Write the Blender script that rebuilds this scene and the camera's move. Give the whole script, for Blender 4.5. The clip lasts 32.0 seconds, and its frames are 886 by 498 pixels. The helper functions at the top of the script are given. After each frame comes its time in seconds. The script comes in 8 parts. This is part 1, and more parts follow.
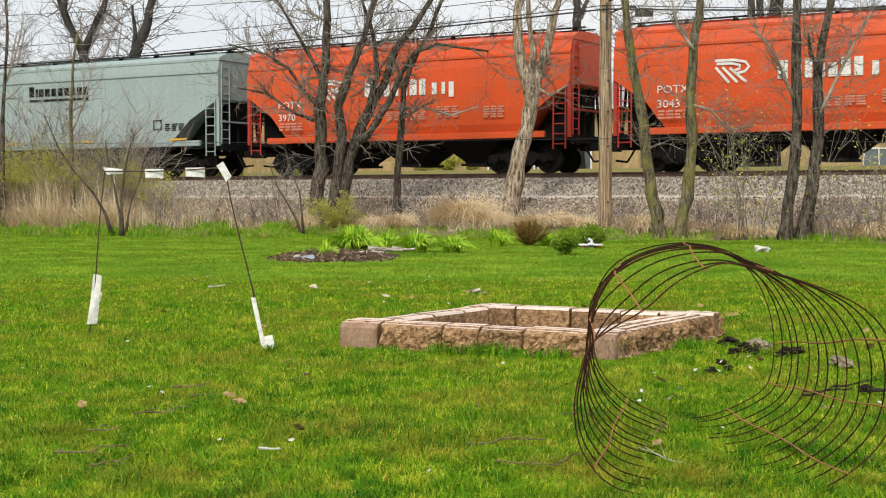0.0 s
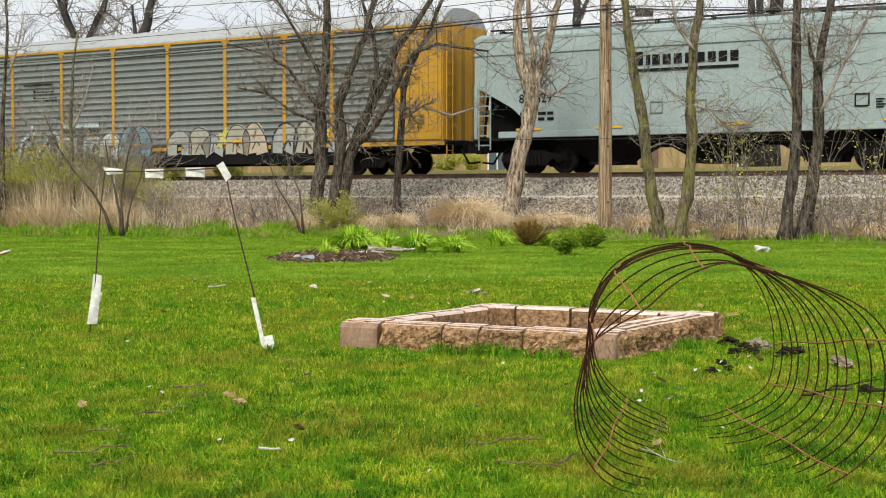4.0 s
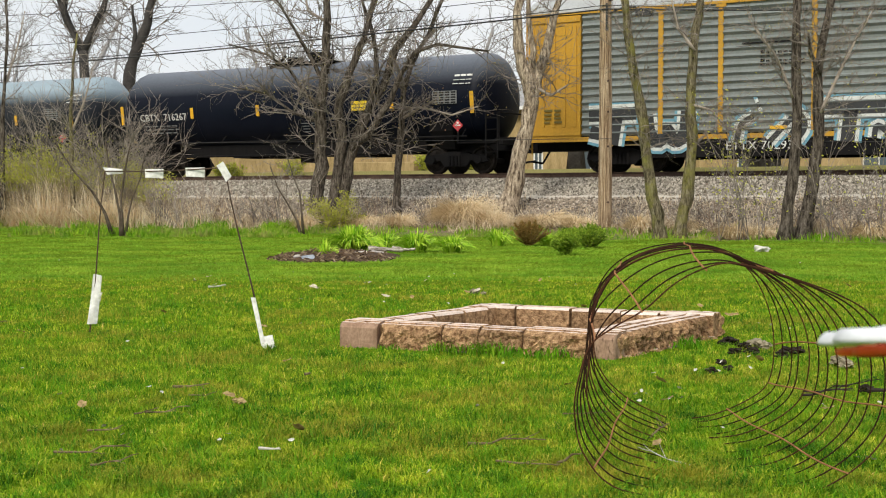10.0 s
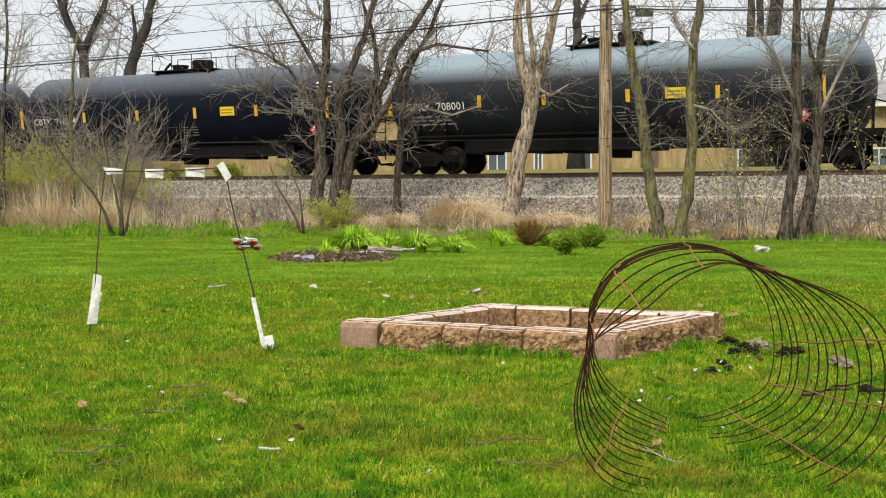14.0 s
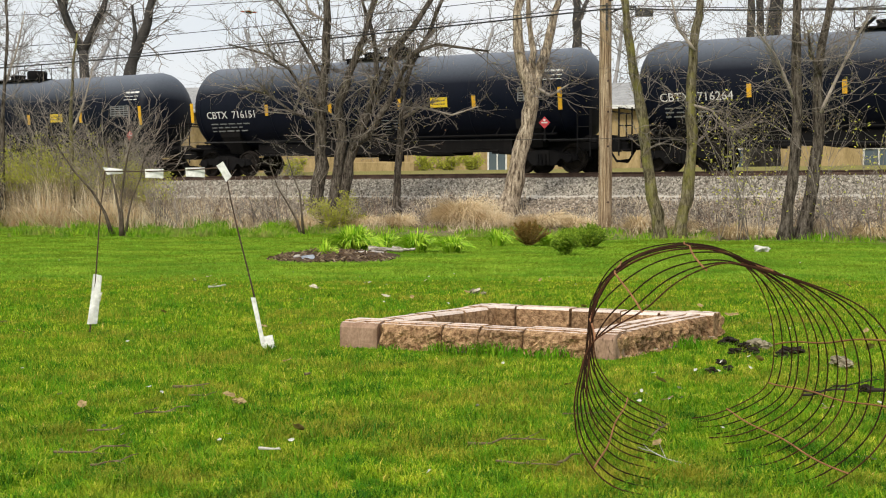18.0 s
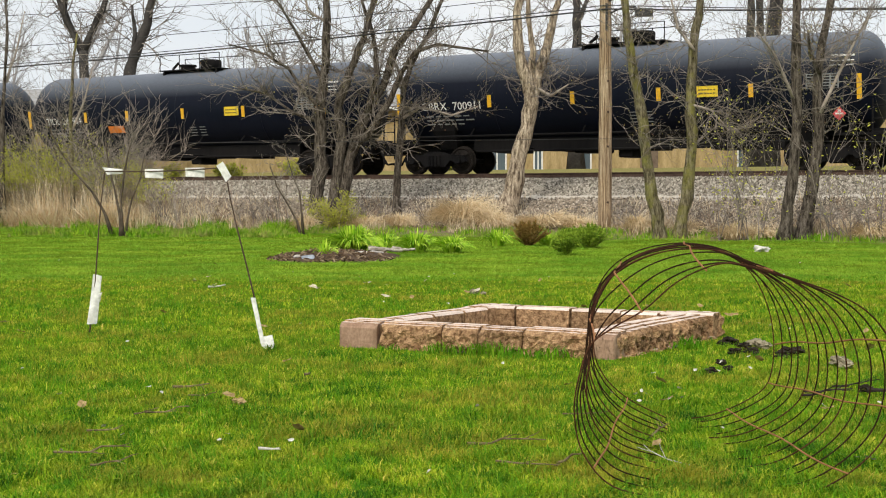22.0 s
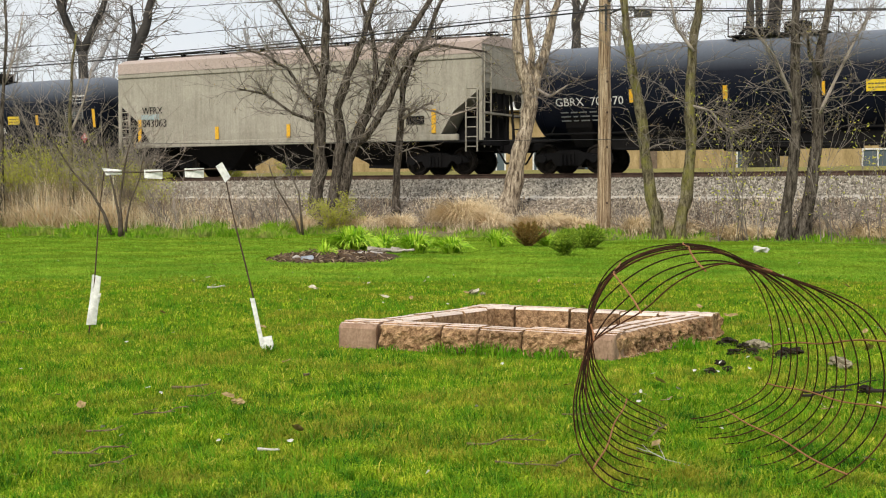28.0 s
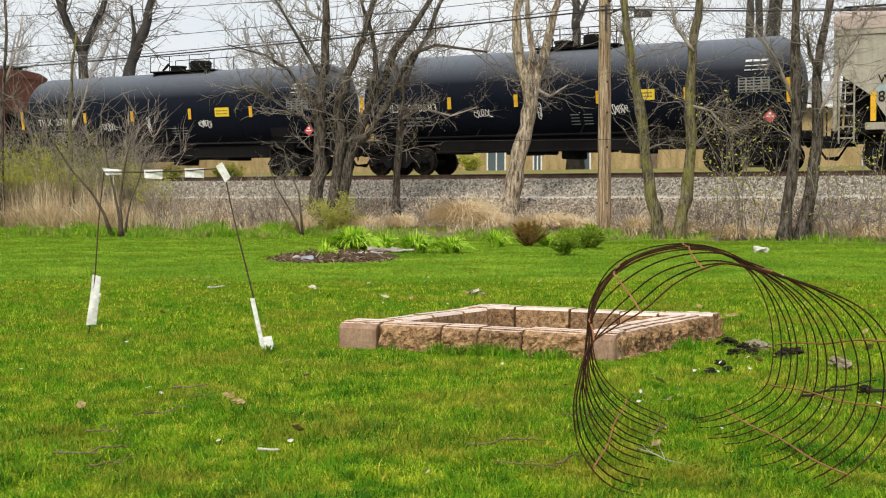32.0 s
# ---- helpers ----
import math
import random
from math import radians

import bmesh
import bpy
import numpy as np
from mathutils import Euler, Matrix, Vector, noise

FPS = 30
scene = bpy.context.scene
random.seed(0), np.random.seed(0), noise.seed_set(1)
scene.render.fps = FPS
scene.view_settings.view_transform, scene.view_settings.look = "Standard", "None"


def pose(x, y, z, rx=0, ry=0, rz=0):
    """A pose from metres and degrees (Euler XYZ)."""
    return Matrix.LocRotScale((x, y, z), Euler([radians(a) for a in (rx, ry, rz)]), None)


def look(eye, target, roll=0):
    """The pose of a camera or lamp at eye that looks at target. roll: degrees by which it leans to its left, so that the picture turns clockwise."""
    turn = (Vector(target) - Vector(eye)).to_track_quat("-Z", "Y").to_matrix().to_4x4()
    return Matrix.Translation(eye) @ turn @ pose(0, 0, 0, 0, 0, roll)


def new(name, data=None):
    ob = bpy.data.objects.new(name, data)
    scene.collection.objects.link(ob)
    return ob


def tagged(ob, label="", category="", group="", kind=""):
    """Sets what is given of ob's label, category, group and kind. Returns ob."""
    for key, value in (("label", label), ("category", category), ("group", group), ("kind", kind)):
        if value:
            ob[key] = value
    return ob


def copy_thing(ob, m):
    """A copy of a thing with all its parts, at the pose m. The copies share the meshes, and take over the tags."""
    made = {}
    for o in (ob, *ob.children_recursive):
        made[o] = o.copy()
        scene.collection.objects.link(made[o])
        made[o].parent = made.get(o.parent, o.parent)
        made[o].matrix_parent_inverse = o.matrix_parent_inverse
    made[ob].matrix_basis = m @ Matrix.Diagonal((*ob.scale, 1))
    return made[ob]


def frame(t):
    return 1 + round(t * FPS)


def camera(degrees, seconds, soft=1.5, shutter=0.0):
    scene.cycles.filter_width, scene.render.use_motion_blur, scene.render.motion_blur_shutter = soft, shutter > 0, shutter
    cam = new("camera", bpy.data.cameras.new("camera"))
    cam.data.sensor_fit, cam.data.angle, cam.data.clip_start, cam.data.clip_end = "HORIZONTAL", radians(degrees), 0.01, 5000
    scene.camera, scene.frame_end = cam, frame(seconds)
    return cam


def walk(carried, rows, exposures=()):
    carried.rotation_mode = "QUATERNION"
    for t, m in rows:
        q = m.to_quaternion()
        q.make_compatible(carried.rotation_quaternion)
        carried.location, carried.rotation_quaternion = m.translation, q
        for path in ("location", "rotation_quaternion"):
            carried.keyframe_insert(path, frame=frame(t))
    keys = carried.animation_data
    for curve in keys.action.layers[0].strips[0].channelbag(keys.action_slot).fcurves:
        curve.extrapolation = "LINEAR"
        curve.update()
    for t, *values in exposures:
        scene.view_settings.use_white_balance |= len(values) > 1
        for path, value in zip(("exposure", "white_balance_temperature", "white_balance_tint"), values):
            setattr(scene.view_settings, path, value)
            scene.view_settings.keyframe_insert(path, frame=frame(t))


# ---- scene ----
cam = camera(36.19, 32.0, soft=1.1)
cam.data.dof.use_dof, cam.data.dof.focus_distance, cam.data.dof.aperture_fstop = True, 14.0, 24.0
walk(cam, [(0.0, pose(0, 0, 1.02, 87.83, 0, 0)), (21.4, pose(0, 0, 1.02, 87.83, 0, 0)),
           (23.6, pose(0, 0, 1.02, 87.85, 0, -0.038)), (32.0, pose(0, 0, 1.02, 87.86, 0, -0.036))])

# ---- light: a bright overcast spring day ----
SUN_EL, SUN_AZ = 48.0, 200.0
world = bpy.data.worlds.new("overcast_sky")
scene.world = world
world.use_nodes = True
wn, wl = world.node_tree.nodes, world.node_tree.links
wn.clear()
w_out = wn.new("ShaderNodeOutputWorld")
w_bg = wn.new("ShaderNodeBackground")
w_sky = wn.new("ShaderNodeTexSky")
w_sky.sky_type, w_sky.sun_disc = "NISHITA", False
w_sky.sun_elevation, w_sky.sun_rotation = radians(SUN_EL), radians(SUN_AZ)
w_gain = wn.new("ShaderNodeVectorMath")
w_gain.operation = "SCALE"
w_gain.inputs["Scale"].default_value = 0.10
w_co = wn.new("ShaderNodeTexCoord")
w_map = wn.new("ShaderNodeMapping")
w_map.inputs["Scale"].default_value = (2.2, 2.2, 7.0)
w_noise = wn.new("ShaderNodeTexNoise")
w_noise.inputs["Scale"].default_value = 2.0
w_noise.inputs["Detail"].default_value = 6.0
w_ramp = wn.new("ShaderNodeValToRGB")
w_ramp.color_ramp.elements[0].position, w_ramp.color_ramp.elements[0].color = 0.30, (0.875, 0.92, 0.965, 1)
w_ramp.color_ramp.elements[1].position, w_ramp.color_ramp.elements[1].color = 0.66, (1.0, 1.0, 1.0, 1)
w_mix = wn.new("ShaderNodeMixRGB")
w_mix.inputs[0].default_value = 0.86
wl.new(w_co.outputs["Generated"], w_map.inputs["Vector"])
wl.new(w_map.outputs["Vector"], w_noise.inputs["Vector"])
wl.new(w_noise.outputs["Fac"], w_ramp.inputs["Fac"])
wl.new(w_sky.outputs["Color"], w_gain.inputs[0])
wl.new(w_gain.outputs["Vector"], w_mix.inputs[1])
wl.new(w_ramp.outputs["Color"], w_mix.inputs[2])
wl.new(w_mix.outputs["Color"], w_bg.inputs["Color"])
wl.new(w_bg.outputs["Background"], w_out.inputs["Surface"])
w_bg.inputs["Strength"].default_value = 0.97
sun_data = bpy.data.lights.new("sun", "SUN")
sun_data.energy, sun_data.angle, sun_data.color = 3.0, radians(16), (1.0, 0.93, 0.80)
sun = new("sun", sun_data)
sun.matrix_world = look((-8, -18, 24), (0, 8, 0))
scene.view_settings.exposure = 0.0

# ---- plan ----
TRACK_TURN = -30.46                     # the railway runs obliquely past the lawn
CT, ST = math.cos(radians(30.46)), math.sin(radians(30.46))
RAIL_TOP = 1.83
SIDE0 = Vector((0.0, 45.66, 0.0))       # a point on the line of the cars' near sides


def track(s, w, z):
    """World place from metres along the track, metres beyond its centre line, height over the rail's top."""
    return Vector((s * CT + (w + 1.5) * ST, SIDE0.y - s * ST + (w + 1.5) * CT, RAIL_TOP + z))


# ---- materials ----
def node_mat(name, rough=0.7, metal=0.0, spec=0.5):
    m = bpy.data.materials.new(name)
    m.use_nodes = True
    nt = m.node_tree
    b = nt.nodes["Principled BSDF"]
    b.inputs["Roughness"].default_value = rough
    b.inputs["Metallic"].default_value = metal
    b.inputs["Specular IOR Level"].default_value = spec
    return m, nt, b


def noise_node(nt, scale, detail=5.0, rough=0.6, coord="Object", stretch=(1, 1, 1)):
    co = nt.nodes.new("ShaderNodeTexCoord")
    mp = nt.nodes.new("ShaderNodeMapping")
    mp.inputs["Scale"].default_value = stretch
    n = nt.nodes.new("ShaderNodeTexNoise")
    n.inputs["Scale"].default_value = scale
    n.inputs["Detail"].default_value = detail
    n.inputs["Roughness"].default_value = rough
    nt.links.new(co.outputs[coord], mp.inputs["Vector"])
    nt.links.new(mp.outputs["Vector"], n.inputs["Vector"])
    return n


def ramp_node(nt, fac, stops):
    r = nt.nodes.new("ShaderNodeValToRGB")
    els = r.color_ramp.elements
    while len(els) < len(stops):
        els.new(0.5)
    for e, (p, c) in zip(els, stops):
        e.position, e.color = p, (*c, 1)
    nt.links.new(fac, r.inputs["Fac"])
    return r


def mix_node(nt, fac, a, b, mode="MIX"):
    m = nt.nodes.new("ShaderNodeMixRGB")
    m.blend_type = mode
    for sock, v in zip(m.inputs, (fac, a, b)):
        if isinstance(v, (int, float)):
            sock.default_value = v
        elif isinstance(v, tuple):
            sock.default_value = (*v, 1)
        else:
            nt.links.new(v, sock)
    return m


def bump_node(nt, b, height, strength=0.3, dist=0.01):
    bp = nt.nodes.new("ShaderNodeBump")
    bp.inputs["Strength"].default_value = strength
    bp.inputs["Distance"].default_value = dist
    nt.links.new(height, bp.inputs["Height"])
    nt.links.new(bp.outputs["Normal"], b.inputs["Normal"])
    return bp


def grainy(name, lo, hi, scale=8.0, rough=0.75, metal=0.0, bump=0.25, dist=0.01, fine=60.0, stretch=(1, 1, 1), vary=0.0, spec=0.18):
    """Two scales of noise between two colours, fine relief, and a little change from piece to piece."""
    m, nt, b = node_mat(name, rough, metal, spec)
    n1 = noise_node(nt, scale, stretch=stretch)
    n2 = noise_node(nt, fine, stretch=stretch)
    r = ramp_node(nt, n1.outputs["Fac"], [(0.3, lo), (0.7, hi)])
    r2 = ramp_node(nt, n2.outputs["Fac"], [(0.3, (0.72, 0.72, 0.72)), (0.7, (1.12, 1.12, 1.12))])
    mx = mix_node(nt, 1.0, r.outputs["Color"], r2.outputs["Color"], "MULTIPLY")
    out = mx.outputs["Color"]
    if vary:
        oi = nt.nodes.new("ShaderNodeObjectInfo")
        r3 = ramp_node(nt, oi.outputs["Random"], [(0.0, (1 - vary,) * 3), (1.0, (1 + vary,) * 3)])
        out = mix_node(nt, 1.0, out, r3.outputs["Color"], "MULTIPLY").outputs["Color"]
    nt.links.new(out, b.inputs["Base Color"])
    if bump:
        bump_node(nt, b, n2.outputs["Fac"], bump, dist)
    return m


def car_paint(name, col, dirt, rough=0.45, amount=0.5, streak=0.35, dust_sheen_from=0.0, pale_tone=(0.26, 0.30, 0.31), spec=0.25, dust_sheen_span=1.1):
    """Rail car paint: run-down streaks, road dirt in patches and faint panel relief."""
    m, nt, b = node_mat(name, rough, 0.0, spec)
    streaks = noise_node(nt, 2.2, 6, 0.7, stretch=(3.0, 3.0, 0.22))
    blot = noise_node(nt, 0.55, 6, 0.65)
    fine = noise_node(nt, 14, 4, 0.6)
    r1 = ramp_node(nt, streaks.outputs["Fac"], [(0.42, (0, 0, 0)), (0.75, (streak,) * 3)])
    r2 = ramp_node(nt, blot.outputs["Fac"], [(0.40, (0, 0, 0)), (0.80, (amount,) * 3)])
    f = mix_node(nt, 1.0, r1.outputs["Color"], r2.outputs["Color"], "ADD")
    mx = mix_node(nt, f.outputs["Color"], col, dirt)
    if dust_sheen_from:                                  # paler shell top: sky sheen put into the colour, and settled dust
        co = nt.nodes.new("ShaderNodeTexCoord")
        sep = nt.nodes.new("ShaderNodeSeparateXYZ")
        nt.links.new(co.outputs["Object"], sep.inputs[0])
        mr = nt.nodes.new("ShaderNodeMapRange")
        mr.inputs["From Min"].default_value, mr.inputs["From Max"].default_value = dust_sheen_from, dust_sheen_from + dust_sheen_span
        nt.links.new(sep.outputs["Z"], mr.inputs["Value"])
        mx = mix_node(nt, mr.outputs["Result"], mx.outputs["Color"], pale_tone)
    r3 = ramp_node(nt, fine.outputs["Fac"], [(0.3, (0.86,) * 3), (0.7, (1.08,) * 3)])
    mm = mix_node(nt, 1.0, mx.outputs["Color"], r3.outputs["Color"], "MULTIPLY")
    nt.links.new(mm.outputs["Color"], b.inputs["Base Color"])
    rr = ramp_node(nt, blot.outputs["Fac"], [(0.3, (rough,) * 3), (0.75, (min(1, rough + 0.3),) * 3)])
    nt.links.new(rr.outputs["Color"], b.inputs["Roughness"])
    bump_node(nt, b, blot.outputs["Fac"], 0.15, 0.03)
    return m


def plain(name, col, rough=0.6, metal=0.0, spec=0.5, vary=0.12):
    return grainy(name, tuple(c * (1 - vary) for c in col), tuple(c * (1 + vary) for c in col), 6.0, rough, metal, 0.1, 0.003, 40.0, spec=spec)


def island_mat(name, cols, rough=0.7, trans=0.0):
    """Many small pieces in one mesh, each with a colour of its own."""
    m, nt, b = node_mat(name, rough, 0.0, 0.12)
    g = nt.nodes.new("ShaderNodeNewGeometry")
    n = len(cols)
    r = ramp_node(nt, g.outputs["Random Per Island"], [(i / max(1, n - 1), c) for i, c in enumerate(cols)])
    nt.links.new(r.outputs["Color"], b.inputs["Base Color"])
    if trans:
        b.inputs["Subsurface Weight"].default_value = 0.0
        tr = nt.nodes.new("ShaderNodeBsdfTranslucent")
        nt.links.new(r.outputs["Color"], tr.inputs["Color"])
        ms = nt.nodes.new("ShaderNodeMixShader")
        ms.inputs[0].default_value = trans
        nt.links.new(b.outputs[0], ms.inputs[1])
        nt.links.new(tr.outputs[0], ms.inputs[2])
        nt.links.new(ms.outputs[0], nt.nodes["Material Output"].inputs["Surface"])
    return m


# Plain black tanks: the pale top colour is the sky's reflection, painted in.
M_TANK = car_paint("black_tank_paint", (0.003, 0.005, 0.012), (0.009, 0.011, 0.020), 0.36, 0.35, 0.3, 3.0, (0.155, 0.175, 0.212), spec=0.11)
# Dusty tank: settled dust, with a bluish sky reflection painted into it.
M_TANK_DUSTY = car_paint("dusty_black_tank_paint", (0.004, 0.006, 0.012), (0.020, 0.025, 0.032), 0.40, 0.4, 0.35, 3.0, (0.27, 0.345, 0.40), spec=0.38, dust_sheen_span=0.6)
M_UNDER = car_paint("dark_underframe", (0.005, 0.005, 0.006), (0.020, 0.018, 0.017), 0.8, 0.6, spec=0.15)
M_ORANGE = car_paint("orange_car_paint", (0.64, 0.082, 0.016), (0.44, 0.08, 0.03), 0.36, 0.45, spec=0.3)
M_RED = car_paint("red_end_paint", (0.42, 0.035, 0.022), (0.25, 0.04, 0.03), 0.5, 0.45)
M_GREY = car_paint("pale_grey_car_paint", (0.33, 0.41, 0.415), (0.22, 0.27, 0.27), 0.5, 0.4)
M_BEIGE = car_paint("weathered_beige_car_paint", (0.40, 0.375, 0.31), (0.20, 0.182, 0.145), 0.6, 0.6, 0.5)
M_BROWN = car_paint("rust_brown_car_paint", (0.17, 0.06, 0.04), (0.10, 0.06, 0.05), 0.65, 0.6)
M_PINKROOF = car_paint("faded_pink_roof_paint", (0.47, 0.375, 0.335), (0.37, 0.325, 0.29), 0.6, 0.5)
M_GALV = car_paint("galvanised_panel", (0.215, 0.24, 0.235), (0.13, 0.147, 0.143), 0.5, 0.5)
M_GALV_ROOF = car_paint("pale_galvanised_roof", (0.40, 0.42, 0.43), (0.30, 0.31, 0.31), 0.55, 0.4)
M_YELLOW = car_paint("yellow_rack_paint", (0.52, 0.29, 0.03), (0.30, 0.17, 0.04), 0.55, 0.5)
M_REFLECT = plain("yellow_reflector", (0.75, 0.42, 0.02), 0.4)
M_PLACARD = plain("yellow_placard", (0.78, 0.56, 0.03), 0.45)
M_LETTER = plain("white_lettering", (0.72, 0.72, 0.70), 0.6)
M_FADED = plain("faded_white_stencil", (0.58, 0.26, 0.19), 0.6)
M_LETTER_DARK = plain("black_lettering", (0.012, 0.012, 0.014), 0.8, spec=0.1)
M_PANEL = plain("grey_stencil_panel", (0.20, 0.21, 0.21), 0.6)
M_REDSIGN = plain("red_sign", (0.55, 0.05, 0.06), 0.5)
M_ORANGESIGN = plain("orange_sign", (0.75, 0.22, 0.02), 0.5)
M_WHEEL = grainy("worn_wheel_steel", (0.010, 0.009, 0.008), (0.045, 0.037, 0.032), 5, 0.6, 0.6)
M_RAIL = grainy("rusty_rail_steel", (0.05, 0.032, 0.024), (0.13, 0.085, 0.065), 3, 0.55, 0.5)


# ---- mesh helpers ----
def part(name, bm, material, parent=None, label="", smooth=False):
    """Links a bmesh as one mesh object under a thing or a part."""
    me = bpy.data.meshes.new(name)
    bm.to_mesh(me)
    bm.free()
    if smooth:
        me.polygons.foreach_set("use_smooth", [True] * len(me.polygons))
    me.materials.append(material)
    ob = new(name, me)
    ob.parent = parent
    if label:
        ob["label"] = label
    return ob


def share(name, src, parent, x=0, y=0, z=0, rx=0, ry=0, rz=0, label=""):
    """Another piece on the same mesh."""
    ob = new(name, src.data)
    ob.parent = parent
    ob.matrix_basis = pose(x, y, z, rx, ry, rz)
    if label:
        ob["label"] = label
    return ob


def box(bm, x0, x1, y0, y1, z0, z1, m=None):
    vs = [bm.verts.new(Vector(p) if m is None else m @ Vector(p)) for p in
          ((x0, y0, z0), (x1, y0, z0), (x1, y1, z0), (x0, y1, z0), (x0, y0, z1), (x1, y0, z1), (x1, y1, z1), (x0, y1, z1))]
    for f in ((3, 2, 1, 0), (4, 5, 6, 7), (0, 1, 5, 4), (1, 2, 6, 5), (2, 3, 7, 6), (3, 0, 4, 7)):
        bm.faces.new([vs[i] for i in f])
    return vs


def bevelled(bm, width, segments=1):
    bmesh.ops.bevel(bm, geom=list(bm.edges), offset=width, segments=segments, affect="EDGES", profile=0.5)


def loft(bm, rings, closed=True, caps=True):
    """Skin between rings of equally many points."""
    vr = [[bm.verts.new(p) for p in r] for r in rings]
    n = len(vr[0])
    for a, b in zip(vr, vr[1:]):
        for i in range(n if closed else n - 1):
            j = (i + 1) % n
            bm.faces.new((a[i], a[j], b[j], b[i]))
    if caps and closed:
        bm.faces.new(list(reversed(vr[0])))
        bm.faces.new(vr[-1])
    return vr


def rod(bm, a, b, r0, r1=None, n=6):
    a, b = Vector(a), Vector(b)
    r1 = r0 if r1 is None else r1
    d = (b - a).normalized()
    u = d.orthogonal().normalized()
    v = d.cross(u)
    ring = lambda c, r: [c + (u * math.cos(k) + v * math.sin(k)) * r for k in (i * 2 * math.pi / n for i in range(n))]
    loft(bm, [ring(a, r0), ring(b, r1)])


def tube(bm, pts, radii, n=6, cap=True):
    """A bent tapered tube along points."""
    pts = [Vector(p) for p in pts]
    rings, u = [], None
    for i, p in enumerate(pts):
        d = (pts[min(i + 1, len(pts) - 1)] - pts[max(i - 1, 0)]).normalized()
        if u is None:
            u = d.orthogonal().normalized()
        u = (u - d * u.dot(d)).normalized()
        v = d.cross(u)
        r = radii[i] if isinstance(radii, (list, tuple)) else radii
        rings.append([p + (u * math.cos(k) + v * math.sin(k)) * r for k in (j * 2 * math.pi / n for j in range(n))])
    loft(bm, rings, caps=cap)


def lathe(bm, prof, n=20, axis="z", at=(0, 0, 0), hollow=False):
    """A body of revolution from (radius, height) pairs; hollow: a ring whose section closes on itself."""
    at = Vector(at)
    rings = []
    for r, h in prof:
        ring = []
        for k in range(n):
            c, s = math.cos(2 * math.pi * k / n) * r, math.sin(2 * math.pi * k / n) * r
            ring.append(at + Vector({"z": (c, s, h), "x": (h, c, s), "y": (s, h, c)}[axis]))
        rings.append(ring)
    loft(bm, rings + rings[:1] if hollow else rings, caps=not hollow)


def words(name, text, size, material, parent, m, label="", align="LEFT", widen=1.0):
    """Flat lettering of a little thickness."""
    cu = bpy.data.curves.new(name, "FONT")
    cu.body, cu.size, cu.align_x, cu.extrude, cu.resolution_u = text, size, align, 0.004, 2
    tmp = bpy.data.objects.new(name, cu)
    scene.collection.objects.link(tmp)
    me = bpy.data.meshes.new_from_object(tmp)
    bpy.data.objects.remove(tmp)
    bpy.data.curves.remove(cu)
    me.transform(Matrix.Diagonal((widen, 1, 1, 1)))
    me.materials.clear()
    me.materials.append(material)
    ob = new(name, me)
    ob.parent = parent
    ob.matrix_basis = m
    if label:
        ob["label"] = label
    return ob


# ---- the train: positions along the track, leading end to the right ----
def truck_meshes():
    bm = bmesh.new()                                   # side frame with its spring nest
    prof = [(-1.25, 0.42), (-1.1, 0.62), (-0.55, 0.66), (-0.3, 0.74), (0.3, 0.74), (0.55, 0.66), (1.1, 0.62), (1.25, 0.42),
            (0.95, 0.36), (0.6, 0.45), (0.42, 0.24), (-0.42, 0.24), (-0.6, 0.45), (-0.95, 0.36)]
    loft(bm, [[Vector((x, y, z)) for x, z in prof] for y in (-0.08, 0.08)])
    for x in (-0.2, -0.07, 0.07, 0.2):
        rod(bm, (x, -0.13, 0.26), (x, -0.13, 0.6), 0.05, n=8)
    for x in (-0.9, 0.9):
        lathe(bm, [(0.0, -0.16), (0.13, -0.16), (0.15, -0.08), (0.15, 0.08)], 10, "y", (x, 0, 0.46))
    frame_ob = part("side_frame", bm, M_UNDER)
    bm = bmesh.new()                                   # two wheels on their axle
    for y in (-0.75, 0.75):
        o = 1 if y > 0 else -1
        lathe(bm, [(0.1, y + o * 0.09), (0.2, y + o * 0.06), (0.36, y + o * 0.03), (0.40, y + o * 0.07), (0.455, y + o * 0.06),
                   (0.46, y - o * 0.05), (0.49, y - o * 0.06), (0.49, y - o * 0.09), (0.36, y - o * 0.05), (0.1, y - o * 0.09)], 20, "y")
    for k in range(5):
        a = k * 2 * math.pi / 5
        box(bm, -0.02, 0.02, -0.83, -0.79, 0.2, 0.34, Matrix.Rotation(a, 4, "Y"))
    rod(bm, (0, -0.98, 0), (0, 0.98, 0), 0.085, n=10)
    wheel_ob = part("wheelset", bm, M_WHEEL)
    bm = bmesh.new()
    box(bm, -0.22, 0.22, -1.1, 1.1, 0.42, 0.72)
    box(bm, -0.35, 0.35, -0.35, 0.35, 0.7, 0.86)
    bolster_ob = part("bolster", bm, M_UNDER)
    return frame_ob, wheel_ob, bolster_ob


SIDE_FRAME, WHEELSET, BOLSTER = truck_meshes()
WHEELS = []          # (wheelset, its x on the car)
CARS = []            # (car, its place along the track at the start)


def trucks(car, xs):
    for x in xs:
        bo = share("truck", BOLSTER, car, x)
        for y in (-1.0, 1.0):
            share("side_frame", SIDE_FRAME, bo, 0, y, 0)
        for dx in (-0.9, 0.9):
            w = share("wheelset", WHEELSET, bo, dx, 0, 0.46)
            WHEELS.append(w)


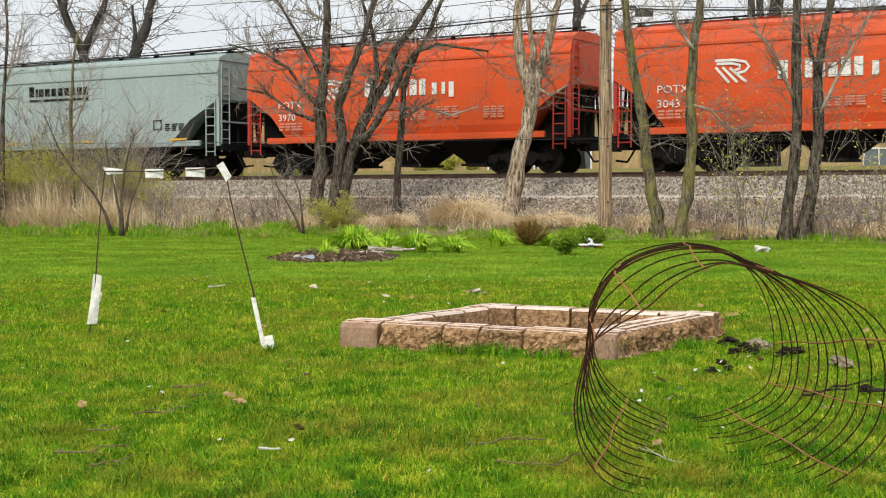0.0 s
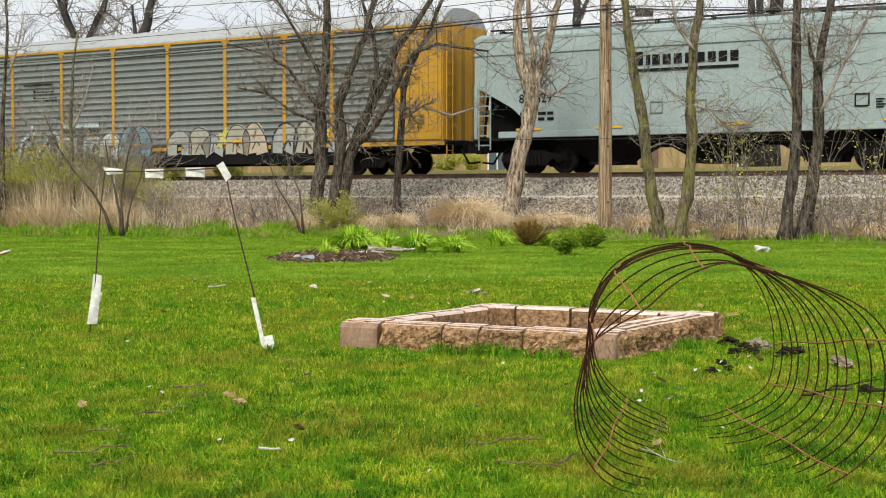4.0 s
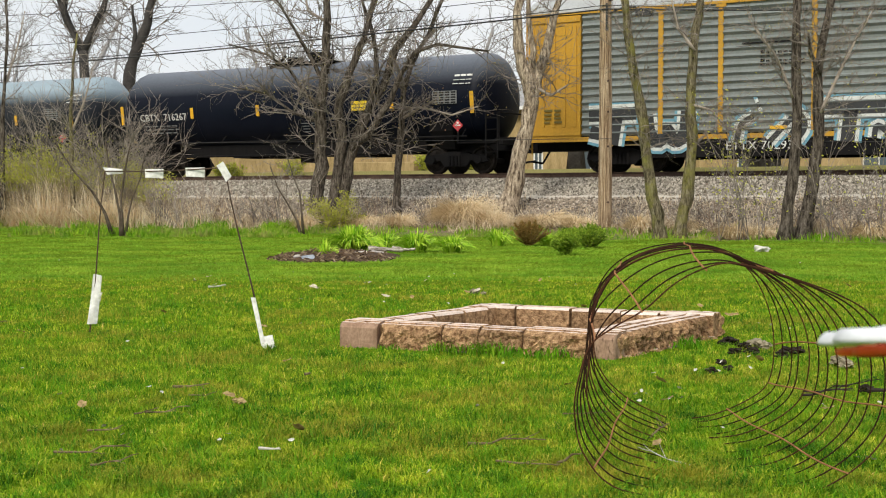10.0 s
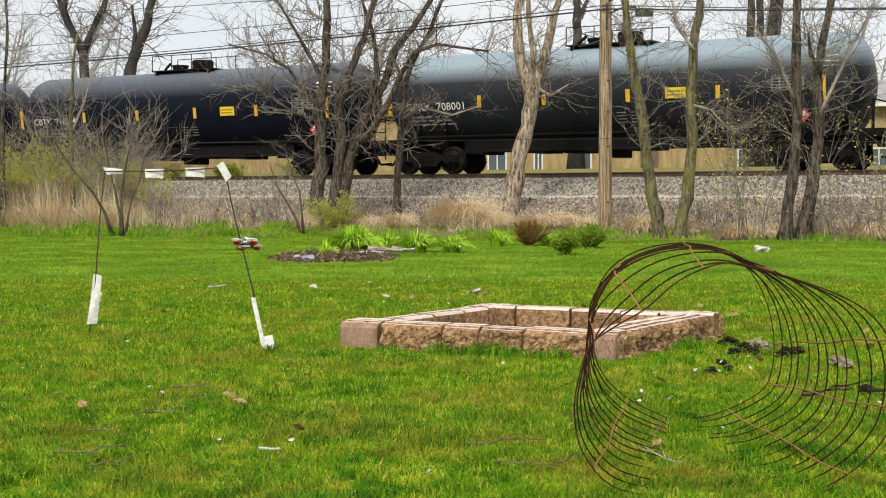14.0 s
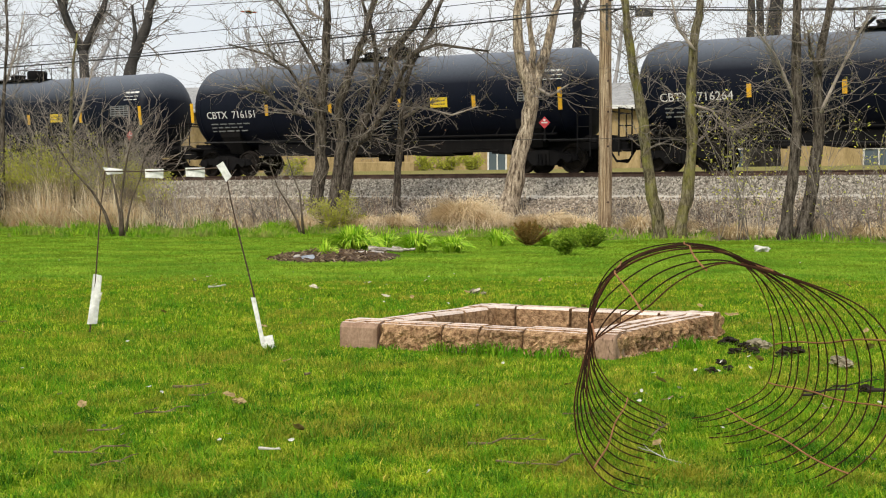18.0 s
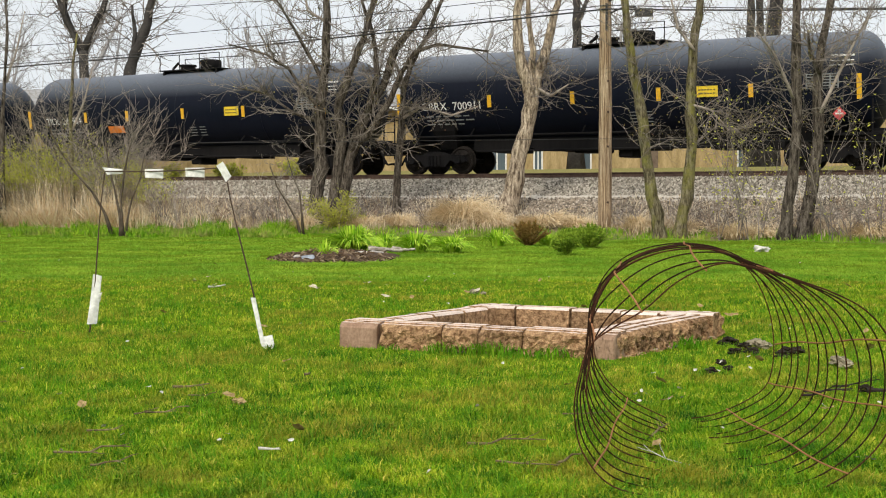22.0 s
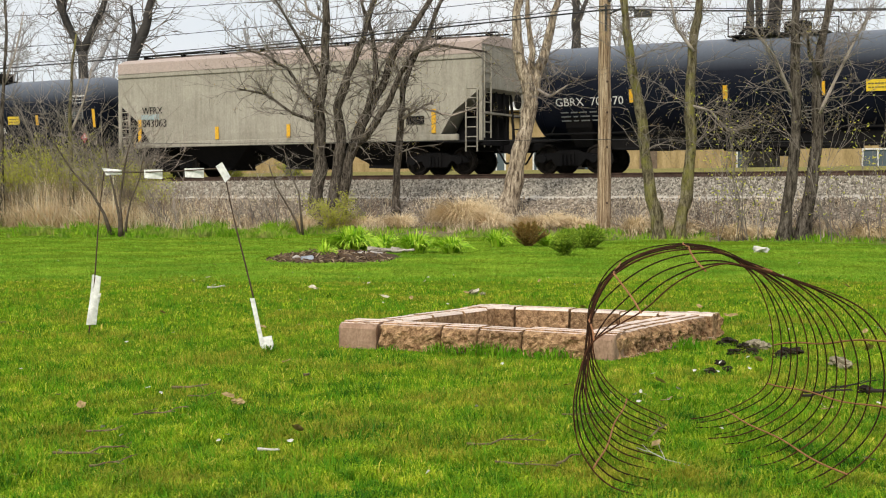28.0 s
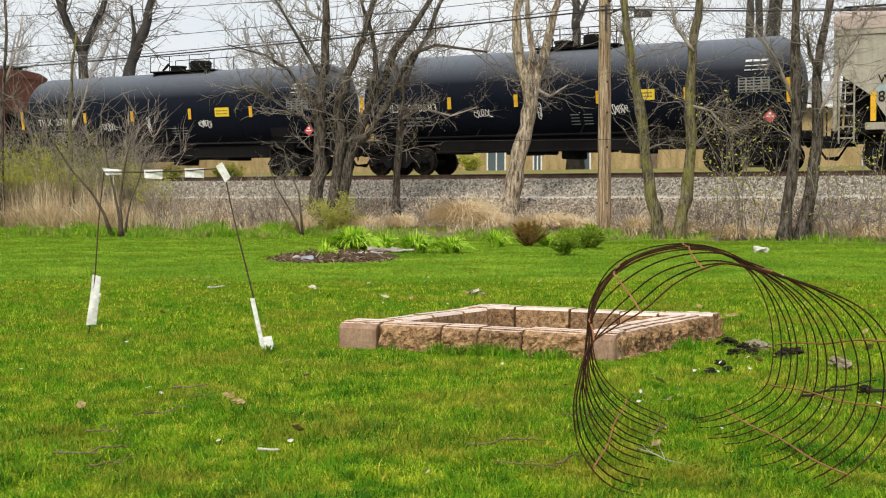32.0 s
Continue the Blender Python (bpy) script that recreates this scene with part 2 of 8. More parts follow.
def couplers(car, half):
    for sgn in (-1, 1):
        bm = bmesh.new()
        box(bm, half - 0.3, half + 0.45, -0.13, 0.13, 0.72, 0.98)
        box(bm, half + 0.45, half + 0.72, -0.2, 0.16, 0.68, 1.02)
        rod(bm, (half + 0.05, -0.5, 0.85), (half + 0.4, -0.55, 0.35), 0.035)
        rod(bm, (half + 0.4, -0.55, 0.35), (half + 0.7, -0.3, 0.4), 0.035)
        if sgn < 0:
            bmesh.ops.transform(bm, matrix=Matrix.Rotation(math.pi, 4, "Z"), verts=bm.verts)
        part("coupler", bm, M_UNDER, car)


def new_car(name, label, s0, s1):
    car = new(name)
    CARS.append((car, (s0 + s1) / 2))
    return tagged(car, label, "rail car", "cars of the passing freight train"), (s1 - s0) / 2


def ladder(parent, mat, x0, x1, y, z0, z1, rungs, name="ladder", across=False):
    bm = bmesh.new()
    for x in (x0, x1):
        p, q = ((x, y, z0), (x, y, z1)) if not across else ((y, x, z0), (y, x, z1))
        rod(bm, p, q, 0.028, n=5)
    for i in range(rungs):
        z = z0 + (z1 - z0) * (i + 0.5) / rungs
        p, q = ((x0, y, z), (x1, y, z)) if not across else ((y, x0, z), (y, x1, z))
        rod(bm, p, q, 0.02, n=5)
    return part(name, bm, mat, parent)


def stencil(parent, mat, x, z, w, h, rows, y=-1.56, name="stencil", cols=2):
    """Small writing that cannot be read, as bars."""
    bm = bmesh.new()
    rnd = random.Random(int(abs(x * 31 + z * 7 + w * 13) * 10))
    for i in range(rows):
        zz = z - i * h / rows
        cx = x
        for c in range(cols):
            lw = w / cols * rnd.uniform(0.55, 0.9)
            box(bm, cx, cx + lw, y - 0.004, y + 0.004, zz - h / rows * 0.55, zz)
            cx += w / cols
    ob = part(name, bm, mat, parent)
    ob["kind"] = "stuff"
    return ob


def plate(name, parent, mat, x0, x1, z0, z1, y=-1.56, t=0.008, label=""):
    bm = bmesh.new()
    box(bm, x0, x1, y - t, y + t, z0, z1)
    return part(name, bm, mat, parent, label)


FACE = pose(0, 0, 0, 90)          # lettering upright on the near side


def hopper(name, label, s0, s1, body, endmat, sillmat, roofmat, eave=4.32, peak=4.62, round_side=False, mark=(), bay=2.0):
    car, h = new_car(name, label, s0, s1)
    cx = lambda z: h if z > 2.85 else h - 0.55 - (2.85 - z) * (bay - 0.55) / 1.55
    if round_side:
        sec = [(1.32, 1.40), (1.6, 1.50), (2.1, 1.55), (2.86, 1.57), (2.87, 1.57), (3.5, 1.55), (3.9, 1.48), (eave, 1.34)]
    else:
        sec = [(1.32, 1.50), (1.6, 1.52), (2.1, 1.52), (2.86, 1.52), (2.87, 1.52), (3.5, 1.52), (4.0, 1.51), (eave, 1.46)]
    bm = bmesh.new()
    loft(bm, [[Vector((-cx(z), -w, z)), Vector((cx(z), -w, z)), Vector((cx(z), w, z)), Vector((-cx(z), w, z))] for z, w in sec])
    part("body", bm, body, car)
    bm = bmesh.new()
    wt = sec[-1][1] + 0.03
    arch = [(-wt, eave - 0.04), (-wt, eave + 0.05), (-wt * 0.7, eave + 0.05 + (peak - eave) * 0.6), (-0.3, peak), (0.3, peak),
            (wt * 0.7, eave + 0.05 + (peak - eave) * 0.6), (wt, eave + 0.05), (wt, eave - 0.04)]
    loft(bm, [[Vector((x, y, z)) for y, z in arch] for x in (-h - 0.04, h + 0.04)])
    part("roof", bm, roofmat, car)
    bm = bmesh.new()                                   # rib under the eave
    for sgn in (-1, 1):
        w4 = 1.50 if round_side else 1.52
        box(bm, -h, h, sgn * w4 - 0.04, sgn * w4 + 0.04, eave - 0.50, eave - 0.42)
    part("eave_rib", bm, body, car)
    bm = bmesh.new()                                   # running board over the hatches
    for y in (-0.45, 0.3):
        box(bm, -h, h, y, y + 0.15, peak + 0.12, peak + 0.16)
    for i in range(9):
        x = -h + 0.4 + i * (2 * h - 0.8) / 8
        box(bm, x - 0.04, x + 0.04, -0.46, 0.46, peak - 0.04, peak + 0.12)
    part("running_board", bm, M_UNDER, car)
    for i in range(4):
        bm = bmesh.new()
        x0 = -h + 0.8 + i * (2 * h - 1.6) / 4
        box(bm, x0, x0 + (2 * h - 1.6) / 4 - 0.3, -0.28, 0.28, peak - 0.03, peak + 0.10)
        part("hatch", bm, roofmat, car)
    for sgn in (-1, 1):
        bm = bmesh.new()
        box(bm, -h + 0.9, h - 0.9, sgn * 1.5 - 0.05, sgn * 1.5 + 0.09, 1.13, 1.34)
        bevelled(bm, 0.015)
        part("side_sill", bm, sillmat, car)
    bm = bmesh.new()
    box(bm, -h - 0.1, h + 0.1, -0.35, 0.35, 0.8, 1.18)
    for sgn in (-1, 1):
        box(bm, sgn * (h - 0.9) - 0.9, sgn * (h - 0.9) + 0.9, -1.45, 1.45, 1.06, 1.15)
        box(bm, sgn * h - 0.1, sgn * h + 0.1, -1.4, 1.4, 0.95, 1.2)
    part("underframe", bm, M_UNDER, car)
    span = 2 * h - 5.2
    for i in range(3):
        xc = -span / 2 + span * (i + 0.5) / 3
        w = span / 6
        bm = bmesh.new()
        loft(bm, [[Vector((xc - w * k, -1.3 * q, z)), Vector((xc + w * k, -1.3 * q, z)), Vector((xc + w * k, 1.3 * q, z)), Vector((xc - w * k, 1.3 * q, z))]
                  for k, q, z in ((0.3, 0.45, 0.28), (0.34, 0.5, 0.42), (1.0, 1.0, 1.16))])
        box(bm, xc - 0.5, xc + 0.5, -0.8, 0.8, 0.26, 0.34)
        part("hopper_chute", bm, M_UNDER, car)
    for sgn in (-1, 1):
        e = sgn * (h - 0.04)
        for y in (-1.46, 1.46):
            bm = bmesh.new()
            box(bm, e - 0.06, e + 0.06, y - 0.05, y + 0.05, 1.12, 2.88)
            part("end_post", bm, endmat, car)
        ladder(car, endmat, e - sgn * 0.55, e - sgn * 0.12, -1.52, 0.75, 3.0, 7)
        ladder(car, endmat, -1.35, -0.9, e + sgn * 0.06, 0.9, 4.2, 10, "end_ladder", True)
        # bracing goes dark too: dirt and the bay's shade put into its colour
        bm = bmesh.new()
        for y in (-0.9, -0.3, 0.3, 0.9):
            rod(bm, (e, y, 1.15), (e - sgn * 0.1, y * 0.9, 2.86), 0.05)
        box(bm, e - sgn * 0.6 - 0.25, e - sgn * 0.6 + 0.25, -0.2, 0.9, 1.2, 1.75)
        part("end_bracing", bm, M_UNDER, car)
        bm = bmesh.new()                               # dark block put in for the end bay's shade, dirt and machinery
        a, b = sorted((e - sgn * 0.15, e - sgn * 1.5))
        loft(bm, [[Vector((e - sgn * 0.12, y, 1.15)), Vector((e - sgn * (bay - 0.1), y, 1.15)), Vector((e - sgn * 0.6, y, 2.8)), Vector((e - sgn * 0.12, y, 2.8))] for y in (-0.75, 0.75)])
        part("end_bay_dark_fill", bm, M_UNDER, car)
        bm = bmesh.new()
        box(bm, e - 0.06, e + 0.1, -1.4, 1.4, 2.0, 2.06)
        box(bm, e - sgn * 0.1 - 0.08, e - sgn * 0.1 + 0.08, -1.5, 1.5, 2.82, 2.9)
        part("crossover_platform", bm, endmat, car)
    bm = bmesh.new()
    lathe(bm, [(0.20, 0.0), (0.26, 0.0), (0.26, 0.03), (0.20, 0.03)], 14, "x", (h + 0.16, 0.75, 2.5))
    rod(bm, (h + 0.18, 0.5, 2.5), (h + 0.18, 1.0, 2.5), 0.02)
    rod(bm, (h + 0.18, 0.75, 2.25), (h + 0.18, 0.75, 2.75), 0.02)
    part("brake_wheel", bm, M_UNDER, car)
    trucks(car, (-h + 2.0, h - 2.0))
    couplers(car, h)
    return car, h


def on_side(x, z, y=-1.585):
    return Matrix.Translation((x, y, z)) @ FACE


def ribbon(bm, pts, half, y0, y1):
    """A brush stroke of even width on the side of a car, from (x, z) points."""
    left, right = [], []
    for i, (x, z) in enumerate(pts):
        xa, za = pts[max(0, i - 1)]
        xb, zb = pts[min(len(pts) - 1, i + 1)]
        d = Vector((xb - xa, zb - za)).normalized()
        left.append((x - d.y * half, z + d.x * half))
        right.append((x + d.y * half, z - d.x * half))
    loop = left + list(reversed(right))
    n = len(pts)
    for i in range(n - 1):
        q = [left[i], left[i + 1], right[i + 1], right[i]]
        vs = [bm.verts.new((x, y0, z)) for x, z in q] + [bm.verts.new((x, y1, z)) for x, z in q]
        for f in ((0, 1, 2, 3), (7, 6, 5, 4), (4, 5, 1, 0), (6, 7, 3, 2), (5, 6, 2, 1), (7, 4, 0, 3)):
            bm.faces.new([vs[k] for k in f])


def swoosh_mark(parent, x, z, w, hgt, mat, y):
    """A round fan of curved bars, the owner's mark."""
    bm = bmesh.new()
    lines = [[(0, 1), (0.55, 1), (0.9, 0.9), (1.0, 0.7), (0.88, 0.5), (0.6, 0.42)], [(0.05, 0.86), (0.5, 0.86), (0.74, 0.76), (0.72, 0.62), (0.5, 0.52)],
             [(0.02, 0.72), (0.42, 0.05)], [(0.22, 0.72), (0.66, 0.05)], [(0.44, 0.66), (0.92, 0.05)]]
    for ln in lines:
        ribbon(bm, [(x + w * u, z - hgt + hgt * v) for u, v in ln], hgt * 0.055, y - 0.004, y + 0.004)
    return part("owner_mark", bm, mat, parent)


def name_blocks(parent, x, z, widths, hgt, mat, y, thin_from=99, name="owner_name"):
    """A brand name drawn as a row of plain letter-sized blocks."""
    for i, w in enumerate(widths):
        bm = bmesh.new()
        hh = hgt if i in (0, thin_from) or (thin_from < 99 and i in (2, 5)) else hgt * 0.74
        foot = -0.2 * hgt if thin_from < 99 and i == 9 else 0.0
        box(bm, x, x + w * (0.74 if i < thin_from else 0.5), y - 0.004, y + 0.004, z + foot, z + hh)
        bevelled(bm, 0.003)
        part("name_block", bm, mat, parent)
        x += w


def potash_car(s0, s1, number):
    car, h = hopper("covered_hopper_car", "bright orange covered hopper car with white markings", s0, s1, M_ORANGE, M_RED, M_ORANGE, M_ORANGE,
                    4.30, 4.58, True, bay=1.7)
    y = -1.60
    words("reporting_mark", "POTX", 0.34, M_LETTER, car, on_side(-h + 1.45, 2.38, y), widen=1.15)
    words("car_number", number, 0.34, M_LETTER, car, on_side(-h + 1.45, 1.94, y), widen=1.15)
    stencil(car, M_FADED, -h + 1.5, 1.86, 1.1, 0.30, 3, y, cols=4)
    swoosh_mark(car, -h + 3.3, 3.28, 1.05, 0.70, M_LETTER, y)
    name_blocks(car, -h + 5.2, 2.66, [0.42, 0.38, 0.30, 0.38, 0.35, 0.38, 0.5, 0.38, 0.28, 0.38], 0.54, M_LETTER, y, 6)
    stencil(car, M_FADED, 1.6, 2.25, 0.9, 0.4, 5, y, cols=3)
    stencil(car, M_FADED, 3.4, 2.2, 0.8, 0.4, 5, y, cols=3)
    stencil(car, M_FADED, -0.4, 2.1, 1.6, 0.3, 4, y, cols=5)
    return car


def grey_car(s0, s1):
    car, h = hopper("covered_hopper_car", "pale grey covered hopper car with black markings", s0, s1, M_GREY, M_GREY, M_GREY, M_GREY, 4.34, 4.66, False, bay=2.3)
    y = -1.545
    words("reporting_mark", "TRGX", 0.42, M_LETTER_DARK, car, on_side(-h + 1.65, 2.75, y), widen=0.95)
    words("car_number", "854829", 0.42, M_LETTER_DARK, car, on_side(-h + 1.65, 2.25, y), widen=0.95)
    stencil(car, M_LETTER_DARK, -h + 1.7, 1.95, 1.3, 0.36, 2, y, cols=4)
    name_blocks(car, -2.1, 3.27, [0.36, 0.2, 0.34, 0.36, 0.36, 0.36, 0.36, 0.34, 0.36, 0.34], 0.42, M_LETTER_DARK, y)
    plate("name_underline", car, M_LETTER_DARK, -2.1, 1.2, 3.07, 3.16, y)
    for x in (-1.6, -0.2, 4.6):
        bm = bmesh.new()
        box(bm, x, x + 0.42, y - 0.012, y + 0.012, 1.78, 1.82)
        box(bm, x, x + 0.42, y - 0.012, y + 0.012, 2.12, 2.16)
        box(bm, x, x + 0.04, y - 0.012, y + 0.012, 1.82, 2.12)
        box(bm, x + 0.38, x + 0.42, y - 0.012, y + 0.012, 1.82, 2.12)
        part("data_frame", bm, M_LETTER_DARK if x > 4 else M_PANEL, car)
    stencil(car, M_LETTER_DARK, 5.2, 2.0, 1.0, 0.3, 4, y, cols=3)
    for x in (-6.2, -3.4, 0.6, 5.4):
        plate("reflector", car, M_REFLECT, x, x + 0.9, 1.36, 1.43, y - 0.04)
    return car


def beige_car(s0, s1, body=None, label="weathered beige covered hopper car with a faded pink roof", text=True):
    body = body or M_BEIGE
    car, h = hopper("covered_hopper_car", label, s0, s1, body, body, body, M_PINKROOF if text else body, 4.34, 4.64, False, bay=1.6)
    y = -1.545
    if text:
        bm = bmesh.new()                               # the roof's faded colour runs over the top of the side
        box(bm, -h, h, -1.53, -1.515, 4.0, 4.3)
        part("faded_band", bm, M_PINKROOF, car)
        plate("blank_patch", car, M_GREY, -h + 1.2, -h + 2.1, 2.2, 2.4, y + 0.004)
        words("reporting_mark", "WFRX", 0.36, M_LETTER_DARK, car, on_side(-h + 1.25, 2.43, y), widen=1.0)
        words("car_number", "843063", 0.44, M_LETTER_DARK, car, on_side(-h + 1.25, 1.92, y), widen=0.95)
        for i, x in enumerate((-h + 1.05, -3.2, 0.1, 3.1, 4.9, h - 1.9)):
            plate("reflector", car, M_REFLECT, x, x + 0.16, 1.38, 1.85 if i not in (0, 5) else 2.2, y - 0.01)
        plate("vent_frame", car, M_UNDER, h - 2.9, h - 2.2, 1.7, 1.98, y)
    return car


def tank_car(s0, s1, mark, number, paint, label, style=0, inset=1.3, shift=0.0):
    """A tank car: shell with dished heads, sill, saddles, trucks, top platform and markings."""
    car, h = new_car("tank_car", label, s0, s1)
    R, ZC = 1.56, 2.55
    hx = h
    prof = []
    for k in range(8):
        a = k / 7 * math.pi / 2
        prof.append((max(0.02, R * math.sin(a)), -hx + 0.75 - 0.75 * math.cos(a)))
    prof += [(R, x) for x in (-hx * 0.5, -0.04)]
    prof += [(r, -x) for r, x in reversed(prof)]
    bm = bmesh.new()
    lathe(bm, prof, 40, "x", (0, 0, ZC))
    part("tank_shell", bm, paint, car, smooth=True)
    for x in (-hx + 0.78, -hx * 0.5, 0, hx * 0.5, hx - 0.78):
        bm = bmesh.new()
        lathe(bm, [(R - 0.05, -0.03), (R + 0.008, -0.025), (R + 0.008, 0.025), (R - 0.05, 0.03)], 40, "x", (x, 0, ZC))
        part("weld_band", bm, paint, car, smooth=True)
    for sgn in (-1, 1):
        bm = bmesh.new()
        box(bm, sgn * (hx - 1.3) - 1.75, sgn * (hx - 1.3) + 1.75, -0.34, 0.34, 0.78, 1.22)
        part("stub_sill", bm, M_UNDER, car)
        bm = bmesh.new()
        box(bm, sgn * (hx + 0.25) - 0.18, sgn * (hx + 0.25) + 0.18, -1.35, 1.35, 0.95, 1.1)
        part("end_sill", bm, M_UNDER, car)
        for y0 in (-1.45, 0.85):
            bm = bmesh.new()
            box(bm, sgn * (hx - 0.5) - 0.7, sgn * (hx - 0.5) + 0.7, y0, y0 + 0.6, 1.0, 1.05)
            part("step_board", bm, M_UNDER, car)
    for sgn in (-1, 1):
        bm = bmesh.new()
        x = sgn * (hx - 2.0)
        loft(bm, [[Vector((x - w, -y, z)), Vector((x + w, -y, z)), Vector((x + w, y, z)), Vector((x - w, y, z))] for w, y, z in
                  ((0.3, 0.8, 0.84), (0.45, 1.25, 1.45), (0.45, 1.38, 1.9))])
        part("saddle", bm, M_UNDER, car)
    for y in (-1.42, 1.42):
        bm = bmesh.new()
        rod(bm, (-hx + 0.9, y, 1.24), (hx - 0.9, y, 1.24), 0.035)
        for i in range(8):
            x = -hx + 1.1 + i * (2 * hx - 2.2) / 7
            rod(bm, (x, y, 1.24), (x, y * 0.8, 1.5), 0.025)
        part("side_rail", bm, M_UNDER, car)
    for x, w, d in ((-1.2, 0.5, 0.45), (0.1, 0.25, 0.62), (0.9, 0.45, 0.4), (2.6, 0.35, 0.32), (-3.4, 0.3, 0.3)):
        bm = bmesh.new()
        box(bm, x - w, x + w, -0.5, 0.5, 1.1 - d, 1.12)
        bevelled(bm, 0.04)
        part("bottom_fitting", bm, M_UNDER, car)
    bm = bmesh.new()                                    # dark box put in for the belly's shade, sill and piping between the trucks
    rr = random.Random(int(number))
    cuts = [-hx + 2.9 + k * (2 * hx - 5.8) / 14 for k in range(15)]
    for xa, xb in zip(cuts, cuts[1:]):
        box(bm, xa, xb, -0.72, 0.72, rr.uniform(0.64, 0.84), 1.28)
    part("belly_dark_box", bm, M_UNDER, car)
    bm = bmesh.new()
    rod(bm, (-hx + 3.2, -1.1, 0.74), (hx - 3.2, -1.1, 0.74), 0.04)
    part("brake_pipe", bm, M_UNDER, car)
    # top platform with its housing and hand rails
    zt = ZC + R
    px = 0.0 if style != 2 else 0.4
    bm = bmesh.new()
    box(bm, px - 1.5, px + 1.5, -0.75, 0.75, zt - 0.02, zt + 0.02)
    for x in (-1.3, 1.3):
        box(bm, px + x - 0.04, px + x + 0.04, -0.72, 0.72, zt - 0.2, zt - 0.02)
    part("platform", bm, M_UNDER, car)
    for y in (-0.73, 0.73):
        bm = bmesh.new()
        for x in (-1.48, -0.5, 0.5, 1.48):
            rod(bm, (px + x, y, zt - 0.02), (px + x, y, zt + 0.58), 0.018, n=5)
        rod(bm, (px - 1.48, y, zt + 0.58), (px + 1.48, y, zt + 0.58), 0.016, n=5)
        part("hand_rail", bm, M_UNDER, car)
    bm = bmesh.new()
    lathe(bm, [(0.40, zt), (0.42, zt + 0.34), (0.38, zt + 0.40), (0.1, zt + 0.43)], 18, "z", (px + 0.45, 0, 0))
    part("valve_housing", bm, M_UNDER, car, smooth=True)
    bm = bmesh.new()
    lathe(bm, [(0.3, zt), (0.3, zt + 0.2), (0.34, zt + 0.2), (0.34, zt + 0.26), (0.05, zt + 0.29)], 14, "z", (px - 0.7, 0, 0))
    rod(bm, (px - 1.3, -0.2, zt + 0.1), (px - 1.0, -0.2, zt + 0.34), 0.05)
    part("manway", bm, M_UNDER, car)
    # markings on the near side, set against the curve of the shell
    def lay(z):
        a = math.asin(max(-1, min(1, (z - ZC) / R)))
        return -R * math.cos(a) - 0.012, math.degrees(a)

    def on_shell(x, z):
        y, a = lay(z)
        return Matrix.Translation((x, y, z)) @ pose(0, 0, 0, 90 - a)

    def shell_plate(nm, mat, x0, x1, z0, z1, lab=""):
        bm = bmesh.new()
        zc = (z0 + z1) / 2
        y, a = lay(zc)
        box(bm, x0, x1, -(z1 - z0) / 2, (z1 - z0) / 2, 0.0, 0.014)
        bmesh.ops.transform(bm, matrix=Matrix.Translation((0, y, zc)) @ pose(0, 0, 0, 90 - a), verts=bm.verts)
        return part(nm, bm, mat, car, lab)

    wide = 1.0 if style != 1 else 0.9
    first = words("reporting_mark", mark, 0.38, M_LETTER, car, on_shell(-hx + inset, 2.12), widen=wide)
    run = max(v.co.x for v in first.data.vertices)
    words("car_number", number, 0.38, M_LETTER, car, on_shell(-hx + inset + run + 0.22 * wide, 2.12), widen=wide)
    bm = bmesh.new()
    rnd = random.Random(int(number))
    for i in range(3):
        x = inset + 0.15
        for c in range(5):
            w = rnd.uniform(0.15, 0.34)
            box(bm, -hx + x, -hx + x + w, -0.02 - i * 0.14, 0.02 - i * 0.14, 0.0, 0.012)
            x += w + 0.09
    y, a = lay(1.92)
    bmesh.ops.transform(bm, matrix=Matrix.Translation((0, y, 1.92)) @ pose(0, 0, 0, 90 - a), verts=bm.verts)
    part("stencil", bm, M_PANEL, car)["kind"] = "stuff"
    tall = style == 1
    px0 = (2.85 if not tall else 2.4) + shift
    xs = [-hx + 0.35, -hx + 3.85, px0 - 4.2, px0 - 1.3, px0 + 1.6, px0 + 4.75] if not tall else [-hx + 0.3, -hx + 3.4, -hx + 5.6, 0.3, 3.2, hx - 1.3]
    for i, x in enumerate(xs):
        end = i in (0, len(xs) - 1)
        shell_plate("reflector", M_REFLECT, x, x + 0.14, 2.16 if not end else 2.0, 2.56 if not end else 2.72)
    shell_plate("placard", M_PLACARD if style != 3 else M_REFLECT, px0, px0 + 0.66, 2.22, 2.55, "yellow placard with worn writing")
    bm = bmesh.new()
    y, a = lay(2.385)
    for i in range(2):
        for c in range(6):
            box(bm, px0 + 0.06 + c * 0.09, px0 + 0.13 + c * 0.09, 0.03 - i * 0.11, 0.07 - i * 0.11, 0.014, 0.02)
    bmesh.ops.transform(bm, matrix=Matrix.Translation((0, y, 2.385)) @ pose(0, 0, 0, 90 - a), verts=bm.verts)
    part("placard_line", bm, M_OLIVE, car)["kind"] = "stuff"
    gx = px0 + 3.3
    shell_plate("data_panel", M_PANEL, gx, gx + 0.95, 2.33, 2.76, "grey stencilled data panel")
    bm = bmesh.new()
    y, a = lay(2.545)
    for i in range(5):
        for c in range(4):
            box(bm, gx + 0.04 + c * 0.23, gx + 0.22 + c * 0.23, 0.14 - i * 0.085, 0.19 - i * 0.085, 0.014, 0.02)
    bmesh.ops.transform(bm, matrix=Matrix.Translation((0, y, 2.545)) @ pose(0, 0, 0, 90 - a), verts=bm.verts)
    part("data_line", bm, M_LETTER_DARK, car)["kind"] = "stuff"
    bm = bmesh.new()
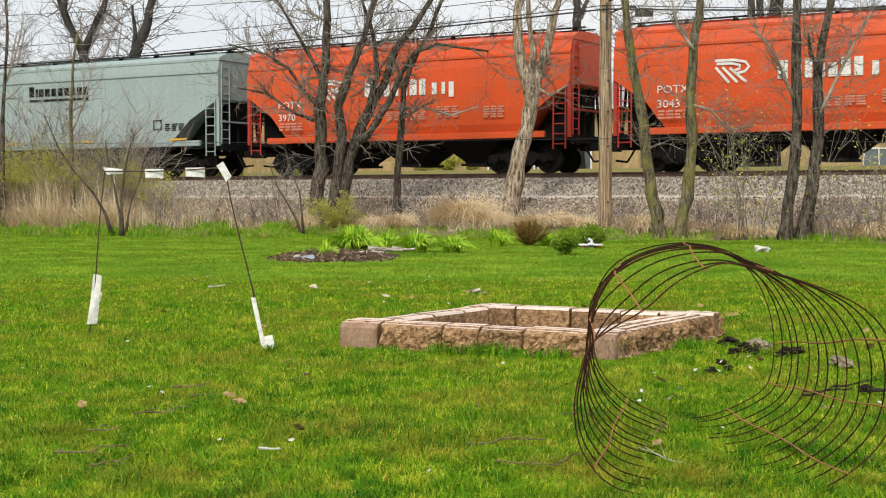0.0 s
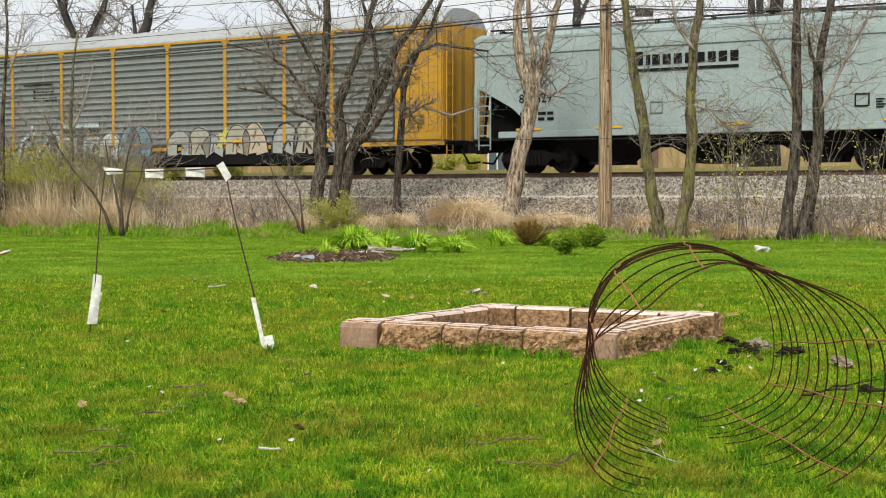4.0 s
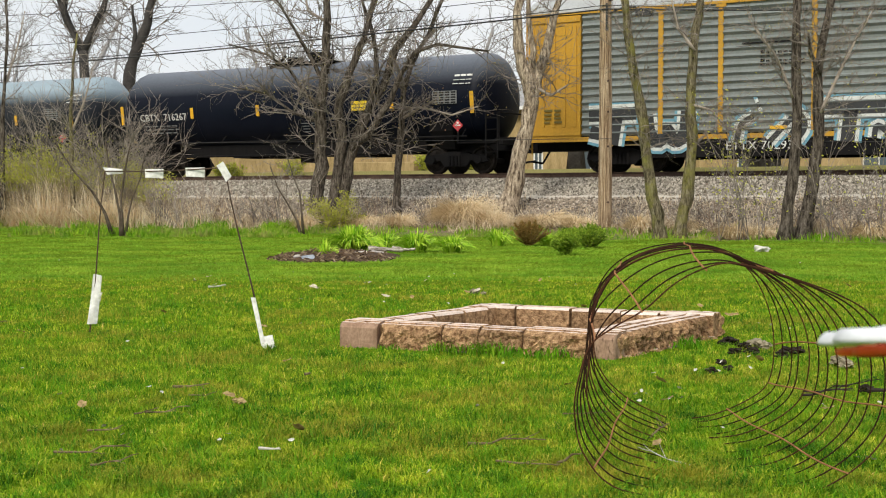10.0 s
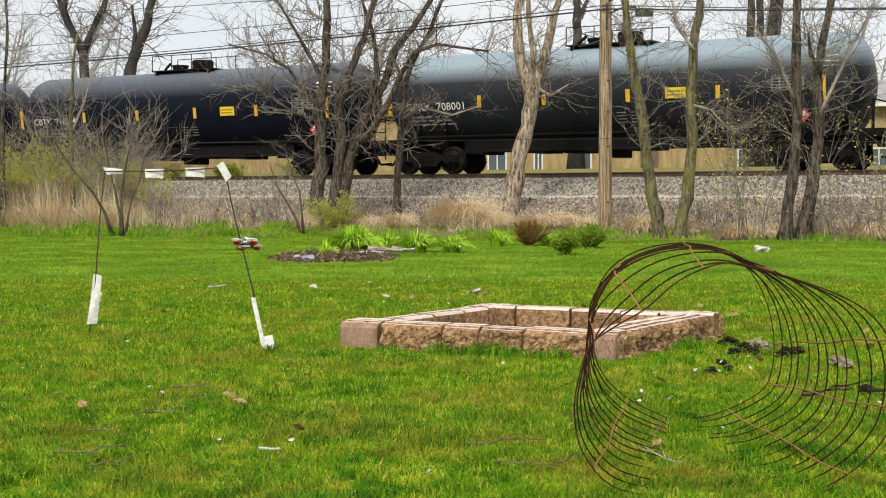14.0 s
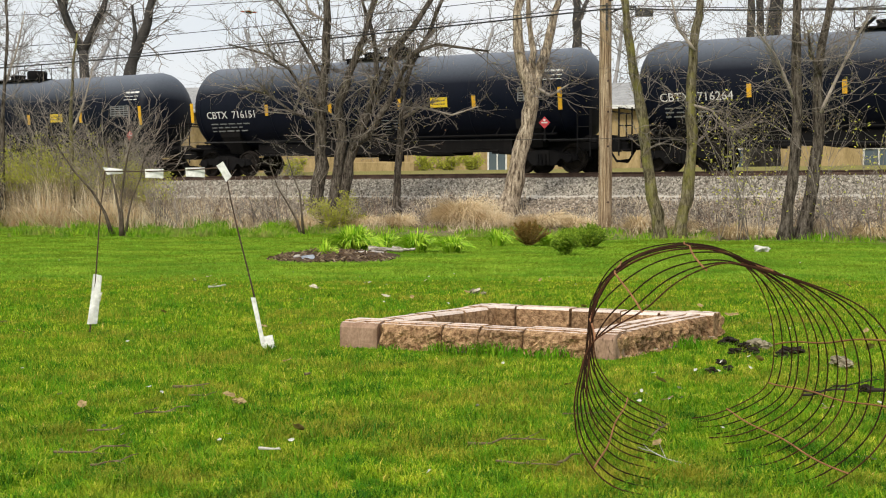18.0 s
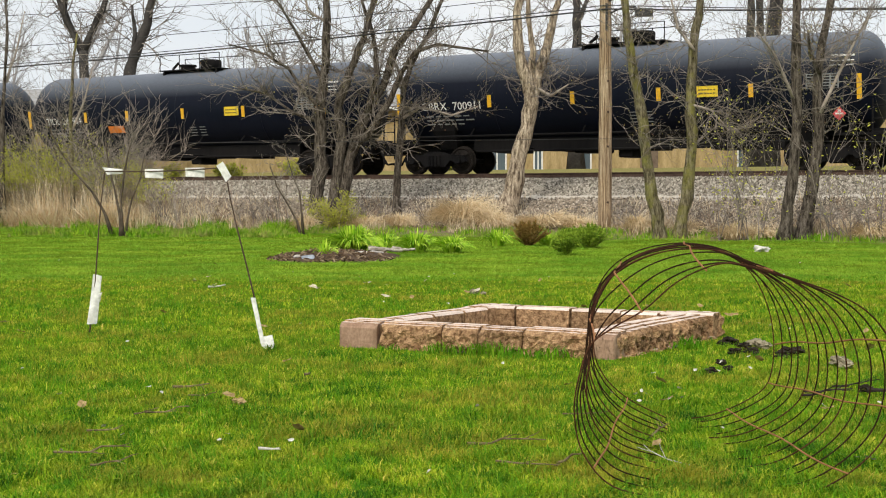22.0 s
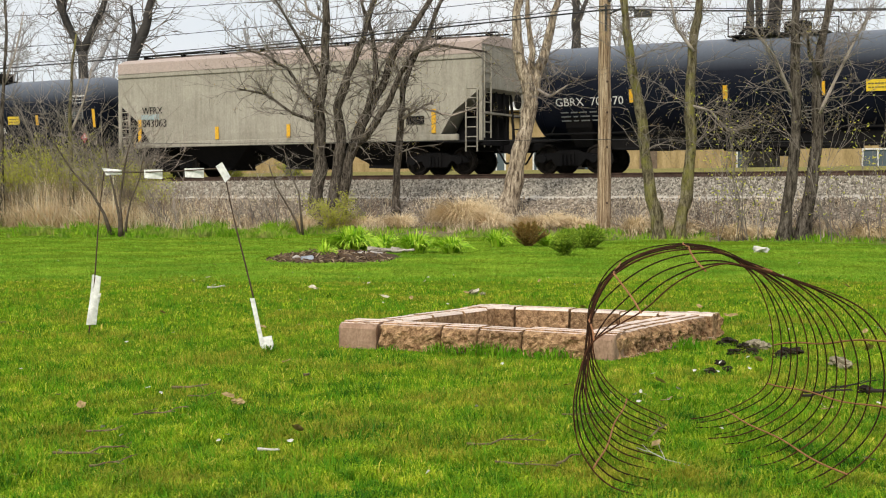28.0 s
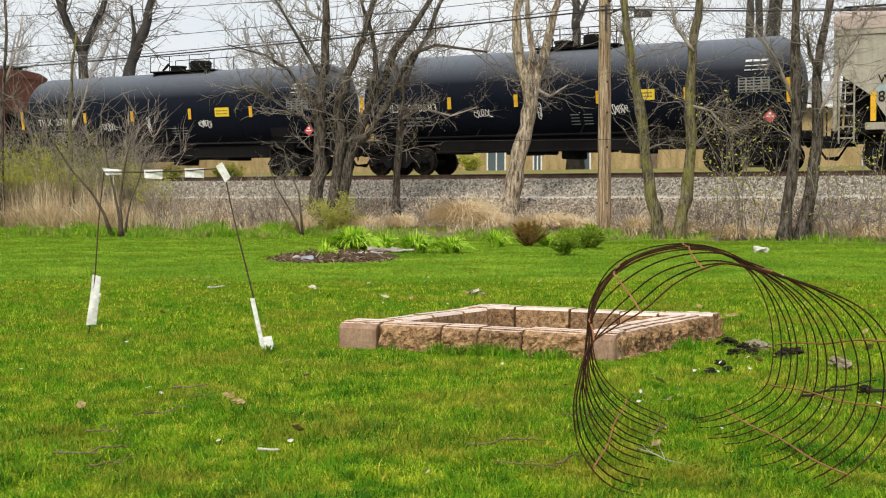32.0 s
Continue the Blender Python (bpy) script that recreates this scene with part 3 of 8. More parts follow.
    for i in range(4):
        for c in range(2):
            box(bm, 0.6 + c * 0.45, 0.9 + c * 0.45, -0.012 - i * 0.11, 0.012 - i * 0.11, 0.0, 0.01)
    y, a = lay(1.85)
    bmesh.ops.transform(bm, matrix=Matrix.Translation((0, y, 1.85)) @ pose(0, 0, 0, 90 - a), verts=bm.verts)
    part("stencil", bm, M_PANEL, car)["kind"] = "stuff"
    dx = px0 + 4.25
    bm = bmesh.new()
    box(bm, -0.14, 0.14, -0.008, 0.008, -0.14, 0.14, Matrix.Translation((dx, -1.5, 1.60)) @ Matrix.Rotation(radians(45), 4, "Y"))
    dia = part("hazard_diamond", bm, M_REDSIGN, car, "red and white diamond placard")
    bm = bmesh.new()
    box(bm, -0.11, 0.11, -0.012, 0.012, -0.02, 0.025, Matrix.Translation((dx, -1.5, 1.60)))
    box(bm, -0.04, 0.04, -0.012, 0.012, 0.05, 0.12, Matrix.Translation((dx, -1.5, 1.60)))
    part("diamond_mark", bm, M_LETTER, dia)
    plate("diamond_holder", car, M_UNDER, dx - 0.03, dx + 0.03, 1.0, 1.4, -1.48)
    if style == 1:
        shell_plate("orange_notice", M_ORANGESIGN, -hx + 4.6, -hx + 5.4, 1.72, 2.0, "orange notice plate")
    if style == 2:
        rs = random.Random(int(number) + 5)
        for x0, wide, tall, loops in ((-hx * 0.33, 0.40, 0.16, 5), (-hx * 0.06, 0.12, 0.28, 4), (hx * 0.30, 0.34, 0.28, 7)):
            pts = []
            for k in range(loops * 6):
                a, u = k / 6 * 2 * math.pi, k / (loops * 6 - 1)
                run = Vector((u - 0.5, 0, 0)) * wide * 1.6 if wide > tall else Vector((0, u - 0.5, 0)) * tall * 1.6
                pts.append(Vector((x0, 0, 0.012)) + run + Vector((math.cos(a) * 0.07, math.sin(a) * min(tall, 0.13), 0)) + Vector((rs.gauss(0, 0.03), rs.gauss(0, 0.04), 0)))
            bm = bmesh.new()
            tube(bm, pts, 0.013, 5)
            y, a = lay(2.0)
            bmesh.ops.transform(bm, matrix=Matrix.Translation((0, y, 2.0)) @ pose(0, 0, 0, 90 - a), verts=bm.verts)
            part("white_scribble", bm, M_LETTER, car)
    # head stencil on the leading end
    bm = bmesh.new()
    for i in range(3):
        for c in range(3):
            box(bm, -0.4 + c * 0.24, -0.2 + c * 0.24, -0.01 - i * 0.15, (0.06 if i == 0 else 0.015) - i * 0.15, 0.0, 0.01)
    y, a = lay(3.25)
    bmesh.ops.transform(bm, matrix=Matrix.Translation((hx - 0.98, y - 0.005, 3.25)) @ pose(0, 0, 0, 90 - a), verts=bm.verts)
    part("head_stencil", bm, M_LETTER, car)["kind"] = "stuff"
    for sgn in (-1, 1):
        ladder(car, M_UNDER, sgn * (hx + 0.05) - 0.22, sgn * (hx + 0.05) + 0.22, -1.45, 0.5, 2.0, 4, "end_ladder")
        bm = bmesh.new()
        rod(bm, (sgn * (hx + 0.3), -1.4, 1.1), (sgn * (hx + 0.3), -1.4, 2.0), 0.024)
        rod(bm, (sgn * (hx + 0.3), -1.4, 2.0), (sgn * (hx + 0.3), 1.4, 2.0), 0.024)
        rod(bm, (sgn * (hx + 0.3), 1.4, 1.1), (sgn * (hx + 0.3), 1.4, 2.0), 0.024)
        part("end_rail", bm, M_UNDER, car)
    trucks(car, (-hx + 1.55, hx - 1.55))
    couplers(car, hx + 0.4)
    return car


M_OLIVE = plain("faded_black_print", (0.16, 0.12, 0.02), 0.6)
M_G_WHITE = plain("graffiti_white", (0.62, 0.65, 0.63), 0.55)
M_G_BLACK = plain("graffiti_black", (0.025, 0.027, 0.03), 0.55)
M_G_BLUE = plain("graffiti_blue", (0.14, 0.33, 0.44), 0.55)
M_G_CREAM = plain("graffiti_cream", (0.40, 0.38, 0.30), 0.6)
M_G_DULL = plain("graffiti_dull_grey", (0.36, 0.38, 0.36), 0.6)
M_G_PEACH = plain("graffiti_peach", (0.50, 0.42, 0.31), 0.6)
M_G_YELLOW = plain("graffiti_yellow", (0.52, 0.49, 0.12), 0.6)


def autorack(s0, s1):
    car, h = new_car("autorack_car", "tall galvanised autorack car with yellow ends and painted graffiti", s0, s1)
    E0, E1, YN = 1.14, 5.0, 1.52
    # corrugated side panels between yellow posts
    post_x = [-h + 1.83, -8.93, -7.03, -4.23, -1.43, 1.37, 4.17, 6.9, 8.97, h - 1.88]
    shared = {}
    for sgn in (-1, 1):
        for xa, xb in zip(post_x, post_x[1:]):
            w = round(xb - xa - 0.14, 2)
            if w not in shared:
                bm = bmesh.new()
                n = 48
                rows = []
                for k in range(n + 1):
                    z = E0 + (E1 - E0) * k / n
                    o = 0.085 if k % 3 == 1 else 0.0
                    rows.append([Vector((-w / 2, -o, z)), Vector((w / 2, -o, z)), Vector((w / 2, 0.05, z)), Vector((-w / 2, 0.05, z))])
                loft(bm, rows)
                shared[w] = part("side_panel", bm, M_GALV, car)
                shared[w].matrix_basis = pose((xa + xb) / 2, sgn * YN, 0, 0, 0, 0 if sgn < 0 else 180)
            else:
                share("side_panel", shared[w], car, (xa + xb) / 2, sgn * YN, 0, 0, 0, 0 if sgn < 0 else 180)
        for x in post_x[1:-1]:
            if "post" not in shared:
                bm = bmesh.new()
                box(bm, -0.08, 0.08, -0.06, 0.06, E0, E1 + 0.02)
                box(bm, -0.16, 0.16, -0.065, 0.04, E1 - 0.12, E1 + 0.02)
                bevelled(bm, 0.01)
                shared["post"] = part("post", bm, M_YELLOW, car)
                shared["post"].matrix_basis = pose(x, sgn * YN, 0)
            else:
                share("post", shared["post"], car, x, sgn * YN, 0)
    # yellow end bays and doors
    for sgn in (-1, 1):
        xa, xb = sorted((sgn * (h - 1.85), sgn * h))
        bm = bmesh.new()
        for y in (-YN, YN):
            box(bm, xa, xb, y - 0.05, y + 0.05, E0 - 0.06, E1 - 0.05)
        part("end_bay", bm, M_YELLOW, car)
        bm = bmesh.new()
        for k in range(5):
            x = xa + (xb - xa) * (k + 0.5) / 5
            box(bm, x - 0.05, x + 0.05, -YN - 0.085, -YN - 0.045, E0 + 0.3, E1 - 0.4)
        box(bm, xa, xb, -YN - 0.09, -YN - 0.05, E1 - 0.25, E1 - 0.13)
        box(bm, xa, xb, -YN - 0.09, -YN - 0.05, E0 + 0.02, E0 + 0.16)
        part("bay_rib", bm, M_YELLOW, car)
        bm = bmesh.new()
        n = 8
        pts = [(-YN + 2 * YN * k / n) for k in range(n + 1)]
        outer = [Vector((sgn * (h + 0.02 + (0.06 if k % 2 else 0)), y, 0)) for k, y in enumerate(pts)]
        rows = [[Vector((p.x, p.y, z)) for p in outer] + [Vector((sgn * (h - 0.06), YN, z)), Vector((sgn * (h - 0.06), -YN, z))] for z in (E0 - 0.05, E1 + 0.1)]
        loft(bm, rows)
        part("end_door", bm, M_YELLOW, car)
        ladder(car, M_YELLOW, -YN + 0.1, -YN + 0.5, sgn * (h + 0.12), 0.6, E1, 12, "end_ladder", True)
        stencil(car, M_OLIVE, sgn * (h - 0.95) - 0.35, 2.0, 0.7, 0.5, 4, -YN - 0.09)
    bm = bmesh.new()
    arch = [(-YN - 0.06, E1), (-YN - 0.04, E1 + 0.1), (-1.25, E1 + 0.42), (-0.8, E1 + 0.62), (0, E1 + 0.7), (0.8, E1 + 0.62), (1.25, E1 + 0.42), (YN + 0.04, E1 + 0.1), (YN + 0.06, E1)]
    n = 60
    rows = []
    for k in range(n + 1):
        x = -h - 0.02 + (2 * h + 0.04) * k / n
        o = 0.03 if k % 2 else 0.0
        rows.append([Vector((x, y, z + (o if 1 <= i <= 7 else 0))) for i, (y, z) in enumerate(arch)])
    loft(bm, rows)
    part("roof", bm, M_GALV_ROOF, car)
    bm = bmesh.new()
    for y in (-YN, YN):
        box(bm, -h, h, y - 0.075, y + 0.07, E1 - 0.02, E1 + 0.06)
    part("top_chord", bm, M_YELLOW, car)
    # flat car beneath
    bm = bmesh.new()
    box(bm, -h - 0.2, h + 0.2, -1.5, 1.5, 0.98, 1.14)
    part("flat_car_deck", bm, M_UNDER, car)
    for y in (-1.45, 1.45):
        bm = bmesh.new()
        box(bm, -h + 4.2, h - 4.2, y - 0.08, y + 0.08, 0.42, 0.98)
        part("side_beam", bm, M_UNDER, car)
    for sgn in (-1, 1):
        bm = bmesh.new()
        box(bm, sgn * (h - 0.8) - 1.0, sgn * (h - 0.8) + 1.0, -0.4, 0.4, 0.72, 0.98)
        part("draft_sill", bm, M_UNDER, car)
    bm = bmesh.new()
    for y in (-1.53, 1.53):
        box(bm, -h - 0.1, h + 0.1, y - 0.03, y + 0.03, 0.96, 1.10)
    part("yellow_sill", bm, M_YELLOW, car)
    y = -1.545
    words("reporting_mark", "ETTX 702938", 0.36, M_LETTER, car, on_side(-h + 6.6, 0.62, y), widen=1.1)
    for x in (-5.5, -0.5, 4.5):
        plate("reflector", car, M_REFLECT, x, x + 0.5, 1.2, 1.3, y - 0.075)
    name_blocks(car, -h + 7.65, 3.34, [0.17] * 7, 0.20, M_LETTER_DARK, -YN - 0.05)
    name_blocks(car, -h + 7.65, 3.08, [0.17] * 8, 0.20, M_LETTER_DARK, -YN - 0.05)
    for k in range(3):
        plate("owner_mark", car, M_LETTER_DARK, -h + 6.9 + 0.2 * k, -h + 8.9 - 0.15 * k, 3.62 + k * 0.11, 3.67 + k * 0.11, -YN - 0.05)
    # graffiti: tall block letters in white, black and blue, then rounded outlines towards the front
    x0 = -h + 2.35
    g0 = -YN - 0.052
    fit_z = lambda z: (z - 1.3) * 0.85 + 0.88

    def paint(name, pts, half, mat, lift):
        bm = bmesh.new()
        pts = [(x0 + x, fit_z(z)) for x, z in pts]
        for _ in range(2 if len(pts) > 2 else 0):      # round the corners
            cut = [pts[0]]
            for (xa, za), (xb, zb) in zip(pts, pts[1:]):
                cut += [(xa * 0.75 + xb * 0.25, za * 0.75 + zb * 0.25), (xa * 0.25 + xb * 0.75, za * 0.25 + zb * 0.75)]
            pts = cut + [pts[-1]]
        rings = []
        for i, (x, z) in enumerate(pts):
            (xa, za), (xb, zb) = pts[max(0, i - 1)], pts[min(len(pts) - 1, i + 1)]
            run = math.hypot(xb - xa, zb - za) or 1.0
            nx, nz = -(zb - za) / run * half, (xb - xa) / run * half
            rings.append([Vector((x + nx, g0 - lift, z + nz)), Vector((x - nx, g0 - lift, z - nz)), Vector((x - nx, g0 + 0.01, z - nz)), Vector((x + nx, g0 + 0.01, z + nz))])
        loft(bm, rings)
        part(name, bm, mat, car)

    thick = [[(-0.2, 2.35), (1.4, 2.38)], [(0.75, 2.3), (0.6, 1.25)], [(-0.15, 1.75), (0.35, 1.6)], [(1.75, 2.3), (1.85, 1.5), (2.2, 1.25), (2.4, 1.9), (2.6, 1.25), (3.0, 1.5), (3.05, 2.4)],
             [(6.25, 2.2), (6.6, 1.85), (6.3, 1.35)], [(6.95, 2.35), (8.9, 2.35)], [(7.95, 2.3), (7.85, 1.2)]]
    thin = [[(4.6, 1.25), (4.7, 1.9), (5.1, 2.15)], [(5.2, 2.5), (5.3, 2.55)], [(5.6, 1.25), (6.2, 2.0)], [(8.6, 1.3), (8.65, 1.8), (8.95, 1.5)]]
    for strokes, w in ((thick, 0.20), (thin, 0.08)):
        for st in strokes:
            paint("graffiti_edge", st, w + 0.20, M_G_BLUE, -0.002)
            paint("graffiti_outline", st, w + 0.11, M_G_WHITE, 0.0)
            paint("graffiti_letter", st, w, M_G_BLACK, 0.006)
    rnd = random.Random(31)
    for x, w, mat, line, tall in ((9.3, 0.24, M_G_WHITE, 0.022, 2.15), (10.3, 0.30, M_G_BLUE, 0.035, 2.3), (10.85, 0.30, M_G_BLUE, 0.035, 2.25), (12.8, 0.24, M_G_DULL, 0.02, 2.1), (13.7, 0.26, M_G_CREAM, 0.02, 2.3),
                                  (14.5, 0.22, M_G_DULL, 0.018, 1.9), (15.5, 0.26, M_G_CREAM, 0.02, 2.15), (16.4, 0.28, M_G_PEACH, 0.022, 2.3), (17.8, 0.24, M_G_DULL, 0.04, 2.2), (18.7, 0.26, M_G_CREAM, 0.04, 2.35),
                                  (19.6, 0.24, M_G_DULL, 0.04, 2.2), (20.5, 0.26, M_G_CREAM, 0.04, 2.3)):
        j = [rnd.uniform(-0.15, 0.15) for _ in range(8)]
        body = [(x + j[0], 1.2), (x - 0.05 + j[1], tall - 0.3), (x + 0.3, tall + j[2]), (x + 0.62 + j[3], tall - 0.35 + j[4]), (x + 0.5 + j[5], 1.2)]
        paint("graffiti_letter", body, w, mat, 0.003)
        paint("graffiti_line", [(x - w + j[0], 1.15), (x - w - 0.05 + j[1], tall - 0.2), (x + 0.25, tall + w * 1.2 + j[2]), (x + 0.62 + w + j[3], tall - 0.25 + j[4]), (x + 0.5 + w + j[5], 1.15)], line, M_G_BLACK, 0.009)
        paint("graffiti_line", [(x + 0.15, 1.35 + j[6]), (x + 0.3 + j[7], 1.8), (x + 0.5, 1.5 + j[6])], line, M_G_BLACK, 0.009)
    paint("graffiti_splash", [(15.0, 1.5), (15.2, 2.0), (15.4, 2.3)], 0.10, M_G_YELLOW, 0.012)
    paint("graffiti_splash", [(15.0, 2.1), (15.35, 1.7)], 0.07, M_G_YELLOW, 0.014)
    plate("notice", car, M_PLACARD, 8.3, 8.9, 1.3, 1.62, y - 0.075)
    trucks(car, (-h + 3.1, h - 3.1))
    couplers(car, h + 0.1)
    return car


potash_car(6.2, 19.4, "3043")
potash_car(-8.29, 4.7, "3970")
grey_car(-25.25, -9.68)
autorack(-53.43, -26.5)
BLACK = "black tank car with yellow reflectors and white lettering"
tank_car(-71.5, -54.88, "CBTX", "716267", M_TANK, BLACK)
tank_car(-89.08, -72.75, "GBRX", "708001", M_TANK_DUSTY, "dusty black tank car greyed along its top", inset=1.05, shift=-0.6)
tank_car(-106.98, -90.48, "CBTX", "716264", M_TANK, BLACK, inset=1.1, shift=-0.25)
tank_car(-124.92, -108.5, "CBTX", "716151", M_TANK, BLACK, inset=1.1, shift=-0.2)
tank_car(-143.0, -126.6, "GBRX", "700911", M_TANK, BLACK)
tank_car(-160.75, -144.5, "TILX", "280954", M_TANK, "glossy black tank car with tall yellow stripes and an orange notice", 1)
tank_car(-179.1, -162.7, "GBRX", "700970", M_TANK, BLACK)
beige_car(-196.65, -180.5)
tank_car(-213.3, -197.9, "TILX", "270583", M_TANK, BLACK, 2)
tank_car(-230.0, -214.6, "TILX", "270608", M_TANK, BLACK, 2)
beige_car(-246.5, -231.4, M_BROWN, "rust brown covered hopper car at the end of view", False)
for ob in (SIDE_FRAME, WHEELSET, BOLSTER):
    bpy.data.objects.remove(ob)


# ---- ground: one sheet from behind the camera to the horizon ----
def lump(x, y):
    return (np.sin(x * 1.7 + np.sin(y * 1.1) * 1.3) + np.sin(y * 2.3 + 1.7 * np.sin(x * 0.9)) + np.sin(x * 4.1 - y * 3.3) * 0.5) / 2.5


def ground_z(x, y):
    """Lawn, the rise to the ballast bank, the track bed and the land behind it."""
    q = SIDE0.y * CT - (x * ST + y * CT)          # metres in front of the cars' near side
    z = np.interp(q, [-60, -9, -6.5, -4.6, -0.55, 0.9, 2.55, 3.25, 4.9, 5.7, 8.5, 10.0], [2.25, 2.15, 1.7, 1.60, 1.62, 1.58, 1.07, 1.01, 0.52, 0.34, 0.04, 0.0])
    return z + lump(x, y) * np.interp(q, [0, 3, 9, 12], [0.0, 0.03, 0.04, 0.012])


def ground_sheet():
    ys = np.concatenate([[-400, -60, -10], np.arange(0, 26, 0.5), np.arange(26, 72, 0.4), [76, 82, 90, 110, 160, 300, 700, 1800]])
    xs = np.concatenate([[-1500, -500, -200, -90, -60, -45], np.arange(-36, 30, 0.5), [36, 45, 60, 90, 200, 500, 1500]])
    gx, gy = np.meshgrid(xs, ys)
    gz = ground_z(gx, gy)
    co = np.stack([gx, gy, gz], -1).reshape(-1, 3)
    nx, ny = len(xs), len(ys)
    i = np.arange((nx - 1) * (ny - 1))
    a = i // (nx - 1) * nx + i % (nx - 1)
    fc = np.stack([a, a + 1, a + nx + 1, a + nx], -1)
    me = bpy.data.meshes.new("ground")
    me.from_pydata(co.tolist(), [], fc.tolist())
    me.polygons.foreach_set("use_smooth", [True] * len(me.polygons))
    m, nt, b = node_mat("ground_of_lawn_earth_and_ballast", 1.0, 0, 0.0)
    geo = nt.nodes.new("ShaderNodeNewGeometry")
    dot = nt.nodes.new("ShaderNodeVectorMath")
    dot.operation = "DOT_PRODUCT"
    dot.inputs[1].default_value = (ST, CT, 0)
    nt.links.new(geo.outputs["Position"], dot.inputs[0])
    big = noise_node(nt, 0.7, 4)
    fine = noise_node(nt, 22, 4)
    stones = nt.nodes.new("ShaderNodeTexVoronoi")
    stones.inputs["Scale"].default_value = 14
    co2 = nt.nodes.new("ShaderNodeTexCoord")
    nt.links.new(co2.outputs["Object"], stones.inputs["Vector"])
    wob = nt.nodes.new("ShaderNodeMath")
    wob.operation = "MULTIPLY_ADD"
    wob.inputs[1].default_value = 1.6
    nt.links.new(big.outputs["Fac"], wob.inputs[0])
    nt.links.new(dot.outputs["Value"], wob.inputs[2])
    d0 = SIDE0.y * CT + 0.8
    scale = lambda q0, q1: (d0 - q0, d0 - q1)

    def band(q0, q1):
        mr = nt.nodes.new("ShaderNodeMapRange")
        mr.inputs["From Min"].default_value, mr.inputs["From Max"].default_value = scale(q0, q1)
        nt.links.new(wob.outputs[0], mr.inputs["Value"])
        return mr.outputs["Result"]

    # dark green holds the shade between the blades, put into the colour
    lawn = ramp_node(nt, fine.outputs["Fac"], [(0.3, (0.03, 0.065, 0.004)), (0.7, (0.10, 0.19, 0.010))])
    lawn2 = mix_node(nt, big.outputs["Fac"], lawn.outputs["Color"], (0.14, 0.20, 0.015))
    earth = ramp_node(nt, fine.outputs["Fac"], [(0.25, (0.10, 0.075, 0.05)), (0.75, (0.34, 0.27, 0.19))])
    grav = ramp_node(nt, stones.outputs["Color"], [(0.1, (0.16, 0.14, 0.115)), (0.9, (0.52, 0.465, 0.40))])
    back = ramp_node(nt, fine.outputs["Fac"], [(0.3, (0.17, 0.16, 0.06)), (0.7, (0.28, 0.25, 0.10))])
    c1 = mix_node(nt, band(9.3, 8.2), lawn2.outputs["Color"], earth.outputs["Color"])
    litter = ramp_node(nt, stones.outputs["Color"], [(0.1, (0.085, 0.067, 0.050)), (0.9, (0.40, 0.33, 0.255))])
    # pale dust on the bench half way up the bank
    pale_tone = ramp_node(nt, fine.outputs["Fac"], [(0.3, (0.44, 0.40, 0.345)), (0.7, (0.66, 0.615, 0.54))])
    c1 = mix_node(nt, band(6.3, 5.3), c1.outputs["Color"], litter.outputs["Color"])
    c1 = mix_node(nt, band(3.45, 3.2), c1.outputs["Color"], pale_tone.outputs["Color"])
    c2 = mix_node(nt, band(2.75, 2.45), c1.outputs["Color"], grav.outputs["Color"])
    c3 = mix_node(nt, band(-5.0, -7.0), c2.outputs["Color"], back.outputs["Color"])
    nt.links.new(c3.outputs["Color"], b.inputs["Base Color"])
    bump_node(nt, b, stones.outputs["Distance"], 0.5, 0.04)
    me.materials.append(m)
    ob = new("ground", me)
    return tagged(ob, "green lawn rising to a grey ballast bank", "ground", kind="structure")


ground_sheet()


def scatter_mesh(name, verts, faces, mat, label, category):
    """One object of many small pieces from numpy arrays (faces all of one size)."""
    me = bpy.data.meshes.new(name)
    nv, nf, k = len(verts), len(faces), faces.shape[1]
    me.vertices.add(nv)
    me.vertices.foreach_set("co", np.ascontiguousarray(verts, dtype=np.float32).ravel())
    me.loops.add(nf * k)
    me.loops.foreach_set("vertex_index", np.ascontiguousarray(faces, dtype=np.int32).ravel())
    me.polygons.add(nf)
    me.polygons.foreach_set("loop_start", np.arange(0, nf * k, k, dtype=np.int32))
    me.update(calc_edges=True)
    me.materials.append(mat)
    ob = new(name, me)
    return tagged(ob, label, category, kind="stuff")


def blade_arrays(x, y, z, hgt, wid, lean, rng):
    """Bent blades: two quads' worth of triangles each."""
    n = len(x)
    a = rng.uniform(0, 2 * math.pi, n)
    wx, wy = np.cos(a) * wid / 2, np.sin(a) * wid / 2
    b = rng.uniform(0, 2 * math.pi, n)
    lx, ly = np.cos(b) * lean * hgt, np.sin(b) * lean * hgt
    v = np.zeros((n, 5, 3))
    v[:, 0] = np.stack([x - wx, y - wy, z - 0.01], -1)
    v[:, 1] = np.stack([x + wx, y + wy, z - 0.01], -1)
    v[:, 2] = np.stack([x + wx * 0.8 + lx * 0.35, y + wy * 0.8 + ly * 0.35, z + hgt * 0.6], -1)
    v[:, 3] = np.stack([x - wx * 0.8 + lx * 0.35, y - wy * 0.8 + ly * 0.35, z + hgt * 0.6], -1)
    v[:, 4] = np.stack([x + lx, y + ly, z + hgt * (1 - 0.25 * lean)], -1)
    k = np.arange(n)[:, None] * 5
    f = np.concatenate([k + [0, 1, 2], k + [0, 2, 3], k + [3, 2, 4]])
    return v.reshape(-1, 3), f


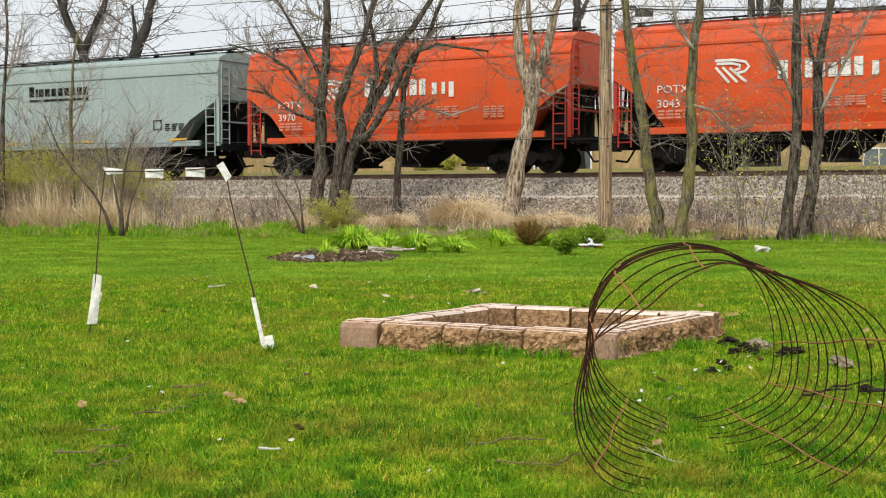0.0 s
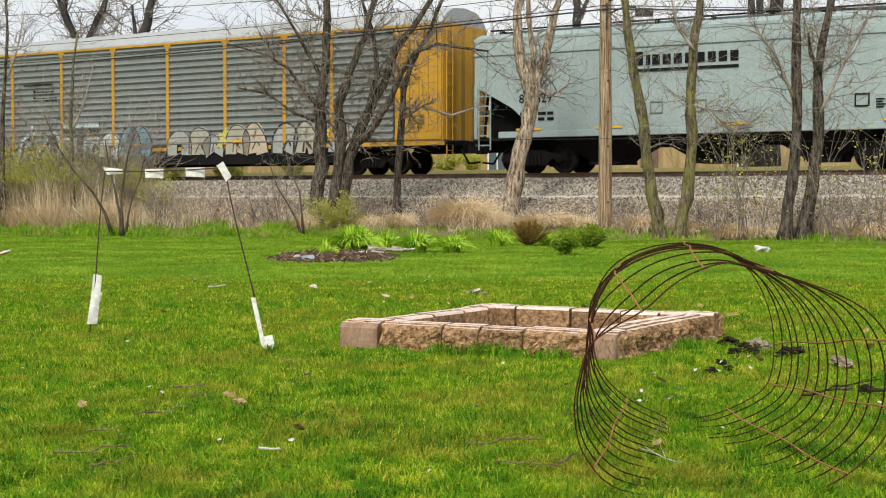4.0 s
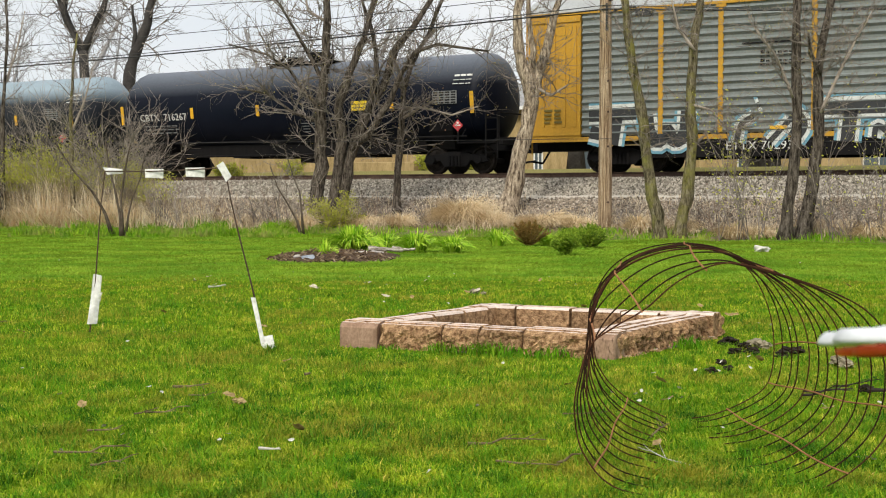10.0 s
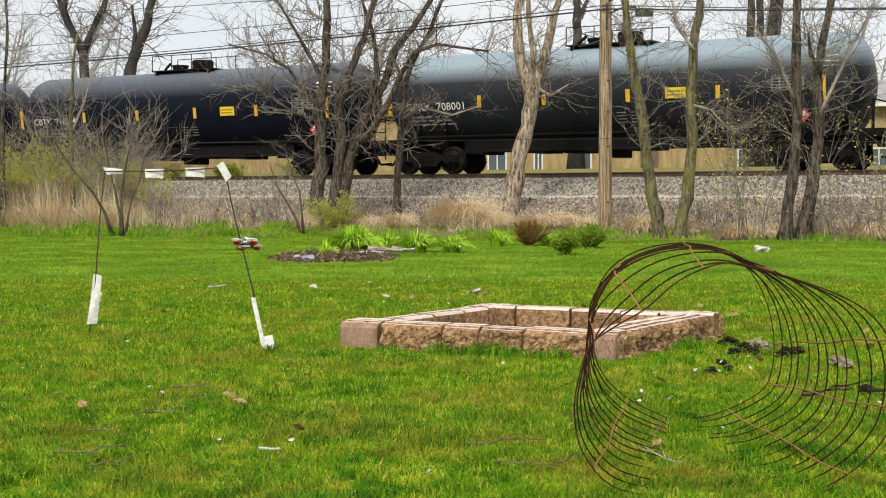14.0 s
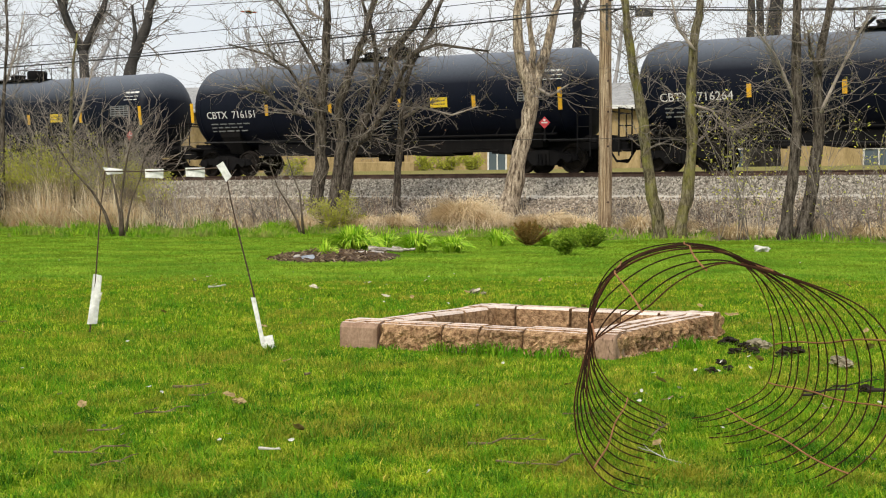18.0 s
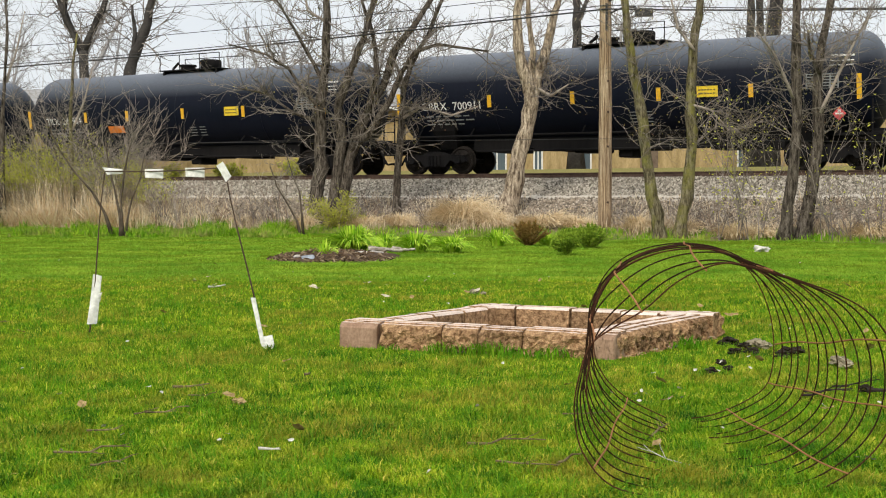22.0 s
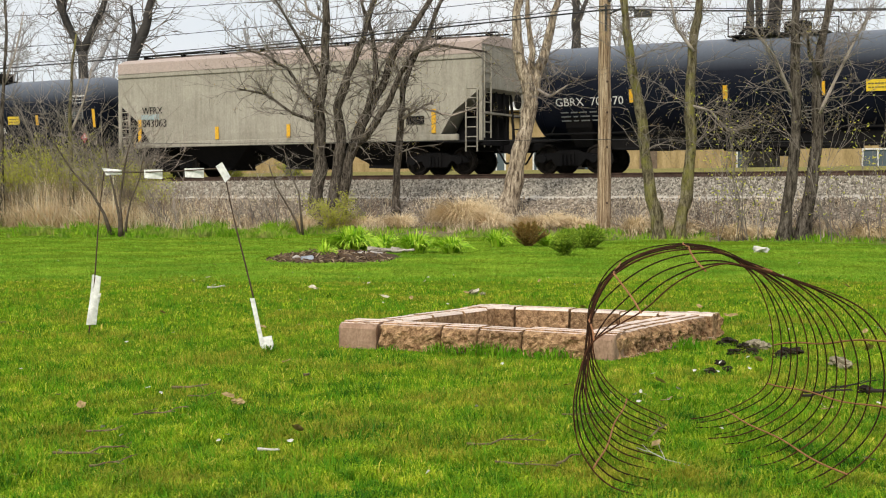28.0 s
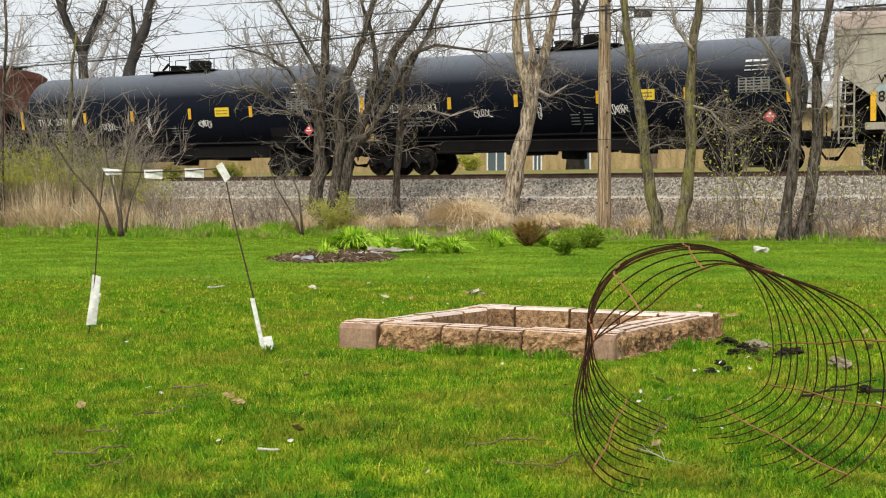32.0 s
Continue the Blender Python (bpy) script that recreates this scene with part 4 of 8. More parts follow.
def lawn_mat(name, cols, dry=(0.40, 0.30, 0.05), blot=6.5, tired=0.6, lively=1.0):
    """Blades that differ a little among themselves and more from patch to patch: deep green, fresh green, yellowed."""
    m, nt, b = node_mat(name, 0.75, 0, 0.07)
    g = nt.nodes.new("ShaderNodeNewGeometry")
    patch = noise_node(nt, blot, 6, 0.62)
    r = ramp_node(nt, patch.outputs["Fac"], [(0.36 + 0.28 * i / (len(cols) - 1), c) for i, c in enumerate(cols)])
    vary = ramp_node(nt, g.outputs["Random Per Island"], [(at, tuple(1 + (q - 1) * lively for q in c)) for at, c in ((0.0, (0.66, 0.74, 0.6)), (0.5, (1.1, 1.1, 1.0)), (0.90, (1.40, 1.28, 1.3)), (0.95, (1.8, 1.35, 2.6)), (1.0, (2.1, 1.45, 4.0)))])
    mx = mix_node(nt, 1.0, r.outputs["Color"], vary.outputs["Color"], "MULTIPLY")
    worn = noise_node(nt, 1.15, 6, 0.68)
    wr = ramp_node(nt, worn.outputs["Fac"], [(0.47, (0, 0, 0)), (0.60, (tired,) * 3)])
    mx = mix_node(nt, wr.outputs["Color"], mx.outputs["Color"], dry)
    wide = noise_node(nt, 0.35, 4, 0.6)
    r2 = ramp_node(nt, wide.outputs["Fac"], [(0.32, (0.80, 0.85, 0.82)), (0.68, (1.10, 1.05, 0.98))])
    mm = mix_node(nt, 1.0, mx.outputs["Color"], r2.outputs["Color"], "MULTIPLY")
    nt.links.new(mm.outputs["Color"], b.inputs["Base Color"])
    tr = nt.nodes.new("ShaderNodeBsdfTranslucent")
    nt.links.new(mm.outputs["Color"], tr.inputs["Color"])
    ms = nt.nodes.new("ShaderNodeMixShader")
    ms.inputs[0].default_value = 0.25
    nt.links.new(b.outputs[0], ms.inputs[1])
    nt.links.new(tr.outputs[0], ms.inputs[2])
    nt.links.new(ms.outputs[0], nt.nodes["Material Output"].inputs["Surface"])
    return m


M_LAWN = lawn_mat("lawn_grass", [(0.05, 0.165, 0.008), (0.145, 0.30, 0.012), (0.27, 0.41, 0.018), (0.44, 0.52, 0.04)])
M_PALE_LAWN = lawn_mat("yellowed_grass", [(0.22, 0.36, 0.02), (0.36, 0.47, 0.03), (0.50, 0.55, 0.06), (0.56, 0.50, 0.10)], tired=0.4)
M_DEEP_LAWN = lawn_mat("deep_green_grass", [(0.06, 0.20, 0.010), (0.10, 0.28, 0.011), (0.16, 0.35, 0.014)], tired=0.15)
M_LUSH = lawn_mat("lush_dark_grass", [(0.022, 0.10, 0.008), (0.045, 0.17, 0.010), (0.09, 0.25, 0.014)], tired=0.0)
M_MOWN = lawn_mat("mown_grass", [(0.16, 0.34, 0.028), (0.22, 0.41, 0.034), (0.29, 0.47, 0.045)], blot=0.7, tired=0.2, lively=0.4)
M_EDGE_GRASS = lawn_mat("long_edge_grass", [(0.08, 0.22, 0.010), (0.17, 0.36, 0.016), (0.30, 0.45, 0.04)], (0.42, 0.36, 0.15))
M_REED = island_mat("dry_reed", [(0.46, 0.33, 0.19), (0.74, 0.59, 0.39), (0.88, 0.76, 0.55), (0.94, 0.86, 0.68), (0.66, 0.51, 0.34)], 0.8, 0.45)
M_WEED = island_mat("dry_weed", [(0.26, 0.19, 0.12), (0.54, 0.43, 0.29), (0.76, 0.65, 0.48)], 0.9, 0.2)
M_TUFT = island_mat("dry_tuft_grass", [(0.46, 0.34, 0.18), (0.72, 0.57, 0.36), (0.88, 0.76, 0.54)], 0.8, 0.25)
M_BUSHLEAF = island_mat("yellow_green_spring_leaf", [(0.30, 0.33, 0.04), (0.44, 0.46, 0.06), (0.56, 0.56, 0.10)], 0.6, 0.35)
RNG = np.random.default_rng(7)
PIT_N, PIT_F, PIT_R = Vector((1.057, 8.398, 0)), Vector((-0.899, 0.438, 0)), Vector((0.537, 0.844, 0))


def in_pit(x, y, grow=0.0):
    det = PIT_F.x * PIT_R.y - PIT_F.y * PIT_R.x
    dx, dy = x - PIT_N.x, y - PIT_N.y
    u = (dx * PIT_R.y - dy * PIT_R.x) / det
    v = (PIT_F.x * dy - PIT_F.y * dx) / det
    return (u > -grow) & (u < 1.97 + grow) & (v > -grow) & (v < 1.92 + grow), u, v


def lawn(tufts, per, near, far, low=0.012, high=0.048, lush=False):
    """Tufts of blades, denser in plan near the camera, none in the pit or the planted bed; lush: only scattered clumps of longer grass."""
    n = tufts * per
    cy = 1 / RNG.uniform(1 / far, 1 / near, tufts)
    cx = RNG.uniform(-0.36, 0.36, tufts) * cy
    even = np.interp(cy, [13, 20], [0.0, 1.0])                          # the far strip is mown short
    wild = RNG.uniform(0.3, 1.45, tufts) * (0.45 + 0.95 * (0.5 + 0.5 * lump(cx * 6.1, cy * 5.3)))
    size = wild * (1 - even) + 0.62 * even
    ty, tx, ts = np.repeat(cy, per), np.repeat(cx, per), np.repeat(size, per)
    spread = (0.010 + 0.0034 * ty) * (1.5 if lush else 1.0)
    xx, yy = tx + RNG.normal(0, 1, n) * spread, ty + RNG.normal(0, 1, n) * spread * 1.4
    q = SIDE0.y * CT - (xx * ST + yy * CT)
    inside = in_pit(xx, yy)[0]
    bare = ((xx + 2.0) ** 2 / 1.4 + (yy - 23.6) ** 2 / 1.7) < 1        # the planted bed
    ok = (q > 8.0 + lump(xx, yy) * 0.6) & ~inside & ~bare
    if lush:
        ok &= np.repeat(0.5 * lump(cx * 2.7 + 2, cy * 1.9) + lump(cx * 8.1, cy * 4.3 + 1) > 0.55, per)
    xx, yy, ts = xx[ok], yy[ok], ts[ok]
    h = RNG.uniform(low, high, len(xx)) * ts * (1 + 0.010 * yy)
    _, pu, pv = in_pit(xx, yy)
    near_wall = (pu > -0.28) & (pu < 2.25) & (pv > -0.34) & (pv < 2.2)
    h = np.where(near_wall, h * np.where(lump(xx * 9, yy * 9) > 0.45, 0.9, 0.4), h)
    w = np.maximum(0.0040, yy * 0.00050) * RNG.uniform(0.6, 1.3, len(xx))
    return blade_arrays(xx, yy, ground_z(xx, yy), h, w, RNG.uniform(0.3, 1.6, len(xx)), RNG)


v, f = lawn(14500, 17, 4.1, 17.5)
scatter_mesh("lawn_grass", v, f, M_LAWN, "short bright green spring lawn with yellowed patches", "grass")
v, f = lawn(6500, 15, 4.1, 17.5, 0.010, 0.036)
scatter_mesh("yellowed_grass", v, f, M_PALE_LAWN, "short yellowed blades between the greener tufts", "grass")
v, f = lawn(6000, 17, 4.1, 17.5, 0.016, 0.054)
scatter_mesh("deep_green_grass", v, f, M_DEEP_LAWN, "deep green tufts all over the lawn", "grass")
v, f = lawn(7000, 22, 4.1, 15.0, 0.024, 0.058, True)
scatter_mesh("lush_grass", v, f, M_LUSH, "longer deep green clumps scattered in the lawn", "grass")
v, f = lawn(11000, 18, 16.5, 46.0)
scatter_mesh("mown_grass", v, f, M_MOWN, "evenly mown bright green lawn", "grass")


def field(name, n, q0, q1, x0, x1, hmin, hmax, wid, mat, label, lean=0.4, cond=None, cat="grass"):
    """Stems in a strip that runs along the track, between two distances from the cars' side."""
    xx = RNG.uniform(x0, x1, n)
    q = RNG.uniform(q0, q1, n)
    yy = (SIDE0.y * CT - q - xx * ST) / CT
    ok = np.ones(n, bool) if cond is None else cond(xx, yy, q)
    xx, yy = xx[ok], yy[ok]
    m = len(xx)
    h = RNG.uniform(hmin, hmax, m) * (0.7 + 0.5 * (0.5 + 0.5 * lump(xx * 1.4, yy * 1.4)))
    vv, ff = blade_arrays(xx, yy, ground_z(xx, yy), h, wid * RNG.uniform(0.6, 1.4, m), RNG.uniform(0.05, lean, m), RNG)
    return scatter_mesh(name, vv, ff, mat, label, cat)


def clumpy(k, keep):
    return lambda x, y, q: lump(x * k + 3, y * k * 0.6) > keep


field("long_grass", 17000, 7.4, 9.6, -18, -4.0, 0.06, 0.44, 0.022, M_EDGE_GRASS, "long uncut green grass at the lawn's edge", 1.1, clumpy(1.9, 0.30))
field("long_grass", 9000, 7.9, 10.2, -18, -4.0, 0.04, 0.16, 0.02, M_EDGE_GRASS, "ragged green grass where the mown lawn ends", 1.3)
field("long_grass", 6500, 7.3, 9.0, -4.0, 12, 0.04, 0.20, 0.02, M_EDGE_GRASS, "uncut green grass along the lawn's edge", 0.6, clumpy(1.1, -0.2))


def verge(n, tall, seed):
    """The uncut green strip between the mown lawn and the brush, in clumps."""
    rng = np.random.default_rng(seed)
    x, y = rng.uniform(-13.5, -3.4, n), 34.9 + 3.6 * rng.uniform(0, 1, n) ** 1.3
    tuft_here = lump(x * 2.3 + 1, y * 0.9)
    ok = tuft_here > np.interp(x, [-13, -9.6, -9], [0.45, 0.2, -0.12])
    x, y, tuft_here = x[ok], y[ok], tuft_here[ok]
    h = tall * rng.uniform(0.35, 1.0, len(x)) * (0.62 + 0.5 * tuft_here) * np.interp(y, [34.9, 35.6], [0.45, 1.0])
    return blade_arrays(x, y, ground_z(x, y), h, 0.022 * rng.uniform(0.6, 1.4, len(x)), rng.uniform(0.1, 0.9, len(x)), rng)


v, f = verge(14000, 0.43, 21)
scatter_mesh("verge_grass", v, f, M_EDGE_GRASS, "uncut green clumps between the mown lawn and the brush", "grass")


def thin_out(x, y, q):
    """Reeds stand thick by the corner of the lawn and thin out along the bank."""
    return RNG.random(len(x)) < np.interp(x, [-19, -11, -9.6, -8.6, -6], [1, 1, 0.45, 0.10, 0.02]) * (0.45 + 0.55 * (lump(x * 1.3, y * 1.3) > -0.25))


field("dry_reeds", 38000, 6.4, 8.9, -19, -6, 0.30, 1.15, 0.020, M_REED, "tall tan dry reeds at the edge of the lawn", 1.9, thin_out, cat="reeds")
field("tall_dry_reeds", 3500, 6.4, 8.8, -19, -10.0, 1.0, 2.0, 0.018, M_REED, "taller sparse dry reed stalks behind the lawn", 0.3, thin_out, cat="reeds")
field("dry_weeds", 15000, 6.1, 8.3, -10.5, 12, 0.08, 0.42, 0.018, M_WEED, "thin dry weeds along the foot of the bank", 1.1, clumpy(0.9, 0.05), cat="weeds")


field("dead_sticks", 5000, 3.2, 7.0, -11, 12.5, 0.10, 0.42, 0.013, M_REED, "pale dead stalks and sticks lying on the bank", 2.2, clumpy(0.8, -0.3), cat="sticks")


def tuft(x, y, r, h, n, mat, label, name="dry_grass_tuft", wid=0.018, lean=0.9, cat="grass tuft", mop=True):
    """A mop of arching grass round one root."""
    a, rr = RNG.uniform(0, 2 * math.pi, n), r * np.sqrt(RNG.uniform(0, 1, n))
    xx, yy = x + np.cos(a) * rr, y + np.sin(a) * rr
    hh = h * RNG.uniform(0.55, 1.0, n) * (1.05 - 0.5 * (rr / r) ** 2)
    if mop:                                    # each blade arches over and hangs outwards
        b = a + RNG.normal(0, 0.5, n)
        out = r * RNG.uniform(0.25, 1.0, n)
        u = np.linspace(0, 1, 6)[None]
        bx = x + (xx - x)[:, None] * 0.45 + np.cos(b)[:, None] * out[:, None] * u ** 1.2
        by = y + (yy - y)[:, None] * 0.45 + np.sin(b)[:, None] * out[:, None] * u ** 1.2
        bz = ground_z(bx, by) - 0.02 + hh[:, None] * (2.3 * u - RNG.uniform(1.3, 2.1, n)[:, None] * u * u)
        half = (wid * RNG.uniform(0.3, 0.7, n))[:, None] * (1 - 0.75 * u)
        sx, sy = -np.sin(b)[:, None] * half, np.cos(b)[:, None] * half
        lo, hi = np.stack([bx - sx, by - sy, bz], -1), np.stack([bx + sx, by + sy, bz + 0.003], -1)
        vv = np.concatenate([lo, hi], 1).reshape(-1, 3)
        k = np.arange(n)[:, None] * 12 + np.arange(5)[None]
        ff = np.stack([k, k + 1, k + 7, k + 6], -1).reshape(-1, 4)
    else:
        vv, ff = blade_arrays(xx, yy, ground_z(xx, yy), hh, wid * RNG.uniform(0.6, 1.4, n), RNG.uniform(0.2, lean, n), RNG)
    ob = scatter_mesh(name, vv, ff, mat, label, cat)
    del ob["kind"]
    return ob


TAN = "arching mound of tan dry grass"
for x, y, r, h, n in ((0.55, 37.5, 0.95, 0.95, 2600), (1.25, 36.8, 0.6, 0.55, 1200), (2.7, 36.2, 0.8, 0.5, 1500), (3.5, 35.6, 0.5, 0.4, 700), (-3.9, 38.4, 0.4, 0.6, 700),
                      (-2.2, 38.4, 0.5, 0.45, 700), (-1.2, 38.2, 0.5, 0.5, 700), (4.9, 33.9, 0.45, 0.55, 700), (6.9, 32.0, 0.5, 0.5, 700), (7.4, 31.6, 0.4, 0.4, 500),
                      (9.6, 30.6, 0.5, 0.5, 700), (10.3, 30.3, 0.5, 0.55, 700), (6.0, 33.2, 0.4, 0.5, 500), (-8.6, 41.6, 0.5, 0.5, 600), (-6.4, 40.4, 0.5, 0.45, 600)):
    tagged(tuft(x, y, r, h, n, M_TUFT, TAN), group="tufts along the bank")
for x, y, h, n in ((-0.02, 8.84, 0.13, 90), (0.25, 8.72, 0.16, 150), (0.36, 8.67, 0.15, 120), (0.70, 8.50, 0.14, 120), (1.66, 9.12, 0.15, 120), (0.12, 8.78, 0.11, 70), (0.52, 8.60, 0.10, 70), (-0.35, 8.98, 0.08, 60)):
    tagged(tuft(x, y, 0.12, h * 0.85, n, M_DEEP_LAWN, "tall green grass tuft against the pit's wall", "grass_tuft", 0.007, 1.2, mop=False), group="tufts by the pit", kind="stuff")

# ---- ballast stones, ties and rails ----
M_STONE = island_mat("ballast_stone", [(0.085, 0.076, 0.060), (0.225, 0.20, 0.163), (0.385, 0.35, 0.292), (0.56, 0.515, 0.44)], 0.95)


def stones(n, q0, q1, s0, s1, size):
    q, s = RNG.uniform(q0, q1, n), RNG.uniform(s0, s1, n)
    xx = s * CT - q * ST
    yy = SIDE0.y - s * ST - q * CT
    zz = ground_z(xx, yy)
    base = np.array([(1, 0, 0), (0, 1, 0), (-1, 0, 0), (0, -1, 0), (0, 0, 1), (0, 0, -1)], float)
    tri = np.array([(0, 1, 4), (1, 2, 4), (2, 3, 4), (3, 0, 4), (1, 0, 5), (2, 1, 5), (3, 2, 5), (0, 3, 5)])
    v = base[None] * RNG.uniform(0.55, 1.3, (n, 6, 1)) * size * RNG.uniform(0.6, 1.4, (n, 1, 1)) + RNG.normal(0, size * 0.2, (n, 6, 3))
    v += np.stack([xx, yy, zz], -1)[:, None]
    f = (np.arange(n)[:, None, None] * 6 + tri[None]).reshape(-1, 3)
    return v.reshape(-1, 3), f


v, f = stones(60000, -1.2, 2.62, -24, 16.5, 0.042)
scatter_mesh("ballast_stones", v, f, M_STONE, "crushed grey ballast stones on the bank", "gravel")
M_OLDSTONE = island_mat("soiled_ballast_stone", [(0.07, 0.056, 0.044), (0.19, 0.16, 0.13), (0.36, 0.31, 0.25), (0.56, 0.49, 0.41)], 0.95)
v, f = stones(16000, 3.1, 6.0, -24, 17, 0.034)
scatter_mesh("soiled_stones", v, f, M_OLDSTONE, "dark soiled stones and leaf litter low on the bank", "gravel")


def rails():
    for w in (-0.75, 0.75):
        bm = bmesh.new()
        prof = [(-0.075, -0.17), (0.075, -0.17), (0.02, -0.14), (0.012, -0.05), (0.037, -0.035), (0.037, 0.0), (-0.037, 0.0), (-0.037, -0.035), (-0.012, -0.05), (-0.02, -0.14)]
        loft(bm, [[track(s, w + y, z) for y, z in prof] for s in (-70, 40)])
        ob = part("rail", bm, M_RAIL)
        tagged(ob, "rust-brown steel rail on the ballast", "rail", "rails of the track", "structure")
    bm = bmesh.new()
    box(bm, -0.11, 0.11, -1.3, 1.3, -0.36, -0.18)
    bevelled(bm, 0.01)
    src = part("tie", bm, M_TIE)
    tagged(src, "weathered dark wooden railway tie", "railway tie", "ties of the track", "structure")
    src.matrix_basis = Matrix.Translation(track(-30, 0, 0)) @ pose(0, 0, 0, 0, 0, TRACK_TURN)
    for i in range(1, 90):
        o = copy_thing(src, Matrix.Translation(track(-30 + i * 0.55, RNG.uniform(-0.04, 0.04), 0)) @ pose(0, 0, 0, 0, 0, TRACK_TURN + RNG.uniform(-1, 1)))


M_TIE = grainy("creosoted_tie_wood", (0.05, 0.035, 0.028), (0.13, 0.10, 0.08), 3, 0.9, 0, 0.4, 0.01, 40, (1, 8, 1))
rails()

# ---- trees ----
def bark_mat(name, dark, mid, pale, scale=6.0, stretch=(3, 3, 0.6), moss=None):
    """Bark or old wood: dark cracks, mid tone and pale raised plates, finely broken up, with moss on it where it has some."""
    m, nt, b = node_mat(name, 0.95, 0.0, 0.08)
    plates = noise_node(nt, scale, 8, 0.7, stretch=stretch)
    fine = noise_node(nt, scale * 5, 5, 0.7, stretch=stretch)
    r = ramp_node(nt, plates.outputs["Fac"], [(0.38, dark), (0.50, mid), (0.63, pale)])
    r2 = ramp_node(nt, fine.outputs["Fac"], [(0.34, (0.45,) * 3), (0.66, (1.3,) * 3)])
    out = mix_node(nt, 1.0, r.outputs["Color"], r2.outputs["Color"], "MULTIPLY").outputs["Color"]
    if moss:
        where = noise_node(nt, 1.6, 6, 0.7)
        f = ramp_node(nt, where.outputs["Fac"], [(0.48, (0, 0, 0)), (0.62, (0.75,) * 3)])
        out = mix_node(nt, f.outputs["Color"], out, moss).outputs["Color"]
    nt.links.new(out, b.inputs["Base Color"])
    bump_node(nt, b, plates.outputs["Fac"], 1.0, 0.05)
    return m


M_BARK = bark_mat("grey_brown_bark", (0.022, 0.018, 0.014), (0.105, 0.087, 0.071), (0.20, 0.172, 0.145))
M_BARK_PALE = bark_mat("pale_peeling_bark", (0.085, 0.060, 0.042), (0.38, 0.305, 0.225), (0.68, 0.58, 0.45), 4.5)
M_BARK_MOSS = bark_mat("mossy_bark", (0.035, 0.030, 0.018), (0.16, 0.135, 0.085), (0.30, 0.265, 0.18), 6.0, moss=(0.23, 0.22, 0.055))
M_BARK_FAR = grainy("dark_far_bark", (0.035, 0.032, 0.030), (0.085, 0.078, 0.073), 2.0, 0.95, 0, 0.4, 0.02, 10.0)
M_TWIG = grainy("grey_twig", (0.11, 0.092, 0.080), (0.34, 0.295, 0.26), 3.0, 0.9, 0, 0.0)
M_STEM = grainy("dark_young_stem", (0.05, 0.038, 0.028), (0.16, 0.125, 0.095), 6.0, 0.9, 0, 0.3, 0.01, 20)
# distance haze is put into this pale grey colour
M_TWIG_FAR = grainy("haze_toned_twig", (0.30, 0.29, 0.29), (0.42, 0.41, 0.41), 3.0, 0.95, 0, 0.0)
M_TWIG_TAN = grainy("tan_twig", (0.30, 0.24, 0.15), (0.46, 0.38, 0.25), 3.0, 0.9, 0, 0.0)
M_TWIG_PALE = grainy("pale_grey_twig", (0.25, 0.21, 0.175), (0.50, 0.43, 0.37), 3.0, 0.9, 0, 0.0)
M_CANE = grainy("red_brown_cane", (0.13, 0.085, 0.06), (0.38, 0.28, 0.21), 3.0, 0.9, 0, 0.0)
M_BUD = island_mat("opening_bud", [(0.26, 0.20, 0.08), (0.36, 0.33, 0.10), (0.30, 0.16, 0.10)], 0.7)


def wander(p, d, length, steps, rnd, lift, wig):
    pts = [p.copy()]
    d = d.normalized()
    for _ in range(steps):
        d = (d + Vector((rnd.gauss(0, wig), rnd.gauss(0, wig), rnd.gauss(0, wig) + lift))).normalized()
        pts.append(pts[-1] + d * (length / steps))
    return pts


